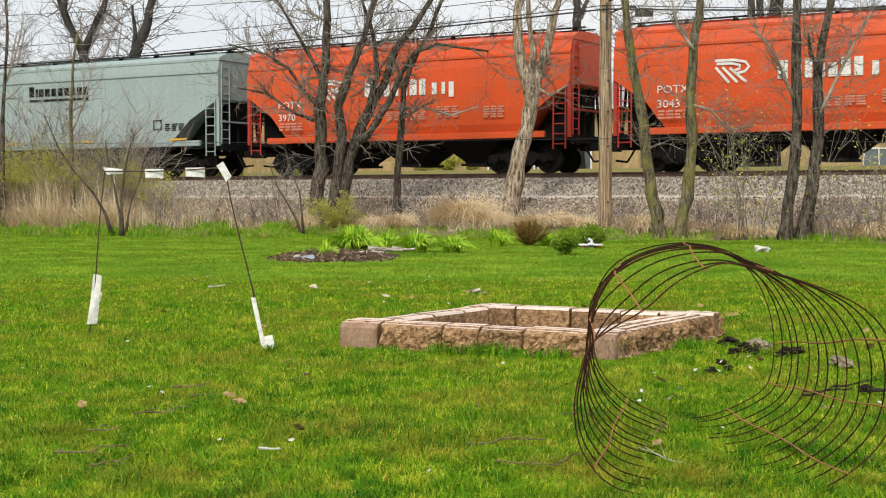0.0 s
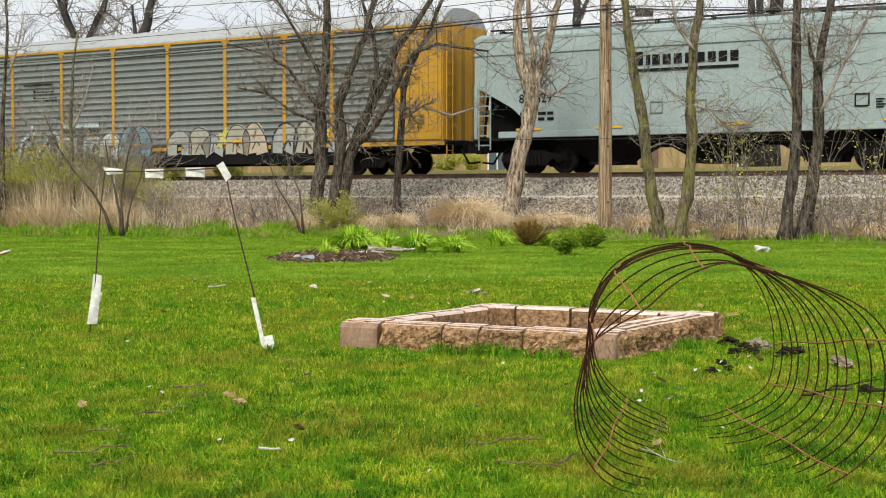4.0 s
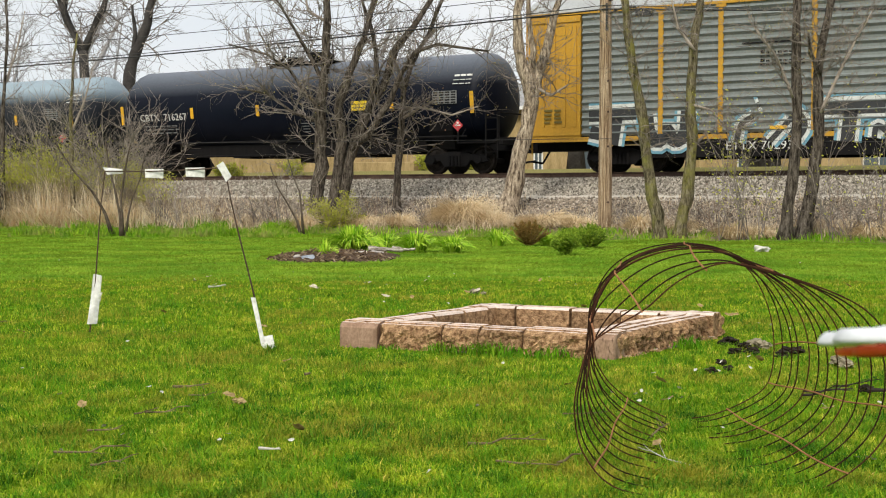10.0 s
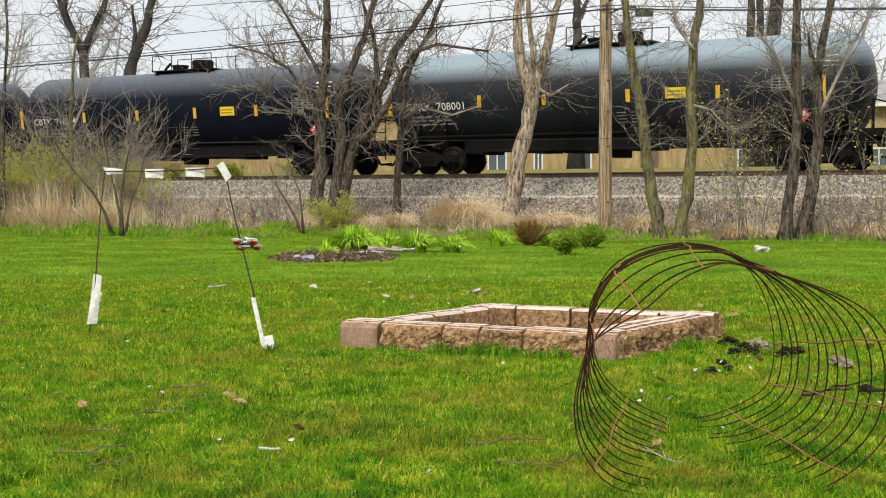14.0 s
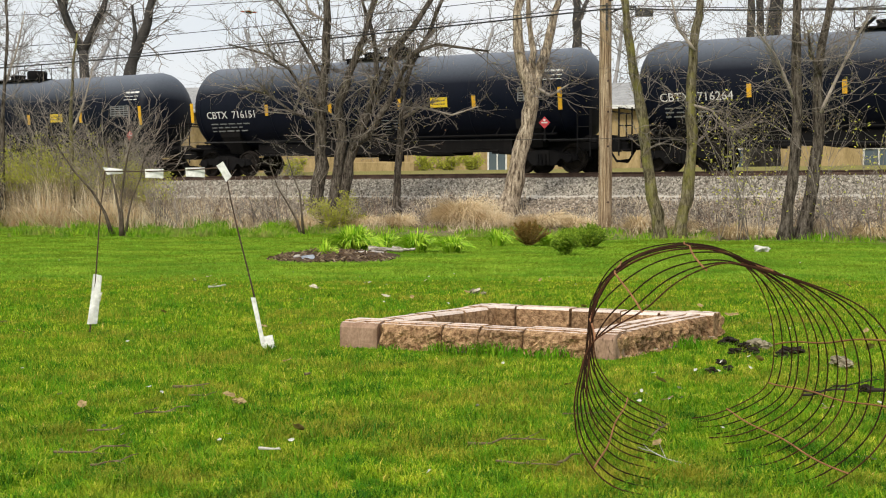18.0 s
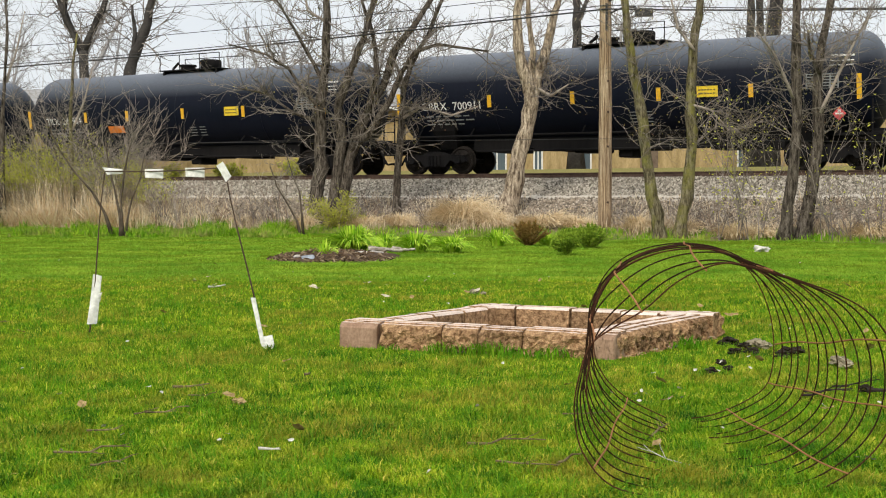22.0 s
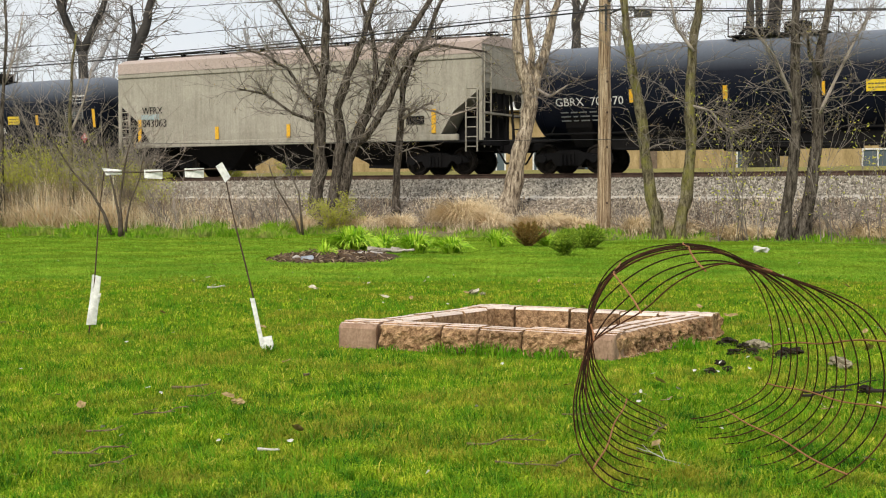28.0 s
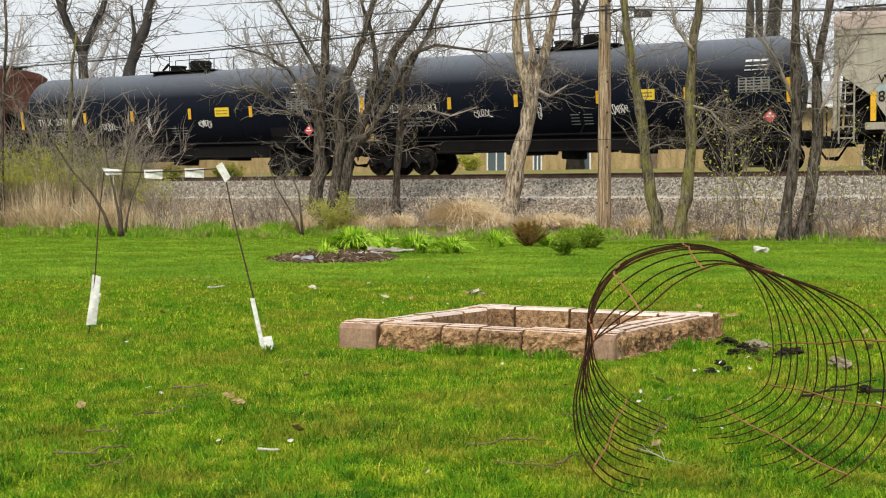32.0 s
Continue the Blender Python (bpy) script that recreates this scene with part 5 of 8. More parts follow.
def bare_tree(name, label, limbs, y, bark, twigs=5, twig_len=1.6, seed=1, depth=0.5, twig_r=0.02, buds=0, twigmat=None, low=2.2, spread=1.0, slim=1.0):
    """A leafless tree: limbs as (start radius, end radius, (x, z) points), then boughs and twigs grown along them."""
    rnd = random.Random(seed)
    tree = new(name)
    x0 = limbs[0][2][0]
    base = Vector((x0[0], y, x0[1]))
    tree.location = base
    tagged(tree, label, "tree")
    bm_b, tips = bmesh.new(), []
    for li, (r0, r1, pts) in enumerate(limbs):
        r0, r1 = r0 * slim, r1 * slim
        bm = bmesh.new()
        n = len(pts)
        drift = rnd.uniform(-1, 1) * depth
        path = []
        for i, (px, pz) in enumerate(pts):
            k = i / (n - 1)
            path.append(Vector((px, y + drift * k * (0.4 if li == 0 else 1.0), pz)) - base)
        fine, rad = [], []
        for i in range(n - 1):
            for k in (0, 0.34, 0.67):
                u = (i + k) / (n - 1)
                fine.append(path[i].lerp(path[i + 1], k) + Vector((rnd.gauss(0, r0 * 0.10), 0, 0)))
                rad.append((r0 + (r1 - r0) * u) * rnd.uniform(0.88, 1.14))
        fine.append(path[-1])
        rad.append(r1)
        if li == 0 or pts[0][1] < 0.7:
            rad[0] *= 1.75
            rad[1] *= 1.12
            fine[0].z -= 0.25
        tube(bm, fine, rad, 9)
        part("trunk" if li == 0 else "limb", bm, bark if r0 > 0.055 or bark in (M_BARK_FAR, M_STEM) else M_TWIG_PALE, tree, smooth=True)
        for i in range(1, len(fine)):
            if fine[i].z + base.z < low:
                continue
            for _ in range(twigs):
                if rnd.random() < 0.45:
                    continue
                ax = (fine[i] - fine[i - 1]).normalized()
                d = Vector((rnd.gauss(0, 1), rnd.gauss(0, 0.8), rnd.gauss(0.15, 0.6))) * spread + ax * 0.6
                L = twig_len * rnd.uniform(0.35, 1.1)
                r = min(rad[i] * 0.5, twig_r * rnd.uniform(0.7, 1.5))
                tp = wander(fine[i], d, L, 5, rnd, 0.03, 0.22)
                tube(bm_b, tp, [r * (1 - 0.16 * k) for k in range(6)], 4, False)
                tips.append(tp[-1])
                for j in (1, 2, 3, 4):
                    for _ in range(2):
                        if rnd.random() < 0.75:
                            dd = (tp[j + 1] - tp[j]).normalized() + Vector((rnd.gauss(0, 0.7), rnd.gauss(0, 0.6), rnd.gauss(0.1, 0.6)))
                            sp = wander(tp[j], dd, L * rnd.uniform(0.2, 0.55), 3, rnd, 0.04, 0.25)
                            tube(bm_b, sp, [r * 0.55, r * 0.42, r * 0.3, r * 0.2], 3, False)
                            tips += [sp[-1], sp[-2]]
    part("crown", bm_b, twigmat or M_TWIG, tree)["kind"] = "stuff"
    if buds:
        bm = bmesh.new()
        for p in tips:
            for _ in range(buds):
                o = p + Vector((rnd.gauss(0, 0.05), rnd.gauss(0, 0.05), rnd.gauss(0, 0.05)))
                s = rnd.uniform(0.012, 0.03)
                vs = [bm.verts.new(o + Vector((rnd.uniform(-s, s), rnd.uniform(-s, s), rnd.uniform(-s, s)))) for _ in range(3)]
                bm.faces.new(vs)
        part("bud_cover", bm, M_BUD, tree)["kind"] = "stuff"
    return tree


bare_tree("bare_tree", "dark many-stemmed bare tree at the foot of the bank",
          [(0.26, 0.07, [(-3.63, 0.15), (-3.73, 1.1), (-3.59, 2.35), (-3.62, 3.68), (-3.47, 5.0), (-3.38, 6.81), (-3.31, 8.29)]),
           (0.23, 0.06, [(-3.07, 0.27), (-2.96, 1.27), (-2.69, 2.52), (-2.23, 3.51), (-1.79, 4.34), (-1.39, 5.41), (-0.65, 6.4), (0.02, 7.47)]),
           (0.20, 0.06, [(-3.23, 0.32), (-3.13, 1.52), (-2.99, 2.68), (-3.06, 3.68), (-2.75, 4.67), (-2.31, 5.66), (-1.97, 6.81), (-1.72, 7.96)]),
           (0.13, 0.03, [(-2.69, 2.48), (-2.15, 2.93), (-1.56, 3.84), (-1.2, 4.67), (-0.81, 5.25), (-0.15, 5.46), (1.29, 5.25)]),
           (0.07, 0.02, [(-3.62, 3.68), (-4.05, 4.09), (-4.55, 4.83), (-5.21, 5.25), (-6.37, 5.58)]),
           (0.07, 0.02, [(-3.47, 4.34), (-3.96, 5.25), (-4.38, 5.99), (-4.87, 6.81), (-5.2, 7.63)]),
           (0.06, 0.02, [(-3.67, 3.26), (-4.39, 3.51), (-5.21, 4.09), (-6.04, 4.25)]),
           (0.10, 0.04, [(-2.23, 3.51), (-1.93, 4.67), (-2.06, 5.82), (-2.38, 6.81)]),
           (0.05, 0.02, [(-3.38, 6.15), (-3.96, 6.48), (-4.07, 7.47)])],
          40.0, M_BARK, 5, 1.9, 3, 0.7, 0.018, 1, slim=0.95)
bare_tree("bare_tree", "forked bare tree with pale peeling bark",
          [(0.26, 0.08, [(1.85, 0.53), (2.08, 1.51), (2.33, 2.72), (2.53, 3.77), (2.28, 4.74), (2.07, 5.7), (2.16, 6.67), (2.27, 7.79)]),
           (0.17, 0.07, [(2.53, 3.77), (2.69, 4.42), (2.98, 5.38), (3.25, 6.35), (3.48, 7.47)]),
           (0.10, 0.05, [(2.4, 4.01), (2.6, 5.22), (2.44, 6.19), (2.52, 7.63)]),
           (0.05, 0.02, [(2.52, 4.25), (3.09, 3.93), (3.58, 4.25)])],
          39.0, M_BARK_PALE, 5, 1.7, 5, 0.4, 0.014, 1, low=3.2, slim=1.08)
bare_tree("bare_tree", "slender dark bare tree with a crooked stem",
          [(0.12, 0.05, [(-1.4, 0.54), (-1.36, 1.87), (-1.23, 3.4), (-1.16, 4.42), (-0.83, 5.27), (-0.44, 5.95), (0.1, 7.29)]),
           (0.05, 0.015, [(-1.23, 3.4), (-0.66, 3.74), (0.27, 3.49), (1.04, 3.74)]),
           (0.05, 0.02, [(-1.16, 4.42), (-1.43, 5.1), (-1.34, 5.95)])],
          41.0, M_BARK, 4, 1.3, 6, 0.4, 0.017, 1)
bare_tree("bare_tree", "twin-stemmed bare tree with mossy bark on the lawn's edge",
          [(0.19, 0.09, [(5.26, -0.06), (5.09, 0.61), (4.89, 1.83), (4.78, 2.77), (4.56, 3.98), (4.42, 4.92), (4.28, 6.13)]),
           (0.17, 0.10, [(5.64, -0.06), (5.85, 1.02), (5.97, 2.23), (5.91, 3.31), (6.01, 4.66), (6.16, 5.73), (6.24, 6.53)]),
           (0.035, 0.015, [(5.91, 3.25), (6.42, 3.11), (6.83, 2.64), (7.37, 2.71)]),
           (0.05, 0.02, [(6.01, 4.52), (5.6, 5.06), (5.39, 5.99)])],
          32.5, M_BARK_MOSS, 7, 1.6, 8, 0.3, 0.011, 1, low=2.0, slim=0.90)
bare_tree("bare_tree", "pair of dark bare stems at the lawn's edge",
          [(0.17, 0.09, [(7.8, 0.0), (7.97, 1.28), (8.09, 2.44), (8.03, 3.98), (8.06, 5.51), (8.08, 6.27)]),
           (0.18, 0.09, [(8.22, 0.0), (8.44, 1.28), (8.61, 2.44), (8.57, 3.85), (8.71, 4.74), (8.96, 5.89)]),
           (0.05, 0.02, [(8.6, 2.95), (9.08, 3.98), (9.46, 4.74), (9.77, 5.25)]),
           (0.05, 0.02, [(8.03, 3.21), (7.53, 4.23), (7.01, 4.87)]),
           (0.07, 0.03, [(8.57, 3.85), (8.33, 4.3), (8.24, 4.74)])],
          31.0, M_BARK, 7, 1.6, 9, 0.3, 0.011, 1, low=2.2, slim=0.88)
bare_tree("bare_tree", "thin bare tree standing in the brush", [(0.075, 0.03, [(-11.73, 0.5), (-11.75, 2.54), (-11.75, 3.7), (-11.67, 5.12), (-11.51, 6.18)]), (0.04, 0.015, [(-11.72, 3.16), (-11.32, 4.05), (-11.04, 5.12)])],
          43.0, M_BARK_MOSS, 4, 1.2, 31, 0.3, 0.014, 0, low=2.6)
bare_tree("bare_tree", "thin bare tree standing in the brush", [(0.08, 0.03, [(-14.3, 0.5), (-14.25, 3.03), (-14.17, 4.67), (-14.02, 6.3), (-14.1, 7.75)]), (0.04, 0.015, [(-14.17, 4.67), (-13.76, 5.76), (-13.47, 7.03)])],
          44.0, M_BARK, 4, 1.6, 32, 0.3, 0.014, 0, low=2.6)
YOUNG = "slender many-stemmed young tree at the lawn's edge"
bare_tree("young_tree", YOUNG, [(0.055, 0.022, [(-8.54, 0.2), (-8.60, 0.72), (-8.72, 1.32), (-8.84, 1.77), (-8.94, 2.52)]), (0.050, 0.018, [(-8.51, 0.2), (-8.54, 1.02), (-8.43, 1.77), (-8.31, 2.30), (-8.16, 2.67)]),
                                (0.04, 0.015, [(-8.43, 0.2), (-8.24, 1.02), (-8.01, 1.55), (-7.9, 2.2)]), (0.05, 0.018, [(-8.79, 0.3), (-9.29, 1.17), (-9.81, 1.77), (-10.19, 2.37), (-10.53, 3.2)])],
          36.0, M_STEM, 5, 0.9, 41, 0.2, 0.008, 0, low=1.3, slim=0.68)
bare_tree("young_tree", YOUNG, [(0.045, 0.018, [(-3.77, 0.2), (-4.04, 0.72), (-4.41, 1.32), (-4.59, 1.9)]), (0.04, 0.015, [(-3.71, 0.3), (-3.81, 1.17), (-3.99, 1.62), (-4.2, 2.3)])],
          36.0, M_STEM, 5, 0.7, 42, 0.2, 0.007, 0, low=1.1, slim=0.68)
FAR = "bare tree beyond the railway"
bare_tree("bare_tree", FAR, [(0.34, 0.22, [(-15.6, 2.2), (-15.75, 5.0), (-15.82, 7.48)]), (0.2, 0.1, [(-15.82, 7.4), (-16.51, 8.72), (-17.04, 10.2), (-17.4, 12)]),
                             (0.18, 0.1, [(-15.82, 7.48), (-15.39, 8.47), (-14.81, 9.71), (-14.5, 10.7), (-14.2, 12)]), (0.12, 0.06, [(-15.88, 7.24), (-16.55, 8.97), (-16.36, 10.45)])],
          60.0, M_BARK_FAR, 3, 2.4, 11, 0.8, 0.03, 0, low=7, slim=0.95)
bare_tree("bare_tree", FAR, [(0.30, 0.16, [(-13.9, 2.2), (-13.84, 6.37), (-13.54, 7.36), (-12.98, 8.72), (-12.64, 10.45), (-12.3, 12)]), (0.12, 0.06, [(-13.74, 6.99), (-13.53, 8.23), (-13.64, 9.46)])],
          60.0, M_BARK_FAR, 3, 2.4, 12, 0.8, 0.03, 0, low=7, slim=0.95)
bare_tree("bare_tree", FAR, [(0.26, 0.16, [(6.1, 2.2), (6.07, 7.7), (6.11, 8.98), (6.0, 11.02)]), (0.12, 0.06, [(6.11, 8.98), (6.57, 10.0), (7.0, 11)])],
          62.0, M_BARK_FAR, 3, 2.0, 13, 0.6, 0.028, 0, low=8)
for k, (xa, xb) in enumerate(((13.58, 13.56), (14.1, 13.95), (14.6, 14.8), (15.0, 15.25))):
    bare_tree("bare_tree", FAR, [(0.2, 0.12, [(xa, 2.2), (xa, 8.2), (xb, 10.7), (xb, 12.5)])], 60.0 + 0.4 * k, M_BARK_FAR, 2, 1.5, 20 + k, 0.4, 0.025, 0, low=8.5)
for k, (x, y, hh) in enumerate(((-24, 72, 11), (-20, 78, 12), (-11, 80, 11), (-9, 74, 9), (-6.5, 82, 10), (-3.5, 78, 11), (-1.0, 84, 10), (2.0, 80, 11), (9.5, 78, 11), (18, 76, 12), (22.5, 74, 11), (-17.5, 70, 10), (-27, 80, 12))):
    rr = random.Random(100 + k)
    bare_tree("bare_tree", "bare tree in pale haze grey far behind the railway",
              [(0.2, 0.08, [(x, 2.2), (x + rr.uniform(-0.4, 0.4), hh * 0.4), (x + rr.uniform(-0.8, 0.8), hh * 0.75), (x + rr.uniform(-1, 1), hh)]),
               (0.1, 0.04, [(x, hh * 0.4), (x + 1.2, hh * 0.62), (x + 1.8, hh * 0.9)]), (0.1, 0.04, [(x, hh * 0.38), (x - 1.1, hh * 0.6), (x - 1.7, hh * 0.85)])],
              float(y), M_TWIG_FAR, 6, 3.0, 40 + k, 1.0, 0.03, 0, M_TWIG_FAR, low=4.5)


def shrub(name, x, y, h, spread, stems, seed, label, mat=None, leaves=0, leafmat=None, r=0.016, leaf=0.035, side=3, wig=0.14):
    """Many thin stems from one root, with side twigs and, where it is in leaf, small leaves."""
    rnd = random.Random(seed)
    z0 = float(ground_z(np.array([x]), np.array([y]))[0])
    ob = new(name)
    ob.location = (x, y, z0)
    tagged(ob, label, "shrub")
    bm, tips = bmesh.new(), []
    for _ in range(stems):
        d = Vector((rnd.gauss(0, spread), rnd.gauss(0, spread), 1.0))
        L = h * rnd.uniform(0.6, 1.05)
        p = wander(Vector((rnd.gauss(0, 0.12), rnd.gauss(0, 0.12), -0.05)), d, L, 6, rnd, 0.02, wig)
        tube(bm, p, [r * (1.2 - 0.17 * k) for k in range(7)], 4, False)
        for j in range(1, 6):
            for _ in range(side):
                if rnd.random() < 0.7:
                    dd = (p[j + 1] - p[j]).normalized() + Vector((rnd.gauss(0, 0.7), rnd.gauss(0, 0.7), rnd.gauss(0.1, 0.4)))
                    q = wander(p[j], dd, L * rnd.uniform(0.12, 0.38), 3, rnd, 0.03, 0.22)
                    tube(bm, q, [r * 0.55, r * 0.45, r * 0.35, r * 0.25], 3, False)
                    tips += q[1:]
    part("crown", bm, mat or M_TWIG, ob)["kind"] = "stuff"
    if leaves:
        bm = bmesh.new()
        for p in tips:
            if name == "budding_shrub" and p.z < 0.5 * h:
                continue
            for _ in range(leaves):
                o = p + Vector((rnd.gauss(0, 0.05), rnd.gauss(0, 0.05), rnd.gauss(0, 0.05)))
                u = Vector((rnd.gauss(0, 1), rnd.gauss(0, 1), rnd.gauss(0, 1))).normalized() * leaf * rnd.uniform(0.6, 1.2)
                w = u.orthogonal() * 0.45
                bm.faces.new([bm.verts.new(o + q) for q in (-u, w, u, -w)])
        part("foliage", bm, leafmat or M_BUSHLEAF, ob)["kind"] = "stuff"
    return ob


GREYSH = "leafless grey twiggy shrub at the lawn's edge"
for k, (x, y, h, sp, n) in enumerate(((-10.0, 41.0, 5.0, 0.26, 24), (-11.8, 42.2, 4.8, 0.28, 22), (-13.4, 43.0, 4.6, 0.28, 22), (-9.4, 41.4, 4.0, 0.34, 14), (-12.6, 42.0, 5.4, 0.2, 10), (-9.1, 40.6, 2.6, 0.35, 12), (-14.6, 43.5, 3.4, 0.3, 12),
                                      (-7.9, 40.4, 2.2, 0.4, 7), (-7.0, 40.2, 1.9, 0.4, 7), (-6.0, 39.8, 1.8, 0.45, 6), (-5.0, 39.5, 1.9, 0.5, 6), (-4.3, 39.2, 2.2, 0.35, 6),
                                      (-2.0, 39.0, 1.2, 0.5, 10), (0.4, 38.9, 1.2, 0.6, 10), (3.2, 36.4, 1.0, 0.6, 9), (4.8, 34.6, 1.0, 0.6, 9), (6.3, 33.4, 1.0, 0.6, 9), (8.3, 31.8, 1.1, 0.6, 10), (-5.6, 40.3, 1.3, 0.6, 12), (-8.4, 41.0, 1.6, 0.5, 12), (-0.3, 38.6, 1.4, 0.5, 9), (9.2, 30.8, 1.8, 0.4, 8), (10.0, 30.6, 1.6, 0.4, 8))):
    shrub("bare_shrub", x * (1.05 if k < 7 else 1), y + (2.2 if k < 7 else 0), h, sp, n if k > 6 else n * 2 // 3, 200 + k, GREYSH, M_TWIG_PALE if k in (0, 3, 4, 7, 8, 9, 10, 11) else None, r=0.013, side=6 if k < 7 else 3, wig=0.2)
for k, (x, y, h, sp, n) in enumerate(((-14.0, 46.2, 4.4, 0.34, 14), (-11.4, 44.6, 4.2, 0.36, 14), (-10.0, 43.2, 3.4, 0.42, 12), (-15.8, 47.0, 4.2, 0.34, 12), (-12.6, 45.4, 3.6, 0.4, 14))):
    shrub("bare_shrub", x, y, h, sp, n, 280 + k, GREYSH, M_TWIG, r=0.010, side=8, wig=0.24)
for k, (x, y, h, sp, n) in enumerate(((-15.6, 43.6, 2.8, 0.25, 20), (-14.4, 43.2, 2.9, 0.25, 22), (-13.2, 42.6, 2.8, 0.25, 22), (-12.2, 42.2, 2.7, 0.25, 20), (-11.2, 41.7, 2.2, 0.3, 16), (-13.9, 42.6, 2.2, 0.3, 18), (-10.4, 41.2, 1.8, 0.3, 12), (-15.0, 43.0, 2.4, 0.35, 18), (-12.7, 42.0, 2.3, 0.35, 18), (-11.7, 41.6, 2.1, 0.35, 16))):
    shrub("budding_shrub", x * 1.06, y + 2.7, h, sp, n, 300 + k, "thin shrub with yellow-green spring buds among reeds", M_TWIG_TAN, 8, None, 0.009, 0.028, 4, 0.2)
for k, (x, y, h, sp, n) in enumerate(((-10.9, 43.4, 2.7, 0.25, 20), (-10.2, 43.0, 2.5, 0.3, 18), (-9.6, 42.6, 2.2, 0.3, 16), (-11.6, 43.6, 2.9, 0.22, 20), (-12.4, 43.9, 2.9, 0.22, 20), (-13.2, 44.0, 2.8, 0.22, 20), (-14.0, 44.3, 2.9, 0.22, 20), (-9.0, 42.0, 1.6, 0.35, 12))):
    shrub("budding_shrub", x, y, h, sp, n, 370 + k, "thin shrub with yellow-green spring buds among reeds", M_TWIG_TAN, 5, None, 0.010, 0.026, 4, 0.25)
CANE = "arching bare brown bramble canes on the bank"
for k, (x, y, h, n) in enumerate(((-8.2, 41.2, 2.3, 14), (-7.2, 40.8, 1.9, 14), (-6.3, 40.6, 1.7, 12), (-5.2, 40.2, 1.8, 12), (-4.4, 39.8, 2.0, 10), (-8.8, 41.6, 2.6, 14), (-2.2, 39.0, 1.3, 10), (0.3, 38.2, 1.2, 9), (6.6, 32.6, 1.6, 10), (9.3, 31.0, 1.7, 10), (10.4, 30.2, 1.9, 12))):
    shrub("bramble", x, y, h, 0.55, n * 3 // 5, 390 + k, CANE, M_CANE, r=0.011, side=2 if x < -4 else 3, wig=0.2)
shrub("leafy_shrub", -3.0, 38.6, 1.35, 0.38, 16, 320, "yellow-green shrub at the foot of the dark tree", M_TWIG_TAN, 4, None, 0.012, 0.026, 6, 0.26)
for k, (x, y, h, n) in enumerate(((7.0, 31.6, 4.4, 6), (6.6, 31.9, 3.4, 4), (7.5, 31.3, 4.0, 4), (8.9, 30.7, 3.8, 4), (9.6, 30.4, 3.2, 4))):
    shrub("budding_sapling", x, y, h, 0.14, n, 340 + k, "thin sapling with opening yellow buds", None, 1, M_BUSHLEAF, 0.012, 0.038)
shrub("budding_shrub", -4.9, 39.7, 1.5, 0.5, 7, 350, "thin arching shrub beside the dark tree")


# ---- garden plants ----
def lily(x, y, r, h, n, mat, label):
    rnd = random.Random(int(x * 100 + y * 10))
    bm = bmesh.new()
    for _ in range(n):
        a, el = rnd.uniform(0, 2 * math.pi), rnd.uniform(0.15, 1.25)
        d = Vector((math.cos(a), math.sin(a), 0))
        side = Vector((-d.y, d.x, 0)) * rnd.uniform(0.016, 0.028)
        L = h * rnd.uniform(0.8, 1.25)
        pts = [Vector((x, y, 0)) + d * r * 0.45 * rnd.random()]
        for k in range(1, 6):
            u = k / 5
            pts.append(pts[0] + d * (r * el * u * 0.95) + Vector((0, 0, L * (1.5 * u - (0.5 + 0.62 * el) * u * u))))
        z0 = float(ground_z(np.array([x]), np.array([y]))[0])
        vs = [(bm.verts.new(p - side * (1 - 0.18 * i) + Vector((0, 0, z0))), bm.verts.new(p + side * (1 - 0.18 * i) + Vector((0, 0, z0 + 0.006)))) for i, p in enumerate(pts)]
        for (a0, b0), (a1, b1) in zip(vs, vs[1:]):
            bm.faces.new((a0, b0, b1, a1))
    return tagged(part("daylily_clump", bm, mat), label, "plant", "clumps in the planted bed")


M_LILY = island_mat("daylily_leaf", [(0.08, 0.22, 0.010), (0.26, 0.50, 0.02), (0.47, 0.67, 0.05), (0.60, 0.76, 0.11)], 0.5, 0.15)
LILY = "fresh green daylily clump in the bed"
for x, y, r, h, n in ((-1.62, 24.6, 0.42, 0.52, 850), (-1.10, 25.9, 0.32, 0.38, 200), (-0.49, 25.2, 0.34, 0.42, 320), (0.17, 25.0, 0.34, 0.33, 300), (-1.95, 22.4, 0.2, 0.33, 60), (1.15, 28.5, 0.28, 0.38, 200), (2.3, 29.0, 0.36, 0.27, 200)):
    lily(x, y, r, h, n, M_LILY, LILY)
M_BROWNFIR = island_mat("winter_brown_needle", [(0.15, 0.08, 0.022), (0.26, 0.15, 0.04), (0.20, 0.18, 0.04)], 0.8)
M_FIR = island_mat("green_needle", [(0.06, 0.14, 0.012), (0.22, 0.36, 0.025), (0.42, 0.52, 0.06)], 0.7, 0.1)


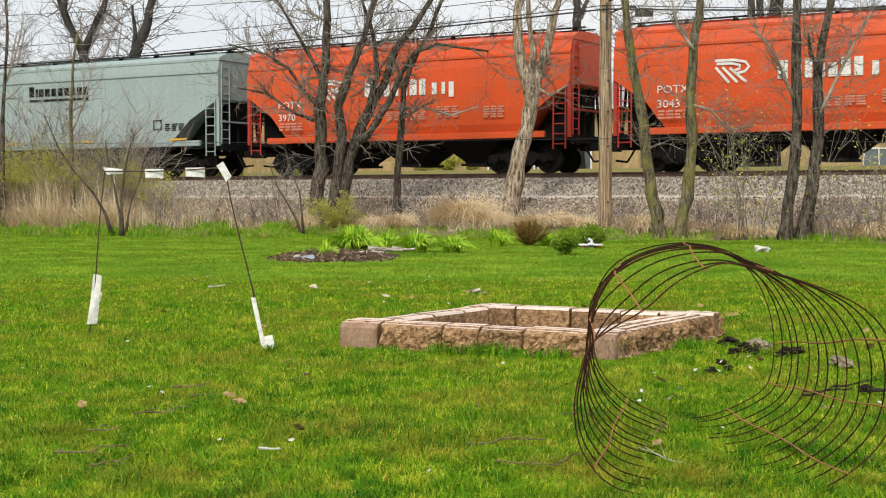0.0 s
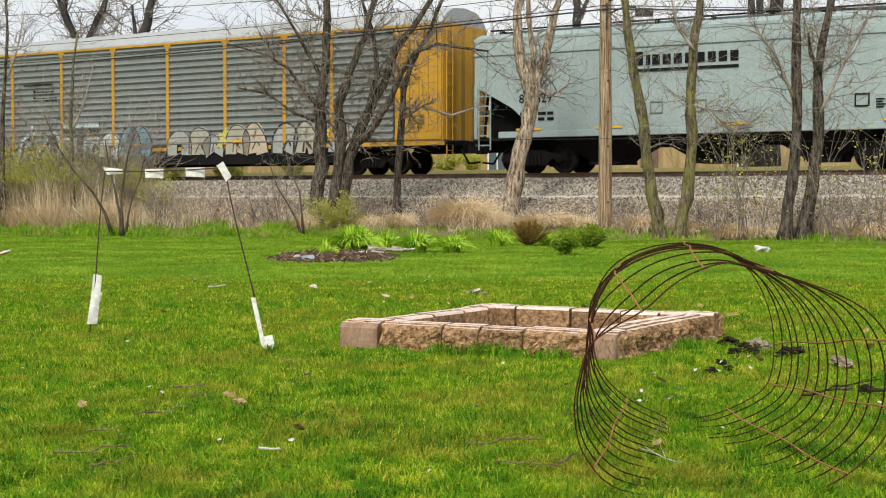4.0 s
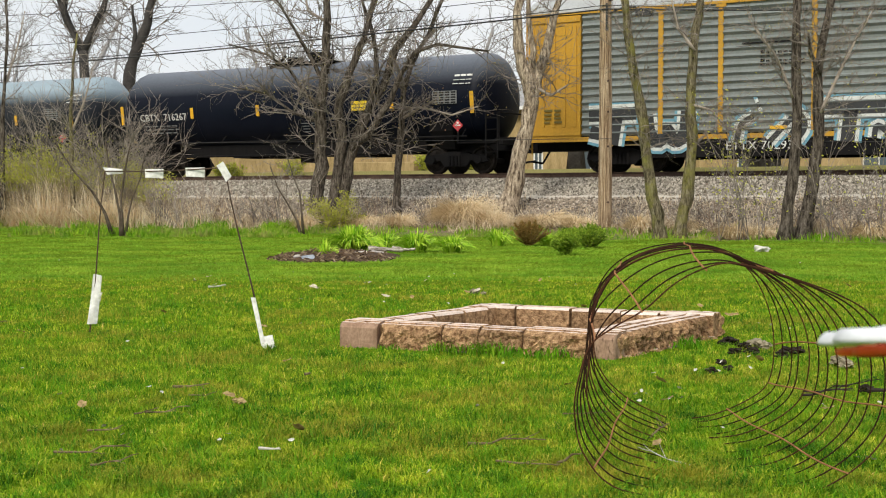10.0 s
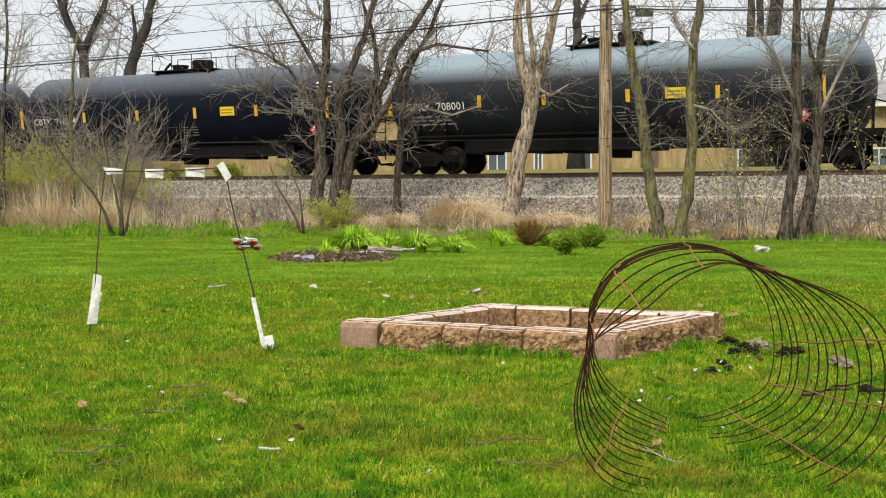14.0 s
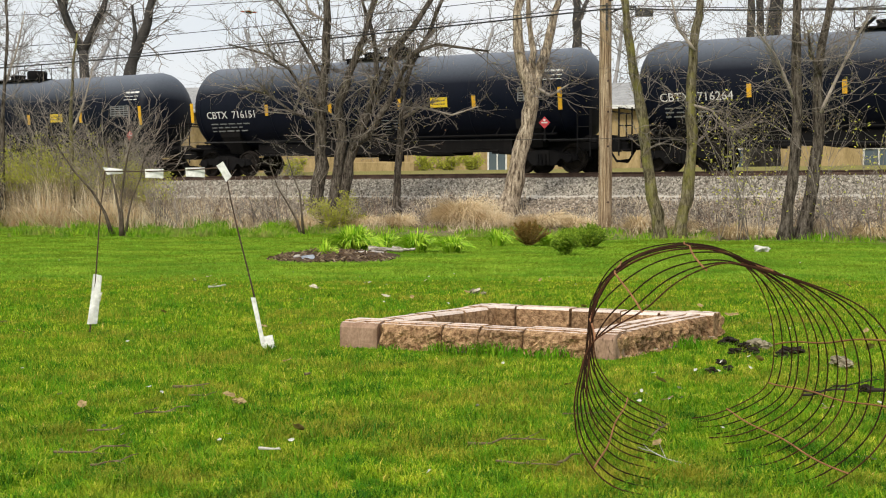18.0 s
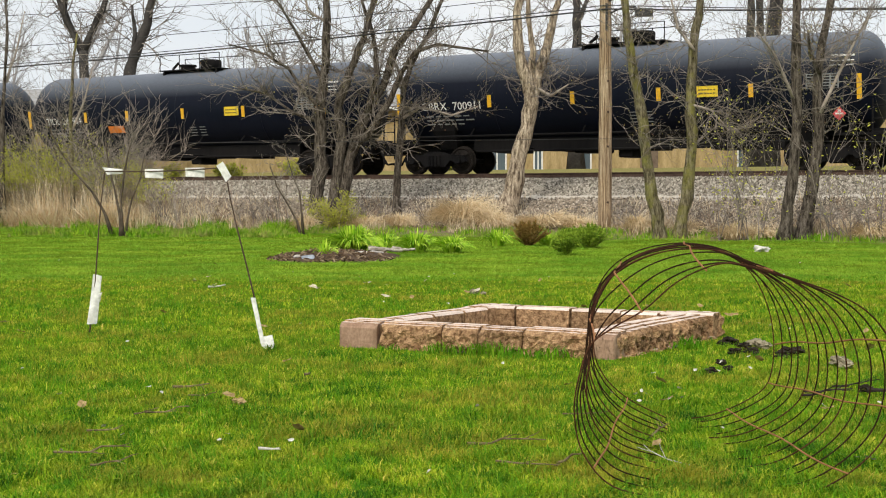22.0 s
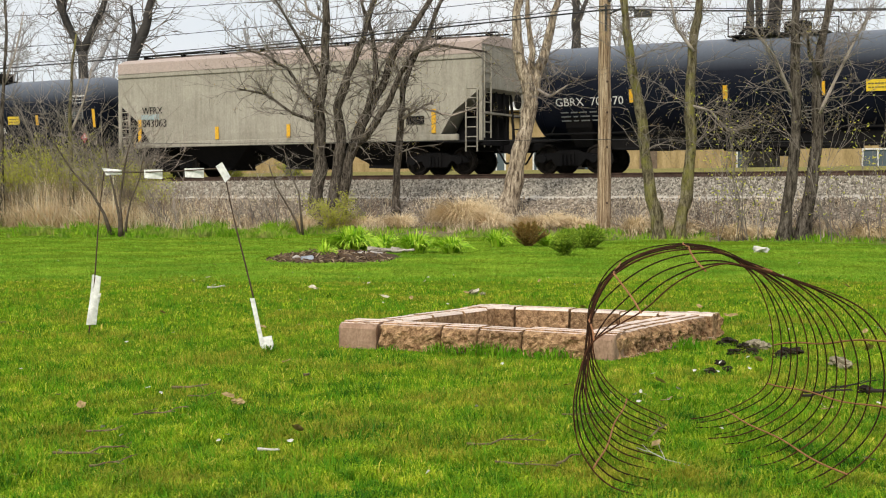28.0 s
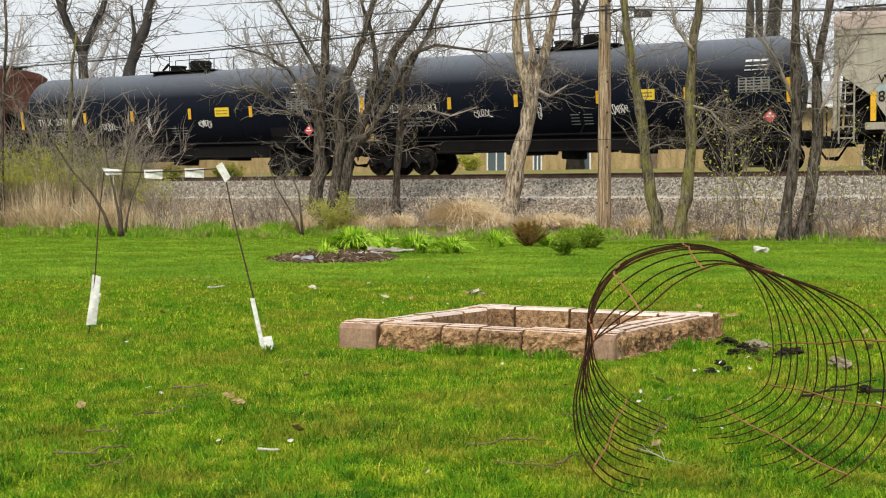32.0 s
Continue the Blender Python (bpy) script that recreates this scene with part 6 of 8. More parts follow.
def dwarf_conifer(x, y, r, h, seed, mat, label, flat=1.0):
    rnd = random.Random(seed)
    z0 = float(ground_z(np.array([x]), np.array([y]))[0])
    ob = new("dwarf_conifer")
    ob.location = (x, y, z0)
    tagged(ob, label, "shrub", "low conifers on the lawn")
    bm, bl = bmesh.new(), bmesh.new()
    for _ in range(100):
        a, el = rnd.uniform(0, 2 * math.pi), rnd.uniform(0.5, 1.35)
        d = Vector((math.cos(a) * math.cos(el) * r / h * flat, math.sin(a) * math.cos(el) * r / h * flat, math.sin(el)))
        p = wander(Vector((0, 0, 0.0)), d, h * rnd.uniform(0.75, 1.15), 6, rnd, 0.03, 0.10)
        tube(bm, p, [0.01, 0.009, 0.008, 0.006, 0.005, 0.004, 0.003], 3, False)
        for i in range(1, 7):
            for _ in range(22):
                o = p[i].lerp(p[i - 1], rnd.random())
                u = ((p[i] - p[i - 1]).normalized() + Vector((rnd.gauss(0, 0.8), rnd.gauss(0, 0.8), rnd.gauss(0.1, 0.7)))).normalized() * rnd.uniform(0.03, 0.08)
                w = u.orthogonal().normalized() * 0.009
                bl.faces.new([bl.verts.new(o - w), bl.verts.new(o + w), bl.verts.new(o + u)])
    part("crown", bm, M_BARK, ob)["kind"] = "stuff"
    part("needle_cover", bl, mat, ob)["kind"] = "stuff"
    return ob


dwarf_conifer(1.82, 28.6, 0.45, 0.50, 1, M_BROWNFIR, "low spreading conifer with winter-brown needles")
dwarf_conifer(2.20, 24.2, 0.26, 0.36, 2, M_FIR, "small round dark green dwarf conifer")
dwarf_conifer(2.98, 27.4, 0.45, 0.46, 3, M_FIR, "bright green spreading dwarf conifer")
dwarf_conifer(2.60, 27.9, 0.3, 0.36, 4, M_FIR, "bright green spreading dwarf conifer")


def planted_bed():
    rnd = random.Random(5)
    bed = new("planted_bed")
    bed.location = (-1.85, 22.9, 0)
    tagged(bed, "raised bed of dark earth and mulch with edging stones", "flower bed")
    bm = bmesh.new()
    rings = []
    for k in range(7):
        u = k / 6
        rings.append([Vector(((1.08 - 0.9 * u ** 1.4) * math.cos(a) * (1 + 0.1 * math.sin(3 * a)), (1.9 - 1.5 * u ** 1.4) * math.sin(a) * (1 + 0.08 * math.cos(2 * a)), -0.03 + 0.13 * math.sin(u * math.pi / 2))) * (1 + 0.22 * noise.noise(Vector((math.cos(a) * 2.1, math.sin(a) * 2.1, u * 1.5))))
                      for a in (j * 2 * math.pi / 30 for j in range(30))])
    loft(bm, rings)
    part("earth_mound", bm, M_MULCH, bed, smooth=True)
    bm = bmesh.new()
    for _ in range(1300):
        a, u = rnd.uniform(0, 6.28), rnd.uniform(0, 1) ** 1.6
        p = Vector(((1.08 - 0.9 * u ** 1.4) * math.cos(a), (1.9 - 1.5 * u ** 1.4) * math.sin(a), 0.0 + 0.11 * math.sin(u * math.pi / 2)))
        p *= rnd.uniform(0.72, 1.04)
        box(bm, -rnd.uniform(0.02, 0.10), 0.03, -0.009, 0.009, -0.005, 0.008, Matrix.Translation(p) @ Euler((rnd.uniform(-0.4, 0.4), rnd.uniform(-0.6, 0.6), rnd.uniform(0, 6))).to_matrix().to_4x4())
    part("mulch_cover", bm, M_CHIP, bed)["kind"] = "stuff"
    for x, y, w, d, mat, lab in ((-0.30, -1.35, 0.10, 0.06, M_BLUESTONE, "blue-grey edging stone"), (0.42, 0.2, 0.16, 0.07, M_PALESTONE, "pale flat edging stone"), (0.72, 0.5, 0.12, 0.06, M_PALESTONE, "pale flat edging stone"),
                                 (-0.50, -1.1, 0.05, 0.04, M_PALESTONE, "pale edging stone")):
        bm = bmesh.new()
        box(bm, -w, w, -d, d, -0.03, 0.04)
        bevelled(bm, 0.02)
        for q in bm.verts:
            q.co += Vector((rnd.gauss(0, 0.012), rnd.gauss(0, 0.012), rnd.gauss(0, 0.008)))
        o = part("edging_stone", bm, mat, bed, lab)
        o.matrix_basis = pose(x, y, 0.06, rnd.uniform(-8, 8), rnd.uniform(-8, 8), rnd.uniform(0, 40))


M_MULCH = grainy("dark_mulch", (0.035, 0.022, 0.014), (0.14, 0.09, 0.058), 10, 0.95, 0, 0.8, 0.03, 60)
M_CHIP = island_mat("mulch_chip", [(0.03, 0.020, 0.013), (0.11, 0.072, 0.043), (0.17, 0.115, 0.07), (0.36, 0.28, 0.19)], 0.9)
M_BLUESTONE = grainy("blue_grey_stone", (0.25, 0.29, 0.36), (0.42, 0.46, 0.52), 12, 0.8)
M_PALESTONE = grainy("pale_stone", (0.38, 0.35, 0.32), (0.58, 0.54, 0.50), 12, 0.85)
planted_bed()


def weathered_log(x, y, L, r, turn, seed):
    """A bleached, split piece of a trunk lying at the back of the bed."""
    rnd = random.Random(seed)
    bm = bmesh.new()
    tube(bm, [Vector((L * (k / 7 - 0.5), rnd.gauss(0, 0.015), rnd.gauss(0, 0.01))) for k in range(8)], [r * (1.15 - 0.08 * k) * rnd.uniform(0.8, 1.15) for k in range(8)], 9)
    for q in bm.verts:
        q.co.z = q.co.z * 0.8 + 0.3 * r * noise.noise(q.co * 14)
    ob = part("weathered_log", bm, M_BLEACHED)
    ob.matrix_basis = pose(x, y, 0.10, 0, 3, turn)
    tagged(ob, "bleached split log lying at the back of the planted bed", "log")


M_BLEACHED = bark_mat("bleached_wood", (0.20, 0.16, 0.12), (0.48, 0.42, 0.35), (0.70, 0.65, 0.57), 9.0, (0.5, 3, 3))
weathered_log(-1.02, 24.0, 0.62, 0.055, 12, 3)
weathered_log(-0.70, 24.2, 0.42, 0.04, -8, 4)

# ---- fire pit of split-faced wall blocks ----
# Highlights and crag shadows are put into this mottle's two colours.
M_BLOCK = grainy("crag_shaded_split_concrete", (0.11, 0.044, 0.015), (0.78, 0.50, 0.275), 26.0, 0.95, 0, 1.0, 0.03, 80.0, vary=0.25)
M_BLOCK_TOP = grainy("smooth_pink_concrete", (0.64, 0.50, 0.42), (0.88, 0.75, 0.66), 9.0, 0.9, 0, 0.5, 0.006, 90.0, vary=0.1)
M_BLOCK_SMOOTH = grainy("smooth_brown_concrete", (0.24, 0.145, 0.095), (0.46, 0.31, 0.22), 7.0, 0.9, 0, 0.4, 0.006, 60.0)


def block_mesh(L, D, H, seed, smooth_face=False):
    """A wall block: rough split face along -y with worn round edges, grooved top, plain back and ends."""
    rnd = random.Random(seed)
    bm = bmesh.new()
    us = [0, 0.03, 0.06] + [0.10 + 0.8 * k / 20 for k in range(21)] + [0.94, 0.97, 1]
    vs = [0, 0.08] + [0.16 + 0.68 * k / 8 for k in range(9)] + [0.93, 1]
    nx, nz = len(us) - 1, len(vs) - 1
    rough = 0.0 if smooth_face else 1.0
    grid = []
    for j, v in enumerate(vs):
        row = []
        for i, u in enumerate(us):
            ease = 0.5 if smooth_face else 1.0
            side = 0.045 * ease if i in (0, nx) else 0.022 * ease if i in (1, nx - 1) else 0.007 * ease if i in (2, nx - 2) else 0.0
            crag = noise.noise(Vector((u * L * 13, v * H * 17, seed * 3.7))) * 0.034 + noise.noise(Vector((u * L * 38, v * H * 44, seed * 1.3))) * 0.017
            o = (crag + rnd.uniform(-0.005, 0.005)) * rough + side + (0.034 if j == nz else 0.012 if j == nz - 1 else 0.0) + (0.012 if j == 0 else 0.0)
            row.append(bm.verts.new((L * (u - 0.5) + (0 if side else rnd.uniform(-0.008, 0.008)), o, H * v)))
        grid.append(row)
    for j in range(nz):
        for i in range(nx):
            bm.faces.new((grid[j][i], grid[j][i + 1], grid[j + 1][i + 1], grid[j + 1][i]))
    cuts = [(0.085, 0), (0.088, 0.010), (0.145, 0.010), (0.148, 0), (0.180, 0), (0.183, 0.010), (D - 0.014, 0.010), (D, -0.006)]
    prev, ends = grid[nz], ([], [])
    tops = []
    for y, dz in cuts:
        cur = [bm.verts.new((e * (L / 2 - 0.004), y, H + dz)) for e in (-1, 1)]
        tops.append(bm.faces.new(list(prev) + [cur[1], cur[0]]))
        prev = cur
        ends[0].append(cur[0])
        ends[1].append(cur[1])
    foot = [bm.verts.new((e * (L / 2 - 0.004), D, 0)) for e in (-1, 1)]
    bm.faces.new((prev[0], prev[1], foot[1], foot[0]))
    for k, col in ((0, 0), (1, nx)):
        loop = [grid[j][col] for j in range(nz + 1)] + ends[k] + [foot[k]]
        bm.faces.new(loop[::-1] if k else loop)
    bm.normal_update()
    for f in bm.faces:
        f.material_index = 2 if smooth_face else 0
    # The ridges' dark lines are put into the colour: upright sides take the brown.
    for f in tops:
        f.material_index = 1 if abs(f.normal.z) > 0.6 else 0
    bmesh.ops.recalc_face_normals(bm, faces=bm.faces)
    me = bpy.data.meshes.new("block")
    bm.to_mesh(me)
    bm.free()
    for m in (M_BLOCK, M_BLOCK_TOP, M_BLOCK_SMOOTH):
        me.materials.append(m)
    return me


def fire_pit():
    pit = new("fire_pit")
    pit.location = PIT_N
    tagged(pit, "square fire pit of pinkish split-faced concrete blocks on grass", "fire pit")
    D = 0.27
    LF, LR = 1.97, 1.92
    rnd = random.Random(3)
    aF, aR = math.atan2(PIT_F.y, PIT_F.x), math.atan2(PIT_R.y, PIT_R.x)

    def wall(origin, ang, flip, sizes, start, lift, H, push=0.0):
        # blocks run from origin along ang; their split face looks out of the pit
        at = start
        for k, L in enumerate(sizes):
            side = -1 if flip else 1
            c = origin + Vector((math.cos(ang), math.sin(ang), 0)) * (at + L / 2) + Vector((math.sin(ang), -math.cos(ang), 0)) * push * side
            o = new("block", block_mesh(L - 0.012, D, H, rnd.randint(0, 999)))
            o.parent = pit
            rz = math.degrees(ang) + (180 if flip else 0)
            o.matrix_basis = Matrix.Translation(c + Vector((0, 0, lift + rnd.uniform(-0.005, 0.005)))) @ pose(0, 0, 0, rnd.uniform(-1, 1), rnd.uniform(-0.8, 0.8), rz + rnd.uniform(-1.5, 1.5))
            at += L

    F, R = PIT_F * LF, PIT_R * LR
    zero = Vector((0, 0, 0))
    wall(zero, aF, True, (0.50, 0.31, 0.27, 0.46), 0.13, -0.035, 0.20)                     # front
    wall(zero, aR, False, (0.34, 0.30, 0.30, 0.32, 0.34, 0.27), 0.03, 0.0, 0.165)          # right side
    wall(zero, aR, False, (0.44, 0.40, 0.42, 0.40), 0.14, -0.09, 0.105, 0.035)             # its footing course
    wall(F, aR, True, (0.36, 0.38, 0.42, 0.36, 0.36), 0.05, -0.035, 0.20)                   # left side
    wall(R, aF, False, (0.42, 0.30, 0.40, 0.45, 0.38), 0.0, -0.035, 0.20)                  # back
    # plain ends of the side walls, seen in the front
    for place, L, depth in ((F - PIT_F * 0.14, 0.29, 0.30), (PIT_F * 0.06, 0.14, 0.25)):
        o = new("block", block_mesh(L, depth, 0.20, 40, True))
        o.parent = pit
        o.matrix_basis = Matrix.Translation(place + Vector((0, 0, -0.033))) @ pose(0, 0, 0, 0, 0, math.degrees(aF) + 180)
    bm = bmesh.new()
    rings = []
    for k in range(5):
        u = k / 4
        c = (F + R) / 2
        rings.append([c + (PIT_F * (LF / 2 - 0.05) * math.cos(a) + PIT_R * (LR / 2 - 0.05) * math.sin(a)) * (1 - u) * 1.1 + Vector((0, 0, 0.01 + 0.05 * u)) for a in (j * math.pi / 12 for j in range(24))])
    loft(bm, rings)
    part("ash_bed", bm, M_ASH, pit, "grey ash and dirt floor")
    for k, (u, v, s) in enumerate(((1.02, 1.42, 0.030),)):
        bm = bmesh.new()
        bmesh.ops.create_icosphere(bm, subdivisions=2, radius=s)
        rr = random.Random(k)
        for q in bm.verts:
            q.co = Vector((q.co.x * 1.5, q.co.y, q.co.z * 0.8)) * rr.uniform(0.85, 1.12)
        o = part("stone", bm, M_PALESTONE, pit)
        o.location = (-0.76, 1.2, 0.075)


M_ASH = grainy("ash_and_dirt", (0.06, 0.05, 0.042), (0.20, 0.17, 0.145), 12, 0.95, 0, 0.6, 0.02, 70)
fire_pit()
M_STICK = grainy("charred_stick", (0.015, 0.012, 0.010), (0.06, 0.048, 0.038), 10, 0.9)

# ---- the flag gate: two thin poles, a cross wire, white tape flags ----
M_POLE = grainy("brown_fibreglass_rod", (0.05, 0.03, 0.02), (0.10, 0.065, 0.045), 20, 0.6)
M_TAPE = grainy("white_tape", (0.70, 0.70, 0.68), (0.82, 0.82, 0.80), 14, 0.6, 0, 0.3, 0.006, 30)


def flag(parent, corners, wave=0.012, name="flag", lab="white tape flag"):
    """A small doubled sheet of tape, slightly creased."""
    rnd = random.Random(len(parent.children))
    a, b, c, d = (Vector(p) for p in corners)
    bm = bmesh.new()
    n = 5
    for off in (0.0, 0.006):
        g = [[bm.verts.new(a.lerp(b, i / n).lerp(d.lerp(c, i / n), j / n) + Vector((0, off + wave * 0.5 * math.sin(i * 0.9 + j * 0.8) + rnd.uniform(-0.002, 0.002), 0))) for i in range(n + 1)] for j in range(n + 1)]
        for j in range(n):
            for i in range(n):
                q = (g[j][i], g[j][i + 1], g[j + 1][i + 1], g[j + 1][i])
                bm.faces.new(q if off else tuple(reversed(q)))
    return part(name, bm, M_TAPE, parent, lab, smooth=True)


def flag_gate():
    gate = new("flag_gate")
    tagged(gate, "thin pole gate hung with white tape flags on the lawn", "gate")
    LB, LT = Vector((-2.633, 10.05, -0.03)), Vector((-2.492, 10.02, 1.215))
    RB, RT = Vector((-1.196, 9.11, -0.03)), Vector((-1.478, 9.2, 1.225))
    for b, t in ((LB, LT), (RB, RT)):
        bm = bmesh.new()
        pts = [b.lerp(t, k / 6) + Vector((0.008 * math.sin(k), 0, 0)) for k in range(7)]
        tube(bm, pts, [0.0065 - 0.0004 * k for k in range(7)], 8)
        part("pole", bm, M_POLE, gate)
    bm = bmesh.new()
    tube(bm, [LT.lerp(RT, k / 8) + Vector((0, 0, -0.012 * math.sin(k / 8 * math.pi))) for k in range(9)], 0.0045, 6)
    part("cross_wire", bm, M_POLE, gate)

    def at(p, q, u, dx, dz):
        return p.lerp(q, u) + Vector((dx, -0.012, dz))
    flag(gate, (at(LB, LT, 0.39, -0.012, 0), at(LB, LT, 0.39, 0.055, -0.015), at(LB, LT, 0.09, 0.05, 0), at(LB, LT, 0.09, -0.02, 0)), 0.02, "flag", "long creased white tape flag")
    flag(gate, (at(LB, LT, 0.27, 0.0, 0), at(LB, LT, 0.28, 0.07, 0.0), at(LB, LT, 0.22, 0.055, 0), at(LB, LT, 0.2, 0.0, 0)), 0.02)
    flag(gate, (at(RB, RT, 0.30, -0.016, 0), at(RB, RT, 0.30, 0.016, 0), at(RB, RT, 0.02, 0.012, 0), at(RB, RT, 0.02, -0.016, 0)), 0.006, "flag", "narrow white tape strip wound on the pole")
    flag(gate, (at(RB, RT, 0.09, 0.0, 0), at(RB, RT, 0.1, 0.075, 0), at(RB, RT, 0.03, 0.075, 0), at(RB, RT, 0.02, 0.01, 0)), 0.01)
    flag(gate, (at(LT, LT, 0, -0.02, 0.03), at(LT, LT, 0, 0.132, 0.014), at(LT, LT, 0, 0.128, -0.018), at(LT, LT, 0, 0.02, -0.026)), 0.02)
    for u in (0.352, 0.69):
        p = LT.lerp(RT, u)
        flag(gate, (p + Vector((0.0, -0.01, 0.006)), p + Vector((0.148, -0.08, 0.006)), p + Vector((0.145, -0.08, -0.062)), p + Vector((0.004, -0.01, -0.055))), 0.006)
    flag(gate, (at(RT, RT, 0, -0.055, 0.012), at(RT, RT, 0, -0.01, 0.04), at(RT, RT, 0, 0.045, -0.06), at(RT, RT, 0, 0.01, -0.1)), 0.012)


flag_gate()

# ---- roll of rusty wire mesh lying on the lawn ----
M_WIRE = grainy("dark_rusty_wire", (0.014, 0.008, 0.006), (0.050, 0.024, 0.014), 20, 0.9, 0.0, 0.4, 0.001, 150, spec=0.06)
M_WIRE_WARM = grainy("red_brown_rusty_wire", (0.035, 0.015, 0.009), (0.10, 0.040, 0.022), 20, 0.9, 0.0, 0.4, 0.001, 150, spec=0.06)
M_WIRE_RUST = grainy("orange_rusty_wire", (0.26, 0.11, 0.05), (0.44, 0.21, 0.10), 20, 0.9, 0.0, 0.4, 0.001, 150, spec=0.06)


# one end of the roll stands taller and rounder; the other is trodden wide and dented at one shoulder: (x, z) of a hoop at each end
HOOP_WIDE = [(0.757, 0.006), (0.575, 0.047), (0.473, 0.162), (0.446, 0.296), (0.461, 0.411), (0.483, 0.56), (0.502, 0.663), (0.572, 0.754), (0.676, 0.815), (0.808, 0.842),
             (0.96, 0.827), (1.065, 0.781), (1.189, 0.747), (1.322, 0.697), (1.428, 0.631), (1.505, 0.526), (1.532, 0.392), (1.503, 0.239), (1.405, 0.114), (1.253, 0.023), (1.05, 0.004)]
HOOP_ROUND = [(1.004, 0.03), (0.851, 0.104), (0.755, 0.18), (0.699, 0.256), (0.671, 0.325), (0.663, 0.426), (0.677, 0.553), (0.735, 0.672), (0.835, 0.755), (0.961, 0.803),
              (1.1, 0.819), (1.239, 0.786), (1.34, 0.717), (1.409, 0.634), (1.461, 0.52), (1.485, 0.401), (1.483, 0.274), (1.449, 0.172), (1.353, 0.104), (1.212, 0.05), (1.10, 0.035)]
SHOULDER = {5: (0.012, -0.044), 6: (0.07, -0.086), 7: (0.105, -0.118), 8: (0.095, -0.102), 9: (0.058, -0.078), 10: (0.001, -0.035)}


def coil_point(t, u):
    """A point of the loose roll: t from the wide end (0) to the round end (1), u along the hoop from 0 to 20."""
    dent = max(0.0, 1 - t / 0.34)

    def knot(i):
        i = max(0, min(20, i))
        (xa, za), (xb, zb), (dx, dz) = HOOP_WIDE[i], HOOP_ROUND[i], SHOULDER.get(i, (0, 0))
        return Vector((xa + (xb - xa) * t + dx * dent, 4.55 + 1.5 * t, za + (zb - za) * t + dz * dent))
    i = min(19, int(u))
    k = u - i
    a, b, c, d = knot(i - 1), knot(i), knot(i + 1), knot(i + 2)
    return 0.5 * (2 * b + (c - a) * k + (2 * a - 5 * b + 4 * c - d) * k * k + (3 * b - a - 3 * c + d) * k ** 3)


def wire_roll():
    roll = new("wire_mesh_roll")
    tagged(roll, "loose roll of rusty wire mesh lying on the lawn", "wire roll")
    rnd = random.Random(11)
    for i in range(13):
        t = i / 12
        bm = bmesh.new()
        pts = []
        ph, sway, lift = rnd.uniform(0, 6), rnd.uniform(-1, 1), rnd.uniform(-1, 1)
        u1 = 20 - 0.7 * rnd.random()
        for k in range(121):
            u = u1 * k / 120
            waist = math.exp(-((u - 5) / 1.6) ** 2)
            loose = math.exp(-((u - 7) / 4.0) ** 2)
            p = coil_point(t, u) + Vector(((0.004 + 0.010 * waist * sway) * math.sin(u * 0.7 + ph), 0.014 * math.sin(u * 0.6 + ph), 0.004 * math.cos(u * 1.1 + ph))) + Vector((0.013 * sway, 0, 0.014 * lift)) * loose
            p.z = max(p.z, 0.006)
            pts.append(p)
        tube(bm, pts, 0.0029, 5)
        part("wire_hoop", bm, M_WIRE if i % 4 else M_WIRE_WARM, roll)
    for u0, u1 in ((1.5, 1.2), (5.3, 5.6), (6.9, 7.7), (9.2, 9.8), (11.4, 11.8), (14.9, 15.3), (16.6, 16.8), (18.3, 18.6)):
        bm = bmesh.new()
        tube(bm, [coil_point(k / 12, u0 + (u1 - u0) * k / 12 + 0.04 * math.sin(k * 0.9 + u0)) + Vector((0, 0, 0.004)) for k in range(13)], 0.0034, 5)
        part("cross_wire", bm, M_WIRE_RUST, roll)


wire_roll()


# ---- litter on the lawn: twigs, leaves, petals, stones ----
def stick(x, y, L, ang, r, seed, mat, label, bend=0.15):
    rnd = random.Random(seed)
    bm = bmesh.new()
    p = wander(Vector((0, 0, 0)), Vector((math.cos(ang), math.sin(ang), 0.02)), L, 7, rnd, 0.0, bend)
    for k, q in enumerate(p):
        q.z = max(0.012, min(0.035, abs(q.z))) + 0.016
    tube(bm, p, [r * (1 - 0.09 * k) for k in range(8)], 6)
    for j in (3, 5):
        dd = (p[j] - p[j - 1]).normalized() + Vector((rnd.uniform(-0.8, 0.8), rnd.uniform(-0.8, 0.8), 0.1))
        q = wander(p[j], dd, L * 0.25, 3, rnd, 0.0, 0.15)
        tube(bm, q, [r * 0.5, r * 0.4, r * 0.3, r * 0.2], 4)
    ob = part("twig", bm, mat)
    ob.location = (x, y, 0.0)
    return tagged(ob, label, "twig", "twigs on the lawn")


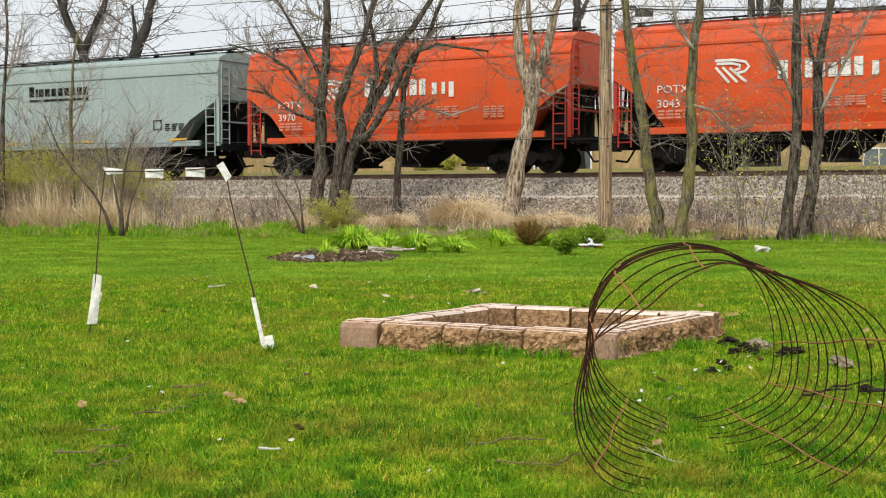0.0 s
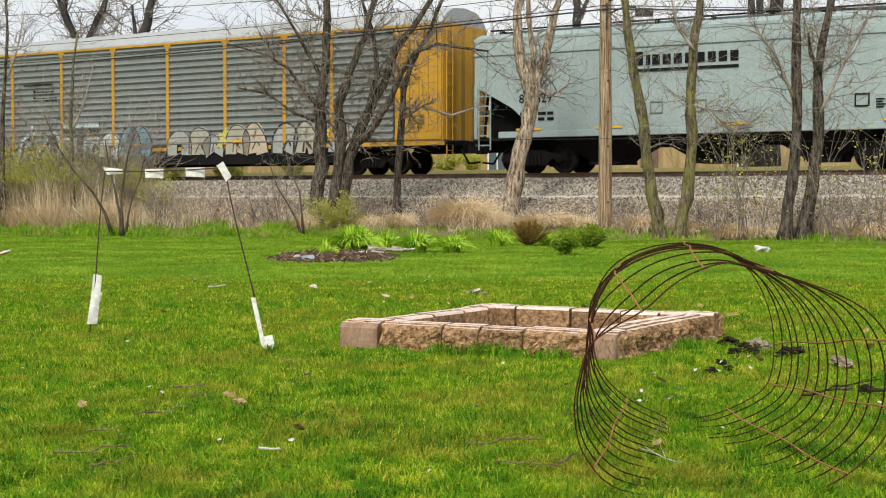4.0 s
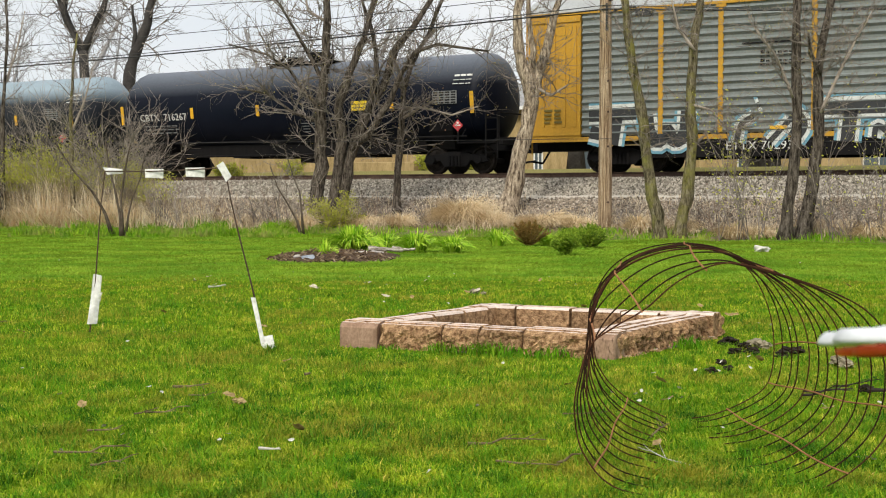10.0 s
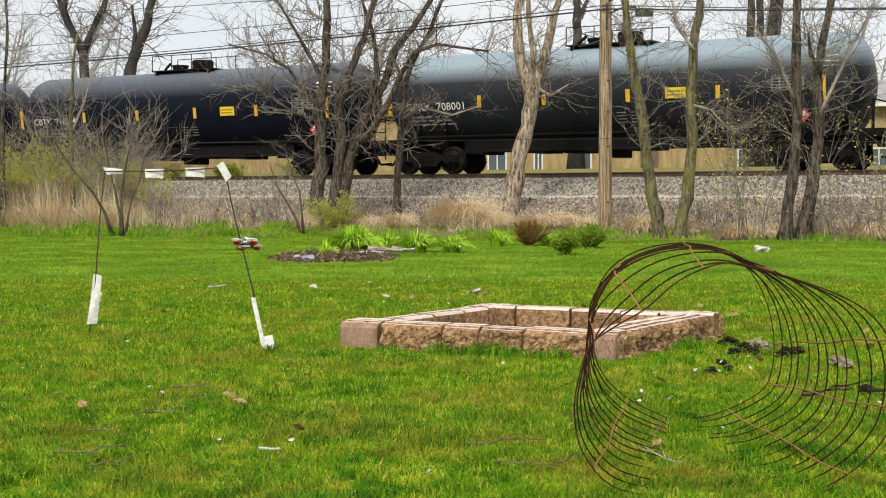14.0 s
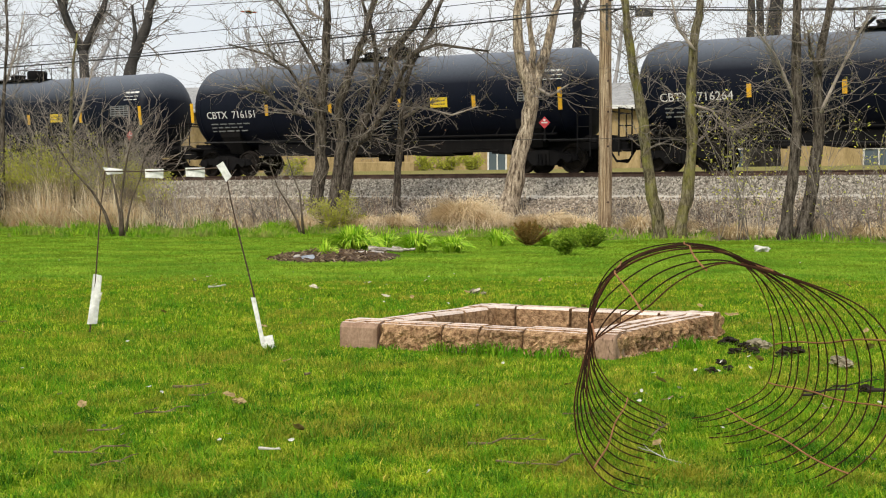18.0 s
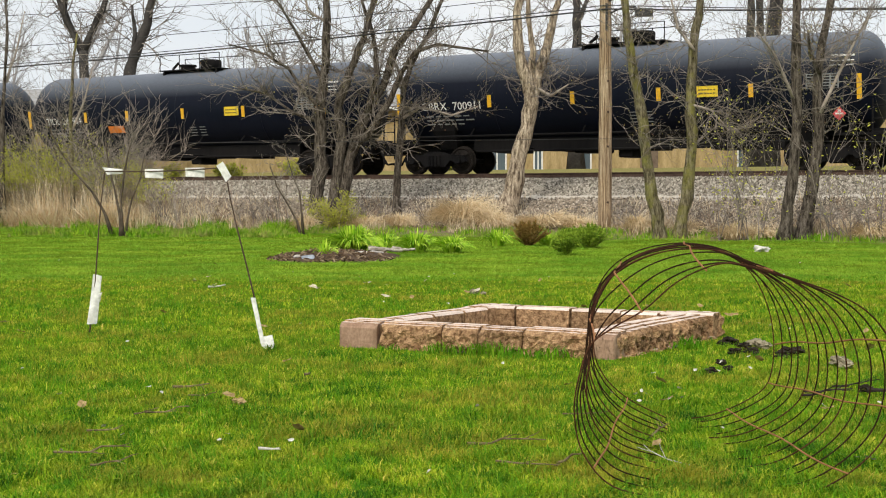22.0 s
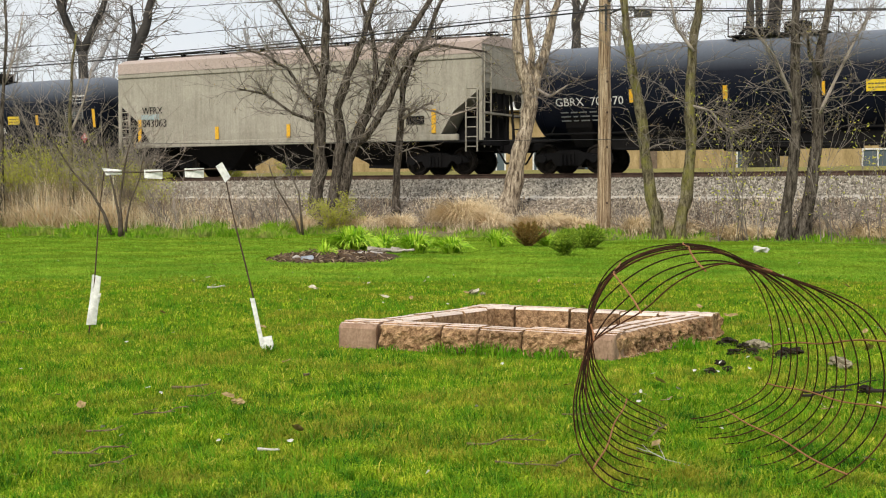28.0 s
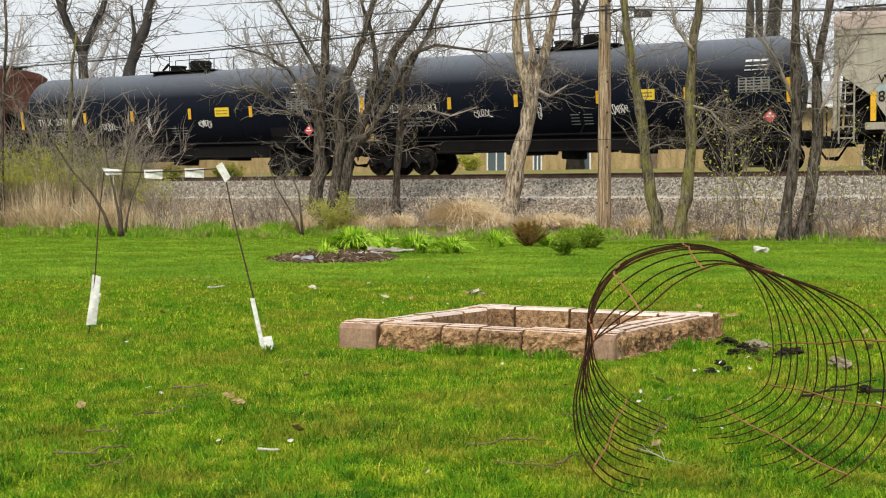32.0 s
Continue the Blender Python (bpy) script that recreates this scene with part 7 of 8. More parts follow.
M_DEADTWIG = grainy("dead_twig", (0.085, 0.062, 0.030), (0.25, 0.20, 0.105), 20, 0.9)
M_PALETWIG = grainy("bleached_twig", (0.45, 0.42, 0.37), (0.65, 0.62, 0.56), 20, 0.9)
DT = "thin dead brown twig lying in the grass"
for k, (x, y, L, a, r) in enumerate(((-1.42, 7.09, 0.2, 0.0, 0.008), (-1.52, 5.26, 0.34, -0.05, 0.006), (-1.38, 6.24, 0.22, 0.25, 0.005), (-0.78, 7.6, 0.09, 0.3, 0.009), (-1.52, 5.75, 0.16, 0.2, 0.005), (0.1, 5.45, 0.34, -0.35, 0.006), (0.55, 6.2, 0.24, -0.1, 0.004), (-1.42, 6.2, 0.12, 0.6, 0.004),
                                     (-3.75, 10.9, 0.3, 0.1, 0.006), (-3.7, 10.6, 0.2, 0.5, 0.005), (2.05, 7.1, 0.35, 0.1, 0.006), (1.85, 6.9, 0.25, 0.0, 0.005), (0.43, 5.05, 0.14, 0.4, 0.006), (-1.28, 6.79, 0.16, 0.1, 0.004), (-1.31, 5.00, 0.2, 0.2, 0.005), (0.20, 5.08, 0.25, -0.3, 0.005), (1.81, 6.79, 0.3, 0.05, 0.008), (2.19, 6.97, 0.3, 0, 0.012), (0.85, 5.57, 0.3, 1.1, 0.006), (0.98, 10.34, 0.2, 0.1, 0.01))):
    stick(x, y, L, a, r, 400 + k, M_DEADTWIG if k not in (10, 11, 16, 17, 19) else M_STICK, DT)
stick(-0.73, 5.34, 0.09, -0.25, 0.007, 420, M_PALETWIG, "short bleached stick in the grass", 0.05)
stick(0.92, 5.0, 0.3, 1.9, 0.003, 421, M_PALETWIG, "bleached grey twig under the wire roll")
stick(-2.62, 15.1, 0.22, 0.1, 0.012, 422, M_PALETWIG, "bleached stick far out on the lawn")
M_LEAF = grainy("dead_leaf", (0.22, 0.15, 0.06), (0.46, 0.34, 0.16), 25, 0.9)
M_PETAL = grainy("white_petal", (0.50, 0.48, 0.42), (0.68, 0.66, 0.60), 25, 0.9)


def leaf_mesh(seed, s):
    rnd = random.Random(seed)
    bm = bmesh.new()
    n = 9
    top = [bm.verts.new((math.cos(a) * s * rnd.uniform(0.75, 1.2), math.sin(a) * s * 0.6 * rnd.uniform(0.75, 1.2), s * rnd.uniform(0.0, 0.35))) for a in (k * 2 * math.pi / n for k in range(n))]
    mid = bm.verts.new((0, 0, s * 0.1))
    low = bm.verts.new((0, 0, s * 0.02))
    for i in range(n):
        bm.faces.new((top[i], top[(i + 1) % n], mid))
        bm.faces.new((top[(i + 1) % n], top[i], low))
    return bm


LEAFS = [part("dead_leaf", leaf_mesh(k, 0.035), M_LEAF) for k in range(3)]
PETALS = [part("white_petal", leaf_mesh(10 + k, 0.016), M_PETAL) for k in range(3)]
rnd = random.Random(21)
spots = [(1.42, 7.59, 1), (1.49, 7.64, 1), (1.10, 6.54, 1), (1.16, 6.55, 1), (1.16, 7.45, 1), (2.50, 10.31, 1), (1.59, 5.03, 1), (1.77, 6.19, 0), (2.06, 6.36, 1), (-0.05, 4.77, 1), (-0.95, 6.39, 0), (-1.05, 6.62, 0), (-1.35, 10.2, 0), (0.25, 14.0, 0), (-0.3, 13.2, 0), (-1.1, 10.4, 1), (-2.4, 7.7, 1), (1.75, 7.7, 1), (1.55, 7.6, 1), (1.0, 6.8, 1), (1.2, 6.85, 1), (1.55, 5.05, 1), (1.6, 5.0, 1),
         (-0.55, 12.6, 1), (-1.35, 12.9, 1), (1.3, 16.6, 1), (1.15, 16.0, 0), (2.45, 10.5, 1), (2.75, 8.7, 0), (3.1, 9.9, 0), (0.05, 12.4, 1), (-0.9, 15.5, 1), (1.9, 8.1, 0), (1.65, 8.0, 1), (-1.95, 9.8, 1), (0.35, 7.9, 1)]
for x, y, kind in spots + [(rnd.uniform(-0.33, 0.33) * yy, yy, rnd.choice((0, 1, 1))) for yy in (5.2 + 16 * rnd.random() ** 1.3 for _ in range(60))]:
    if in_pit(np.array([x]), np.array([y]), 0.1)[0][0]:
        continue
    src = rnd.choice(PETALS if kind else LEAFS)
    o = copy_thing(src, pose(x, y, 0.045 + 0.01 * rnd.random(), rnd.uniform(-30, 30), rnd.uniform(-30, 30), rnd.uniform(0, 360)))
    tagged(o, "white fallen petal in the grass" if kind else "curled dead brown leaf in the grass", "petal" if kind else "leaf", "litter on the lawn")
M_PALELEAF = grainy("bleached_leaf", (0.40, 0.34, 0.24), (0.66, 0.60, 0.48), 25, 0.9)
for k, (x, y, s) in enumerate(((-1.40, 14.65, 0.055), (-1.34, 14.6, 0.035), (-0.57, 13.3, 0.06), (-2.87, 16.6, 0.04), (-0.84, 15.5, 0.03), (-2.55, 15.1, 0.035), (0.36, 14.2, 0.04), (-2.9, 15.8, 0.03), (-0.2, 15.9, 0.03))):
    o = part("bleached_leaf", leaf_mesh(30 + k, s), M_PALELEAF)
    o.matrix_basis = pose(x, y, 0.05, rnd.uniform(-15, 35), rnd.uniform(-20, 20), rnd.uniform(0, 360))
    tagged(o, "bleached curled dead leaf on the lawn", "leaf", "litter on the lawn")
for o in LEAFS + PETALS:
    bpy.data.objects.remove(o)


def clod(x, y, s, seed, mat, label, cat, name):
    bm = bmesh.new()
    bmesh.ops.create_icosphere(bm, subdivisions=3, radius=s)
    for q in bm.verts:
        n = noise.noise(q.co / s * 1.7 + Vector((seed, 0, 0)))
        n += 0.5 * noise.noise(q.co / s * 4.1 + Vector((0, seed, 0)))
        q.co = Vector((q.co.x * 1.3, q.co.y * 1.1, q.co.z * 0.7)) * (1 + 0.9 * n)
    ob = part(name, bm, mat, smooth=cat == "rock")
    ob.location = (x, y, s * 0.35 + (0 if cat == "rock" else 0.02))
    return tagged(ob, label, cat)


M_CLOD = grainy("dark_wet_leaf_litter", (0.012, 0.009, 0.007), (0.045, 0.033, 0.024), 14, 0.9, 0, 0.9, 0.02, 50)
M_CLOD2 = grainy("dry_grey_litter", (0.19, 0.16, 0.10), (0.44, 0.39, 0.28), 18, 0.9, 0, 0.9, 0.02, 60)
M_WHITEROCK = grainy("white_rock", (0.62, 0.60, 0.56), (0.78, 0.76, 0.72), 10, 0.85)
for k, (x, y, s, m) in enumerate(((1.95, 9.26, 0.046, 0), (1.88, 8.71, 0.031, 0), (2.02, 9.04, 0.031, 0), (2.10, 9.11, 0.043, 1), (2.15, 9.04, 0.034, 1), (1.99, 8.71, 0.031, 0), (2.14, 8.52, 0.034, 0), (2.23, 8.71, 0.037, 0), (2.30, 8.78, 0.031, 0), (2.39, 8.17, 0.037, 1), (2.40, 8.03, 0.034, 1), (1.68, 8.17, 0.022, 0), (1.67, 7.89, 0.019, 0), (1.54, 7.76, 0.022, 0), (2.20, 7.00, 0.025, 0))):
    clod(x, y, s, 50 + k, M_CLOD2 if m else M_CLOD, "grey heap of dry leaf litter on the grass" if m else "dark clod of wet leaves on the grass", "leaf litter", "leaf_litter")
clod(6.03, 25.6, 0.11, 70, M_WHITEROCK, "white rounded rock on the lawn", "rock", "rock")
clod(-14.3, 40.5, 0.12, 71, M_WHITEROCK, "white rounded rock by the reeds", "rock", "rock")
clod(-1.0, 6.6, 0.022, 74, M_LEAF, "crumpled tan dead leaf on the grass", "leaf", "dead_leaf")
clod(0.33, 14.3, 0.034, 72, M_CLOD2, "pale clod of earth on the lawn", "clod", "clod")
clod(0.42, 14.1, 0.022, 73, M_CLOD2, "pale clod of earth on the lawn", "clod", "clod")


# ---- pole, lamp and overhead wires ----
M_WOODPOLE = bark_mat("weathered_pole_wood", (0.15, 0.09, 0.05), (0.42, 0.305, 0.195), (0.64, 0.51, 0.365), 4.0, (6, 6, 0.22))
M_CABLE = plain("black_cable", (0.02, 0.02, 0.022), 0.6)
M_LAMPMETAL = grainy("dark_lamp_metal", (0.04, 0.04, 0.042), (0.08, 0.08, 0.08), 8, 0.5, 0.6)
PX, PY = 4.24, 35.5


def utility_pole():
    pole = new("utility_pole")
    pole.location = (PX, PY, 0.15)
    tagged(pole, "weathered wooden utility pole at the foot of the bank", "utility pole")
    bm = bmesh.new()
    rr = random.Random(2)
    tube(bm, [Vector((rr.gauss(0, 0.008), 0, -0.3 + k * 0.9)) for k in range(11)], [0.185 - 0.005 * k for k in range(11)], 14)
    part("shaft", bm, M_WOODPOLE, pole, smooth=True)
    bm = bmesh.new()
    box(bm, -1.2, 1.2, -0.06, 0.06, 7.3, 7.42, Matrix.Rotation(radians(-60), 4, "Z"))
    part("cross_arm", bm, M_WOODPOLE, pole)
    bm = bmesh.new()
    for z, y in ((0.75, -0.17), (2.2, -0.165), (3.1, -0.16), (3.9, -0.16)):
        lathe(bm, [(0.03, -0.02), (0.03, 0.02)], 8, "y", (0.05, y, z))
    part("bolts", bm, M_RAIL, pole)
    bm = bmesh.new()
    tube(bm, [Vector((0.1, -0.1, 5.66)), Vector((0.45, -0.2, 5.80)), Vector((0.74, -0.3, 5.78))], 0.025, 6)
    part("lamp_arm", bm, M_LAMPMETAL, pole)
    bm = bmesh.new()
    loft(bm, [[Vector((0.72 + x * 1.0, -0.3 + y * w, z)) for y, z in ((-0.12, 5.55), (0.12, 5.55), (0.1, 5.75), (-0.1, 5.75))] for x, w in ((0.0, 0.7), (0.12, 1.0), (0.34, 1.0), (0.46, 0.6))])
    part("lamp_head", bm, M_LAMPMETAL, pole, "dark street lamp head")
    bm = bmesh.new()
    rod(bm, (0, -0.19, 5.2), (0, -0.19, 5.9), 0.03)
    part("conduit", bm, M_LAMPMETAL, pole)
    for x, z in ((0.0, 6.35), (-0.12, 6.7), (0.1, 5.95)):
        bm = bmesh.new()
        lathe(bm, [(0.02, 0), (0.06, 0.02), (0.03, 0.06), (0.06, 0.1), (0.02, 0.14)], 10, "z", (x, -0.2, z))
        part("insulator", bm, M_LAMPMETAL, pole)


utility_pole()


def wire(a, b, c, r, sag, label):
    bm = bmesh.new()
    pts = []
    for p, q in ((a, b), (b, c)):
        p, q = Vector(p), Vector(q)
        pts += [p.lerp(q, k / 14) - Vector((0, 0, sag * 4 * (k / 14) * (1 - k / 14))) for k in range(0 if not pts else 1, 15)]
    tube(bm, pts, r, 5)
    return tagged(part("overhead_wire", bm, M_CABLE), label, "wire", "overhead wires on the pole")


BW = "black overhead wire between utility poles"
wire((-29.0, 55.5, 5.6), (PX, PY - 0.2, 5.9), (22, 25.4, 5.1), 0.022, 0.22, "thick black overhead cable between utility poles")
wire((-29.0, 55.5, 5.85), (PX, PY - 0.2, 6.0), (22, 25.4, 5.2), 0.012, 0.30, BW)
wire((-29.0, 55.5, 6.6), (PX, PY - 0.2, 6.45), (22, 25.4, 5.55), 0.010, 0.35, BW)
wire((-29.0, 55.5, 8.2), (PX, PY - 0.2, 6.85), (22, 25.4, 6.6), 0.010, 0.35, BW)
wire((-29.0, 55.5, 3.2), (PX, PY - 0.2, 2.55), (22, 25.4, 2.05), 0.007, 0.05, "thin low wire along the railway")

# ---- the tan house behind the railway ----
M_SIDING = grainy("tan_stucco", (0.27, 0.20, 0.09), (0.50, 0.375, 0.195), 1.6, 0.85, 0, 0.3, 0.01, 12, (2.5, 2.5, 0.5))
M_ROOF = grainy("grey_shingle", (0.28, 0.28, 0.28), (0.42, 0.42, 0.42), 3, 0.9, 0, 0.5, 0.02, 12)
M_FRAME = plain("white_window_frame", (0.75, 0.75, 0.73), 0.5)
M_DOOR = grainy("brown_door", (0.12, 0.085, 0.06), (0.20, 0.15, 0.11), 4, 0.6)
M_GLASS, _nt, _b = node_mat("window_glass", 0.05, 0.0, 0.8)
_b.inputs["Base Color"].default_value = (0.10, 0.13, 0.15, 1)


def house():
    h = new("house")
    h.matrix_basis = pose(8.0, 62.0, 2.1, 0, 0, -8)
    tagged(h, "long low tan house with white windows behind the railway", "house")
    wins = [(-5.55, 0.45, 0.85), (-3.65, 0.22, 0.5), (-1.65, 0.45, 0.85), (5.8, 0.48, 0.9), (11.5, 0.7, 0.95), (15.5, 0.7, 0.9)]
    edges = sorted([-38] + [x - w for x, w, _ in wins] + [x + w for x, w, _ in wins] + [24])
    bm = bmesh.new()
    z0, z1, top = 0.12, 1.15, 3.0
    box(bm, -38, 24, 0, 0.25, -0.5, z0)
    box(bm, -38, 24, 0, 0.25, z1, top)
    for a, b in zip(edges[0::2], edges[1::2]):
        box(bm, a, b, 0, 0.25, z0, z1)
    box(bm, -38, -37.8, 0.25, 8, -0.5, top)
    box(bm, 23.8, 24, 0.25, 8, -0.5, top)
    box(bm, -38, 24, 8, 8.25, -0.5, top)
    part("wall", bm, M_SIDING, h)
    bm = bmesh.new()
    loft(bm, [[Vector((x, y, z)) for y, z in ((-0.5, top - 0.02), (-0.5, top + 0.1), (4.1, top + 1.5), (8.7, top + 0.1), (8.7, top - 0.02))] for x in (-38.5, 24.5)])
    part("roof", bm, M_ROOF, h)
    bm = bmesh.new()
    box(bm, -38.5, 24.5, -0.62, -0.503, top - 0.06, top + 0.1)
    part("gutter", bm, M_FRAME, h)
    for x, w, ht in wins:
        bm = bmesh.new()
        for q in (x - w, x + w - 0.07):
            box(bm, q, q + 0.07, -0.03, 0.12, z0, z1)
        box(bm, x - w + 0.07, x + w - 0.07, -0.03, 0.12, z1 - 0.07, z1)
        box(bm, x - w + 0.07, x + w - 0.07, -0.05, 0.12, z0, z0 + 0.08)
        box(bm, x - 0.03, x + 0.03, -0.01, 0.1, z0 + 0.08, z1 - 0.07)
        win = part("window", bm, M_FRAME, h)
        for a, b in ((x - w + 0.07, x - 0.03), (x + 0.03, x + w - 0.07)):
            bm = bmesh.new()
            box(bm, a, b, 0.04, 0.06, z0 + 0.08, z1 - 0.07)
            part("pane", bm, M_GLASS, win)
    for x in (1.4, 13.0):
        bm = bmesh.new()
        box(bm, x - 0.4, x + 0.4, -0.06, -0.004, -0.3, 1.75)
        box(bm, x - 0.3, x + 0.3, -0.075, -0.06, 0.9, 1.6)
        part("door", bm, M_DOOR, h)
    bm = bmesh.new()
    box(bm, -13, -9.2, -1.4, -0.1, -0.5, 0.55)
    bevelled(bm, 0.03)
    part("planter_box", bm, M_SIDING, h)


house()
for k, (x, y) in enumerate(((0.3, 57.5), (1.2, 57.2), (-0.8, 57.8), (-13.2, 58.5), (-11.6, 58.2), (-9.6, 58.6), (-8.9, 58.0), (-6.4, 58.4))):
    shrub("hedge_bush", x, y, 0.9, 0.45, 12, 500 + k, "yellow-green bush before the house", None, 3, None, 0.014, 0.05)


# ---- the small ducted drone ----
M_DRONE = plain("white_nylon", (0.66, 0.68, 0.72), 0.6, spec=0.3, vary=0.03)
M_MOTOR = plain("dark_red_motor", (0.22, 0.012, 0.008), 0.5, 0.0)


def see_through(m, share):
    """Lets part of the light pass straight through a thin or fast-spinning thing."""
    nt = m.node_tree
    clear, ms = nt.nodes.new("ShaderNodeBsdfTransparent"), nt.nodes.new("ShaderNodeMixShader")
    ms.inputs[0].default_value = share
    nt.links.new(nt.nodes["Principled BSDF"].outputs[0], ms.inputs[1])
    nt.links.new(clear.outputs[0], ms.inputs[2])
    nt.links.new(ms.outputs[0], nt.nodes["Material Output"].inputs["Surface"])
    return m


M_PROP = see_through(plain("red_orange_propeller", (0.95, 0.12, 0.02), 0.6), 0.22)
M_CONNECTOR = plain("cream_plastic", (0.62, 0.55, 0.45), 0.5)
M_BOARD = plain("dark_circuit_board", (0.03, 0.025, 0.05), 0.5)
M_BATT = plain("grey_battery_wrap", (0.36, 0.34, 0.31), 0.5)
M_BATTEND = plain("red_battery_lead", (0.50, 0.03, 0.03), 0.5)
M_LENS = plain("black_lens", (0.012, 0.012, 0.015), 0.15)


def drone():
    d = new("ducted_drone")
    tagged(d, "small white ducted quadcopter drone with red propellers", "drone")
    R, A = 0.0235, 0.0330
    for sx in (-1, 1):
        for sy in (-1, 1):
            c = Vector((sx * A * 1.18, sy * A * 0.86, 0))
            bm = bmesh.new()
            lathe(bm, [(R - 0.0002, -0.0036), (R + 0.0026, -0.0044), (R + 0.0050, -0.0036), (R + 0.0050, -0.0018), (R + 0.0032, 0.0014), (R + 0.0008, 0.0034), (R - 0.0012, 0.0030), (R - 0.0016, 0.0010)], 40, "z", c, True)
            duct = part("duct", bm, M_DRONE, d, smooth=True)
            for k in range(3):
                a = k * 2 * math.pi / 3 + (0.4 if sx * sy > 0 else 1.2)
                m = Matrix.Translation(c) @ Matrix.Rotation(a, 4, "Z")
                bm = bmesh.new()
                box(bm, 0.004, R + 0.001, -0.0018, 0.0018, 0.0010, 0.0036, m)
                bevelled(bm, 0.0005)
                part("spoke", bm, M_DRONE, duct)
            bm = bmesh.new()
            lathe(bm, [(0.001, 0.0006), (0.0074, 0.0008), (0.0074, 0.004), (0.003, 0.005), (0.001, 0.005)], 16, "z", c)
            part("hub", bm, M_DRONE, duct)
            bm = bmesh.new()
            lathe(bm, [(0.001, -0.0112), (0.0068, -0.0110), (0.0074, -0.0100), (0.0074, 0.0004), (0.001, 0.0006)], 16, "z", c)
            part("motor", bm, M_MOTOR, d, "dark red motor bell")
            bm = bmesh.new()
            lathe(bm, [(0.003, -0.0085), (0.012, -0.0102), (R - 0.0050, -0.0098), (R - 0.0046, -0.0060), (0.012, -0.0050), (0.003, -0.0060)], 32, "z", c, True)
            part("propeller", bm, M_PROP, d, "red-orange propeller spinning to a translucent blur", smooth=True)
    bm = bmesh.new()
    box(bm, -0.033, 0.033, -0.012, 0.012, -0.004, 0.0035)
    box(bm, -0.011, 0.011, -0.024, 0.024, -0.004, 0.0035)
    bevelled(bm, 0.0012)
    part("centre_frame", bm, M_DRONE, d)
    # tall pod that leans forward over its open mouth: (height, back, front, half width)
    bm = bmesh.new()
    rings = []
    for z, back, front, w in ((0.0030, -0.0225, 0.0180, 0.0125), (0.0065, -0.0185, 0.0135, 0.0100), (0.0110, -0.0155, 0.0098, 0.0086), (0.0165, -0.0136, 0.0086, 0.0078), (0.0220, -0.0122, 0.0090, 0.0074),
                              (0.0270, -0.0110, 0.0100, 0.0070), (0.0310, -0.0092, 0.0128, 0.0060), (0.0345, -0.0040, 0.0148, 0.0050), (0.0375, 0.0010, 0.0150, 0.0038), (0.0398, 0.0060, 0.0140, 0.0024), (0.0406, 0.0085, 0.0125, 0.0010)):
        ring = []
        for k in range(20):
            a = k * 2 * math.pi / 20
            ca, sa = math.cos(a), math.sin(a)
            ring.append(Vector(((back + front) * 0.55 + (front - back) * 0.57 * math.copysign(abs(ca) ** 0.75, ca), 1.2 * w * math.copysign(abs(sa) ** 0.75, sa), 0.003 + (z - 0.003) * 0.95)))
        rings.append(ring)
    loft(bm, rings)
    pod = part("camera_pod", bm, M_DRONE, d, smooth=True)
    bm = bmesh.new()
    box(bm, 0.0008, 0.0109, -0.0096, 0.0096, 0.0112, 0.0240)
    bevelled(bm, 0.0024, 3)
    lathe(bm, [(0.001, 0.0), (0.0044, 0.0), (0.0046, 0.0014), (0.0036, 0.0022), (0.001, 0.0023)], 18, "x", (0.0108, 0, 0.0175))
    part("camera", bm, M_LENS, d, "black camera in the pod's open mouth", smooth=False)
    bm = bmesh.new()
    tube(bm, [Vector((0.0036, -0.0098, 0.0190)), Vector((0.0050, -0.0099, 0.0150)), Vector((0.0070, -0.0097, 0.0120))], 0.0010, 6)
    part("camera_lead", bm, M_BATTEND, d, "red camera lead")
    for s in (-1, 1):
        for x, z, r, w in ((-0.0066, 0.0265, 0.0017, 0.0076), (-0.0086, 0.0125, 0.0020, 0.0096)):
            bm = bmesh.new()
            lathe(bm, [(r, s * w), (r, s * (w + 0.0010))], 12, "y", (x, 0, z))
            part("vent_hole", bm, M_LENS, pod)
    bm = bmesh.new()
    box(bm, -0.022, 0.024, -0.009, 0.009, -0.0185, -0.0090)
    bevelled(bm, 0.003, 3)
    part("battery", bm, M_BATT, d, "grey wrapped battery")
    bm = bmesh.new()
    box(bm, -0.031, -0.0222, -0.0080, 0.0080, -0.0175, -0.0095)
    bevelled(bm, 0.002, 2)
    part("battery_end", bm, M_LENS, d)
    bm = bmesh.new()
    box(bm, 0.0245, 0.036, -0.006, 0.006, -0.0215, -0.0155)
    bevelled(bm, 0.0015, 2)
    part("connector", bm, M_CONNECTOR, d, "cream battery connector")
    bm = bmesh.new()
    tube(bm, [Vector((0.006, -0.0100, -0.010)), Vector((0.010, -0.0105, -0.0150)), Vector((0.018, -0.0100, -0.0190)), Vector((0.026, -0.0080, -0.0200)), Vector((0.034, -0.0050, -0.0190))], 0.0017, 6)
    part("battery_lead", bm, M_BATTEND, d, "red battery lead")
    bm = bmesh.new()
    tube(bm, [Vector((0.027, 0.004, -0.012)), Vector((0.036, -0.002, -0.013)), Vector((0.038, -0.004, -0.017))], 0.0015, 6)
    part("battery_lead", bm, M_LENS, d, "black battery lead")
    bm = bmesh.new()
    box(bm, -0.026, 0.026, -0.015, 0.015, -0.0092, -0.0050)
    bevelled(bm, 0.0008)
    part("flight_board", bm, M_BOARD, d)
    bm = bmesh.new()
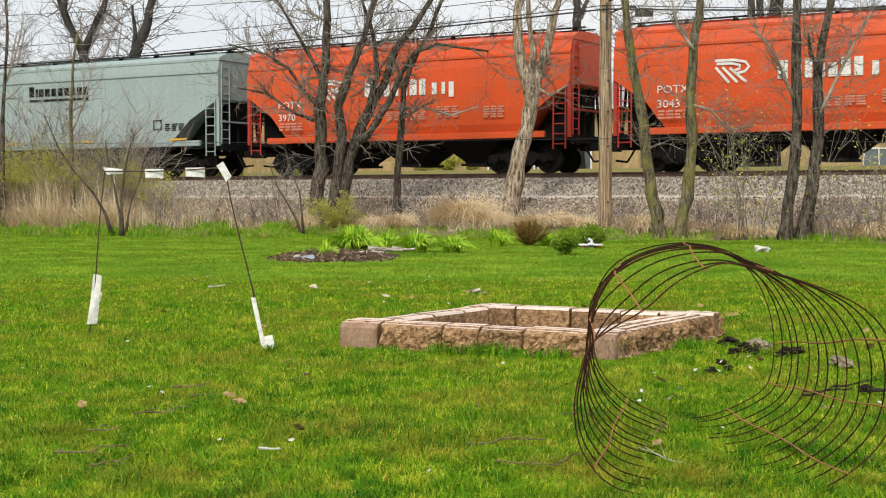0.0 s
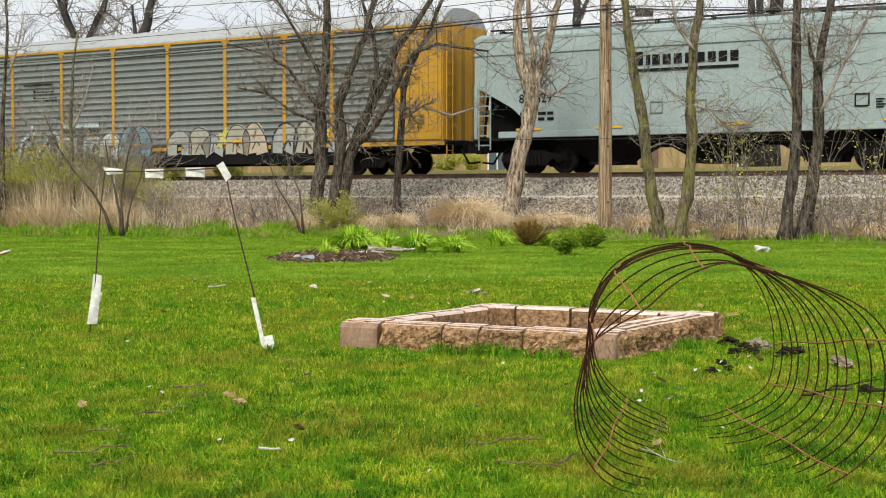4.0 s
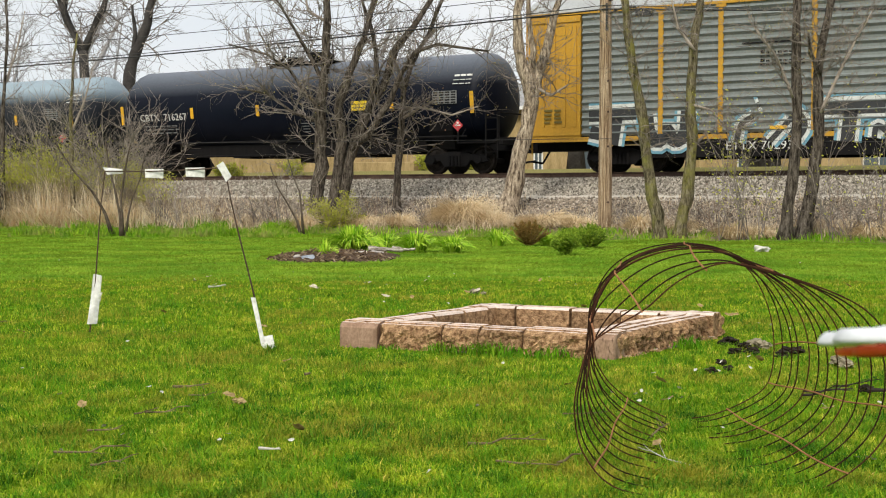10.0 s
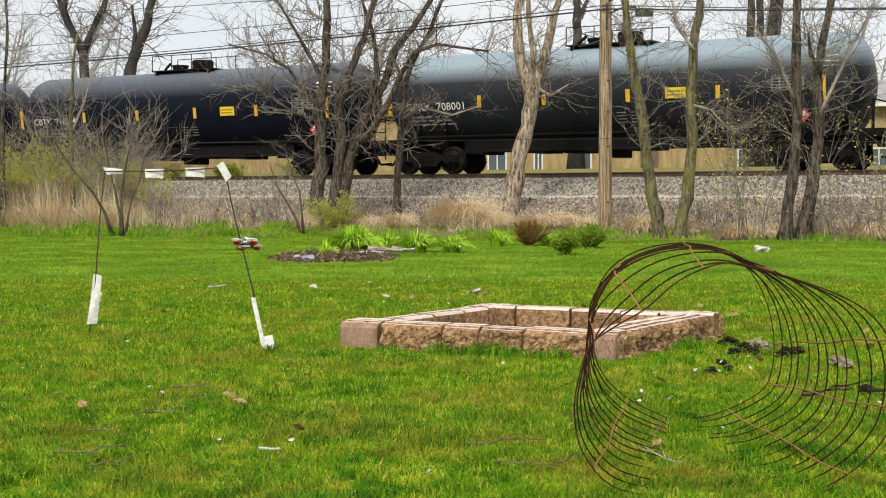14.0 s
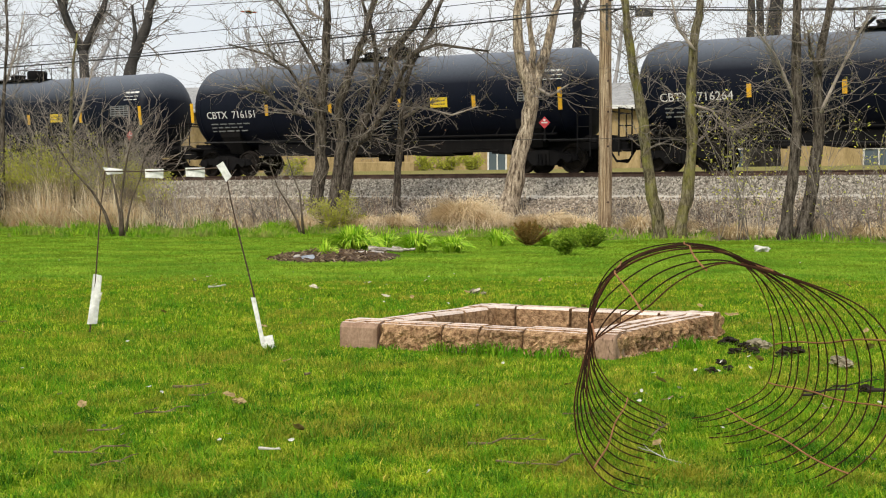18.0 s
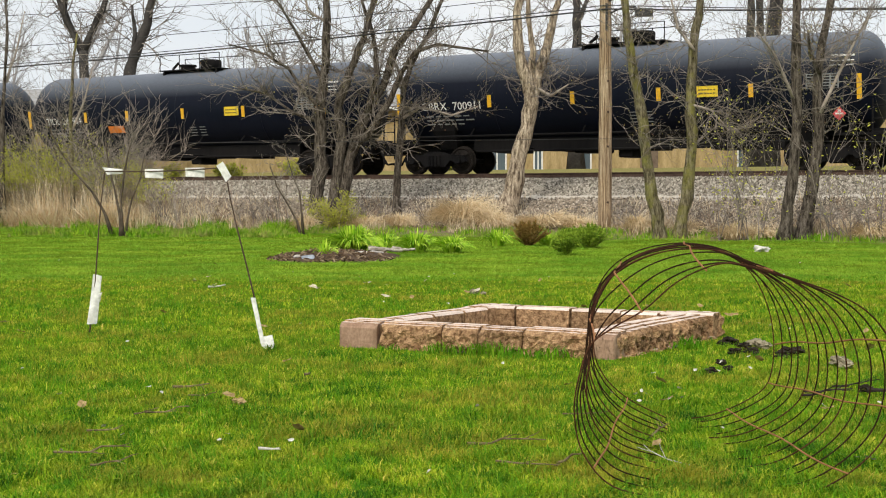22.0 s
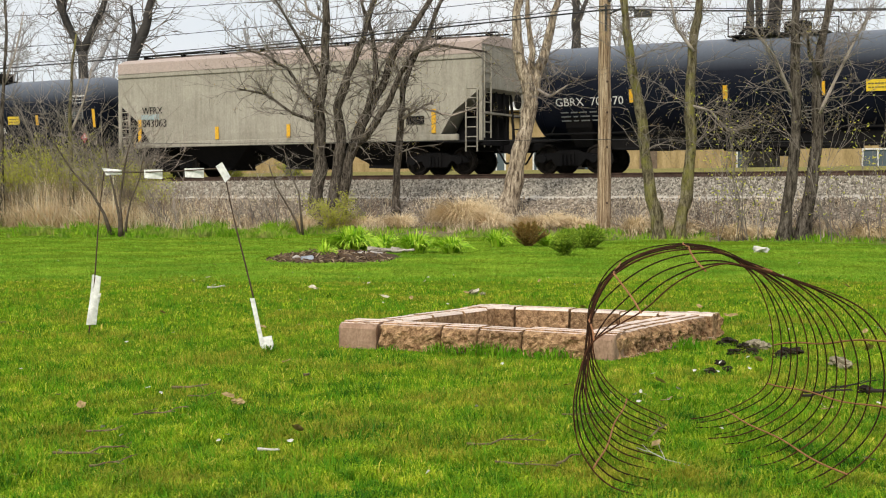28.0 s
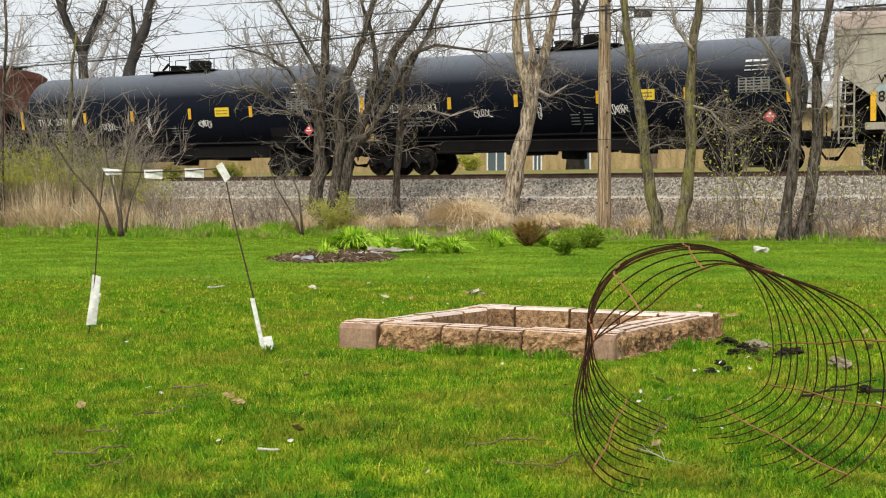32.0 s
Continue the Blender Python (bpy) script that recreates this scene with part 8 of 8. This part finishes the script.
    tube(bm, [Vector((-0.008, 0.0, 0.006)), Vector((0.020, 0.004, 0.020)), Vector((0.031, 0.006, 0.036)), Vector((0.036, 0.007, 0.050))], 0.0006, 5)
    part("antenna", bm, M_DRONE, d)
    return d


DRONE = drone()

# metres travelled by the train at each time
TRAVEL = [(0, 0.0), (1, 6.62), (2, 13.25), (3, 19.81), (4, 26.48), (5, 33.1), (5.5, 36.48), (6, 43.38), (6.5, 45.05), (7, 46.70), (8, 50.04), (9, 53.33), (9.5, 54.97), (10, 56.66),
          (10.4, 60.2), (10.7, 64.4), (11, 66.47), (12, 73.15), (13, 79.86), (14, 86.58), (14.5, 89.98), (15.5, 96.7), (16.5, 103.44), (17, 106.86), (18, 113.6), (19, 120.38), (20, 127.2),
          (21, 134.03), (22, 140.88), (23, 147.73), (24, 154.55), (25, 161.42), (25.5, 164.8), (26.5, 171.7), (27.5, 178.57), (28, 182.02), (29, 188.93), (30, 195.75), (31, 202.65), (32, 209.69)]


def motions():
    """Keys of all that moves: the cars along the track, their wheels, the drone."""
    for car, s in CARS:
        walk(car, [(t, Matrix.Translation(track(s + m, 0, 0)) @ pose(0, 0, 0, 0, 0, TRACK_TURN)) for t, m in TRAVEL])
    ts, ms = [t for t, _ in TRAVEL], [m for _, m in TRAVEL]
    times = [k / 10 for k in range(321)]
    for a, b in ((5.5, 6.0), (10.0, 11.0)):
        times += [a + k / 30 for k in range(1, int((b - a) * 30)) if k % 3]
    turns = [(t, math.degrees(np.interp(t, ts, ms) / 0.46) % 360) for t in sorted(times)]
    for w in WHEELS:
        walk(w, [(t, Matrix.Translation(w.location) @ pose(0, 0, 0, 0, a, 0)) for t, a in turns])
    walk(DRONE, [
        (0, pose(0.849, 7.800, 0.750, 0, 0) @ pose(0, 0, 0, 0, 0, 180)),
        (0.5, pose(0.430, 9.750, 1.040, 0, 0) @ pose(0, 0, 0, 0, 0, 180)),
        (1, pose(-0.375, 11.143, 1.377, 0, 0) @ pose(0, 0, 0, 0, 0, 180)),
        (1.5, pose(-0.733, 10.759, 1.632, 0, 0) @ pose(0, 0, 0, 0, 0, 180)),
        (2, pose(-1.265, 10.400, 1.741, 0, 5) @ pose(0, 0, 0, 0, 0, 180)),
        (2.5, pose(-1.693, 9.176, 1.496, 0, 5) @ pose(0, 0, 0, 0, 0, 180)),
        (3, pose(-2.012, 8.211, 1.160, 0, 0) @ pose(0, 0, 0, 0, 0, 180)),
        (3.5, pose(-2.104, 7.429, 0.704, 0, -10) @ pose(0, 0, 0, 0, 0, 180)),
        (4.3, pose(-1.830, 5.200, 0.847, 0, -20) @ pose(0, 0, 0, 0, 0, 105)),
        (5, pose(-1.061, 3.900, 1.069, 0, -10) @ pose(0, 0, 0, 0, 0, 40)),
        (5.5, pose(-0.359, 2.836, 1.103, 0, 4) @ pose(0, 0, 0, 0, 0, 0)),
        (6, pose(-0.027, 1.451, 1.103, 0, 2) @ pose(0, 0, 0, 0, 0, -38)),
        (6.5, pose(-0.010, 1.040, 1.086, -2, 2) @ pose(0, 0, 0, 0, 0, -45)),
        (7, pose(0.024, 0.693, 1.076, -4, 2) @ pose(0, 0, 0, 0, 0, -52)),
        (7.5, pose(0.057, 0.499, 1.058, -4, 1) @ pose(0, 0, 0, 0, 0, -52)),
        (8, pose(0.081, 0.427, 1.038, -4, 1) @ pose(0, 0, 0, 0, 0, -52)),
        (8.5, pose(0.105, 0.408, 1.020, -3, 1) @ pose(0, 0, 0, 0, 0, -50)),
        (9, pose(0.161, 0.487, 0.997, 0, 0) @ pose(0, 0, 0, 0, 0, -40)),
        (9.5, pose(0.187, 0.487, 0.979, -5, 0) @ pose(0, 0, 0, 0, 0, 20)),
        (10, pose(0.262, 0.720, 0.946, -7, 0) @ pose(0, 0, 0, 0, 0, 80)),
        (10.5, pose(0.420, 1.486, 0.849, 0, -8) @ pose(0, 0, 0, 0, 0, 140)),
        (11, pose(0.848, 3.400, 0.597, 0, -12) @ pose(0, 0, 0, 0, 0, 170)),
        (11.5, pose(0.790, 5.379, 0.372, 0, -4) @ pose(0, 0, 0, 0, 0, 175)),
        (12, pose(0.797, 6.367, 0.104, 5, 4) @ pose(0, 0, 0, 0, 0, 180)),
        (12.5, pose(0.566, 6.500, 0.134, 10, -20) @ pose(0, 0, 0, 0, 0, 180)),
        (13, pose(-0.243, 4.800, 0.257, 0, 2) @ pose(0, 0, 0, 0, 0, 180)),
        (13.5, pose(-0.671, 5.673, 0.485, -10, 8) @ pose(0, 0, 0, 0, 0, 150)),
        (14, pose(-0.903, 6.240, 0.806, -30, 5) @ pose(0, 0, 0, 0, 0, 168)),
        (14.5, pose(-1.390, 6.933, 0.887, -20, 0) @ pose(0, 0, 0, 0, 0, 165)),
        (15.2, pose(-2.093, 7.800, 0.890, 0, -10) @ pose(0, 0, 0, 0, 0, 120)),
        (15.9, pose(-2.042, 9.176, 0.829, 0, -10) @ pose(0, 0, 0, 0, 0, 50)),
        (16.5, pose(-1.439, 10.400, 0.717, 0, 0) @ pose(0, 0, 0, 0, 0, 60)),
        (17, pose(-1.665, 11.143, 1.145, 0, 0) @ pose(0, 0, 0, 0, 0, 90)),
        (17.6, pose(-1.665, 11.143, 1.889, 0, 0) @ pose(0, 0, 0, 0, 0, 90)),
        (18, pose(-1.588, 11.143, 2.542, 0, 0) @ pose(0, 0, 0, 0, 0, 60)),
        (18.6, pose(-1.000, 9.176, 3.177, 0, 0) @ pose(0, 0, 0, 0, 0, 20)),
        (19.6, pose(-0.118, 6.500, 2.415, 0, 0) @ pose(0, 0, 0, 0, 0, 0)),
        (20.2, pose(-0.014, 5.571, 1.666, 0, 0) @ pose(0, 0, 0, 0, 0, -30)),
        (20.5, pose(0.008, 5.032, 1.362, 0, 0) @ pose(0, 0, 0, 0, 0, -30)),
        (20.8, pose(0.058, 3.900, 1.129, 0, 0) @ pose(0, 0, 0, 0, 0, -20)),
        (21, pose(0.087, 3.545, 1.061, 0, 0) @ pose(0, 0, 0, 0, 0, -10)),
        (21.4, pose(0.106, 2.889, 1.091, 0, 6) @ pose(0, 0, 0, 0, 0, -10)),
        (21.6, pose(0.075, 2.152, 1.163, 0, 8) @ pose(0, 0, 0, 0, 0, -10)),
        (21.8, pose(0.079, 1.642, 1.244, 0, 0) @ pose(0, 0, 0, 0, 0, -10)),
        (22.1, pose(0.077, 1.200, 1.322, 0, 0) @ pose(0, 0, 0, 0, 0, -40)),
        (22.7, pose(0.045, 0.945, 1.285, 0, 0) @ pose(0, 0, 0, 0, 0, -110)),
        (23.2, pose(0.021, 0.918, 1.104, 0, 12) @ pose(0, 0, 0, 0, 0, -160)),
        (23.4, pose(0.042, 0.931, 0.991, 0, 18) @ pose(0, 0, 0, 0, 0, -170)),
        (23.5, pose(0.071, 0.960, 0.913, 0, 18) @ pose(0, 0, 0, 0, 0, -175)),
        (23.6, pose(0.098, 1.076, 0.794, 0, 8) @ pose(0, 0, 0, 0, 0, -175)),
        (23.9, pose(0.105, 1.418, 0.602, 0, 0) @ pose(0, 0, 0, 0, 0, -175)),
        (24.4, pose(-0.021, 2.080, 0.487, 10, 0) @ pose(0, 0, 0, 0, 0, -195)),
        (24.8, pose(-0.079, 2.889, 0.420, 10, 10) @ pose(0, 0, 0, 0, 0, -210)),
        (25, pose(-0.005, 3.089, 0.437, 16, 8) @ pose(0, 0, 0, 0, 0, -210)),
        (25.3, pose(0.182, 3.391, 0.438, 16, 8) @ pose(0, 0, 0, 0, 0, -210)),
        (25.5, pose(0.296, 3.467, 0.410, 16, 8) @ pose(0, 0, 0, 0, 0, -210)),
        (26.2, pose(0.450, 2.080, 0.654, 0, 0) @ pose(0, 0, 0, 0, 0, -150)),
        (26.9, pose(0.425, 1.040, 0.868, 0, 0) @ pose(0, 0, 0, 0, 0, -90)),
        (27.7, pose(0.225, 0.743, 0.738, 0, 0) @ pose(0, 0, 0, 0, 0, -30)),
        (28.1, pose(0.161, 0.784, 0.742, 0, 2) @ pose(0, 0, 0, 0, 0, -10)),
        (28.3, pose(0.151, 0.793, 0.911, 0, 2) @ pose(0, 0, 0, 0, 0, -10)),
        (28.4, pose(0.152, 0.812, 0.979, 0, 3) @ pose(0, 0, 0, 0, 0, -10)),
        (28.5, pose(0.164, 0.887, 1.052, 3, 3) @ pose(0, 0, 0, 0, 0, -10)),
        (28.6, pose(0.174, 0.962, 1.147, 0, 3) @ pose(0, 0, 0, 0, 0, -10)),
        (28.8, pose(0.195, 1.123, 1.302, 0, 0) @ pose(0, 0, 0, 0, 0, -10)),
        (29.4, pose(0.194, 1.486, 1.333, 10, 0) @ pose(0, 0, 0, 0, 0, -15)),
        (29.8, pose(0.277, 1.835, 1.052, 22, 3) @ pose(0, 0, 0, 0, 0, -22)),
        (30, pose(0.305, 1.902, 0.939, 22, 3) @ pose(0, 0, 0, 0, 0, -22)),
        (30.2, pose(0.321, 1.902, 0.797, 20, 3) @ pose(0, 0, 0, 0, 0, -22)),
        (30.5, pose(0.314, 1.814, 0.620, 15, 0) @ pose(0, 0, 0, 0, 0, -22)),
        (31, pose(0.261, 1.418, 0.542, 0, 0) @ pose(0, 0, 0, 0, 0, -15)),
        (32, pose(0.296, 1.357, 0.516, 0, 0) @ pose(0, 0, 0, 0, 0, -15)),
    ])


motions()
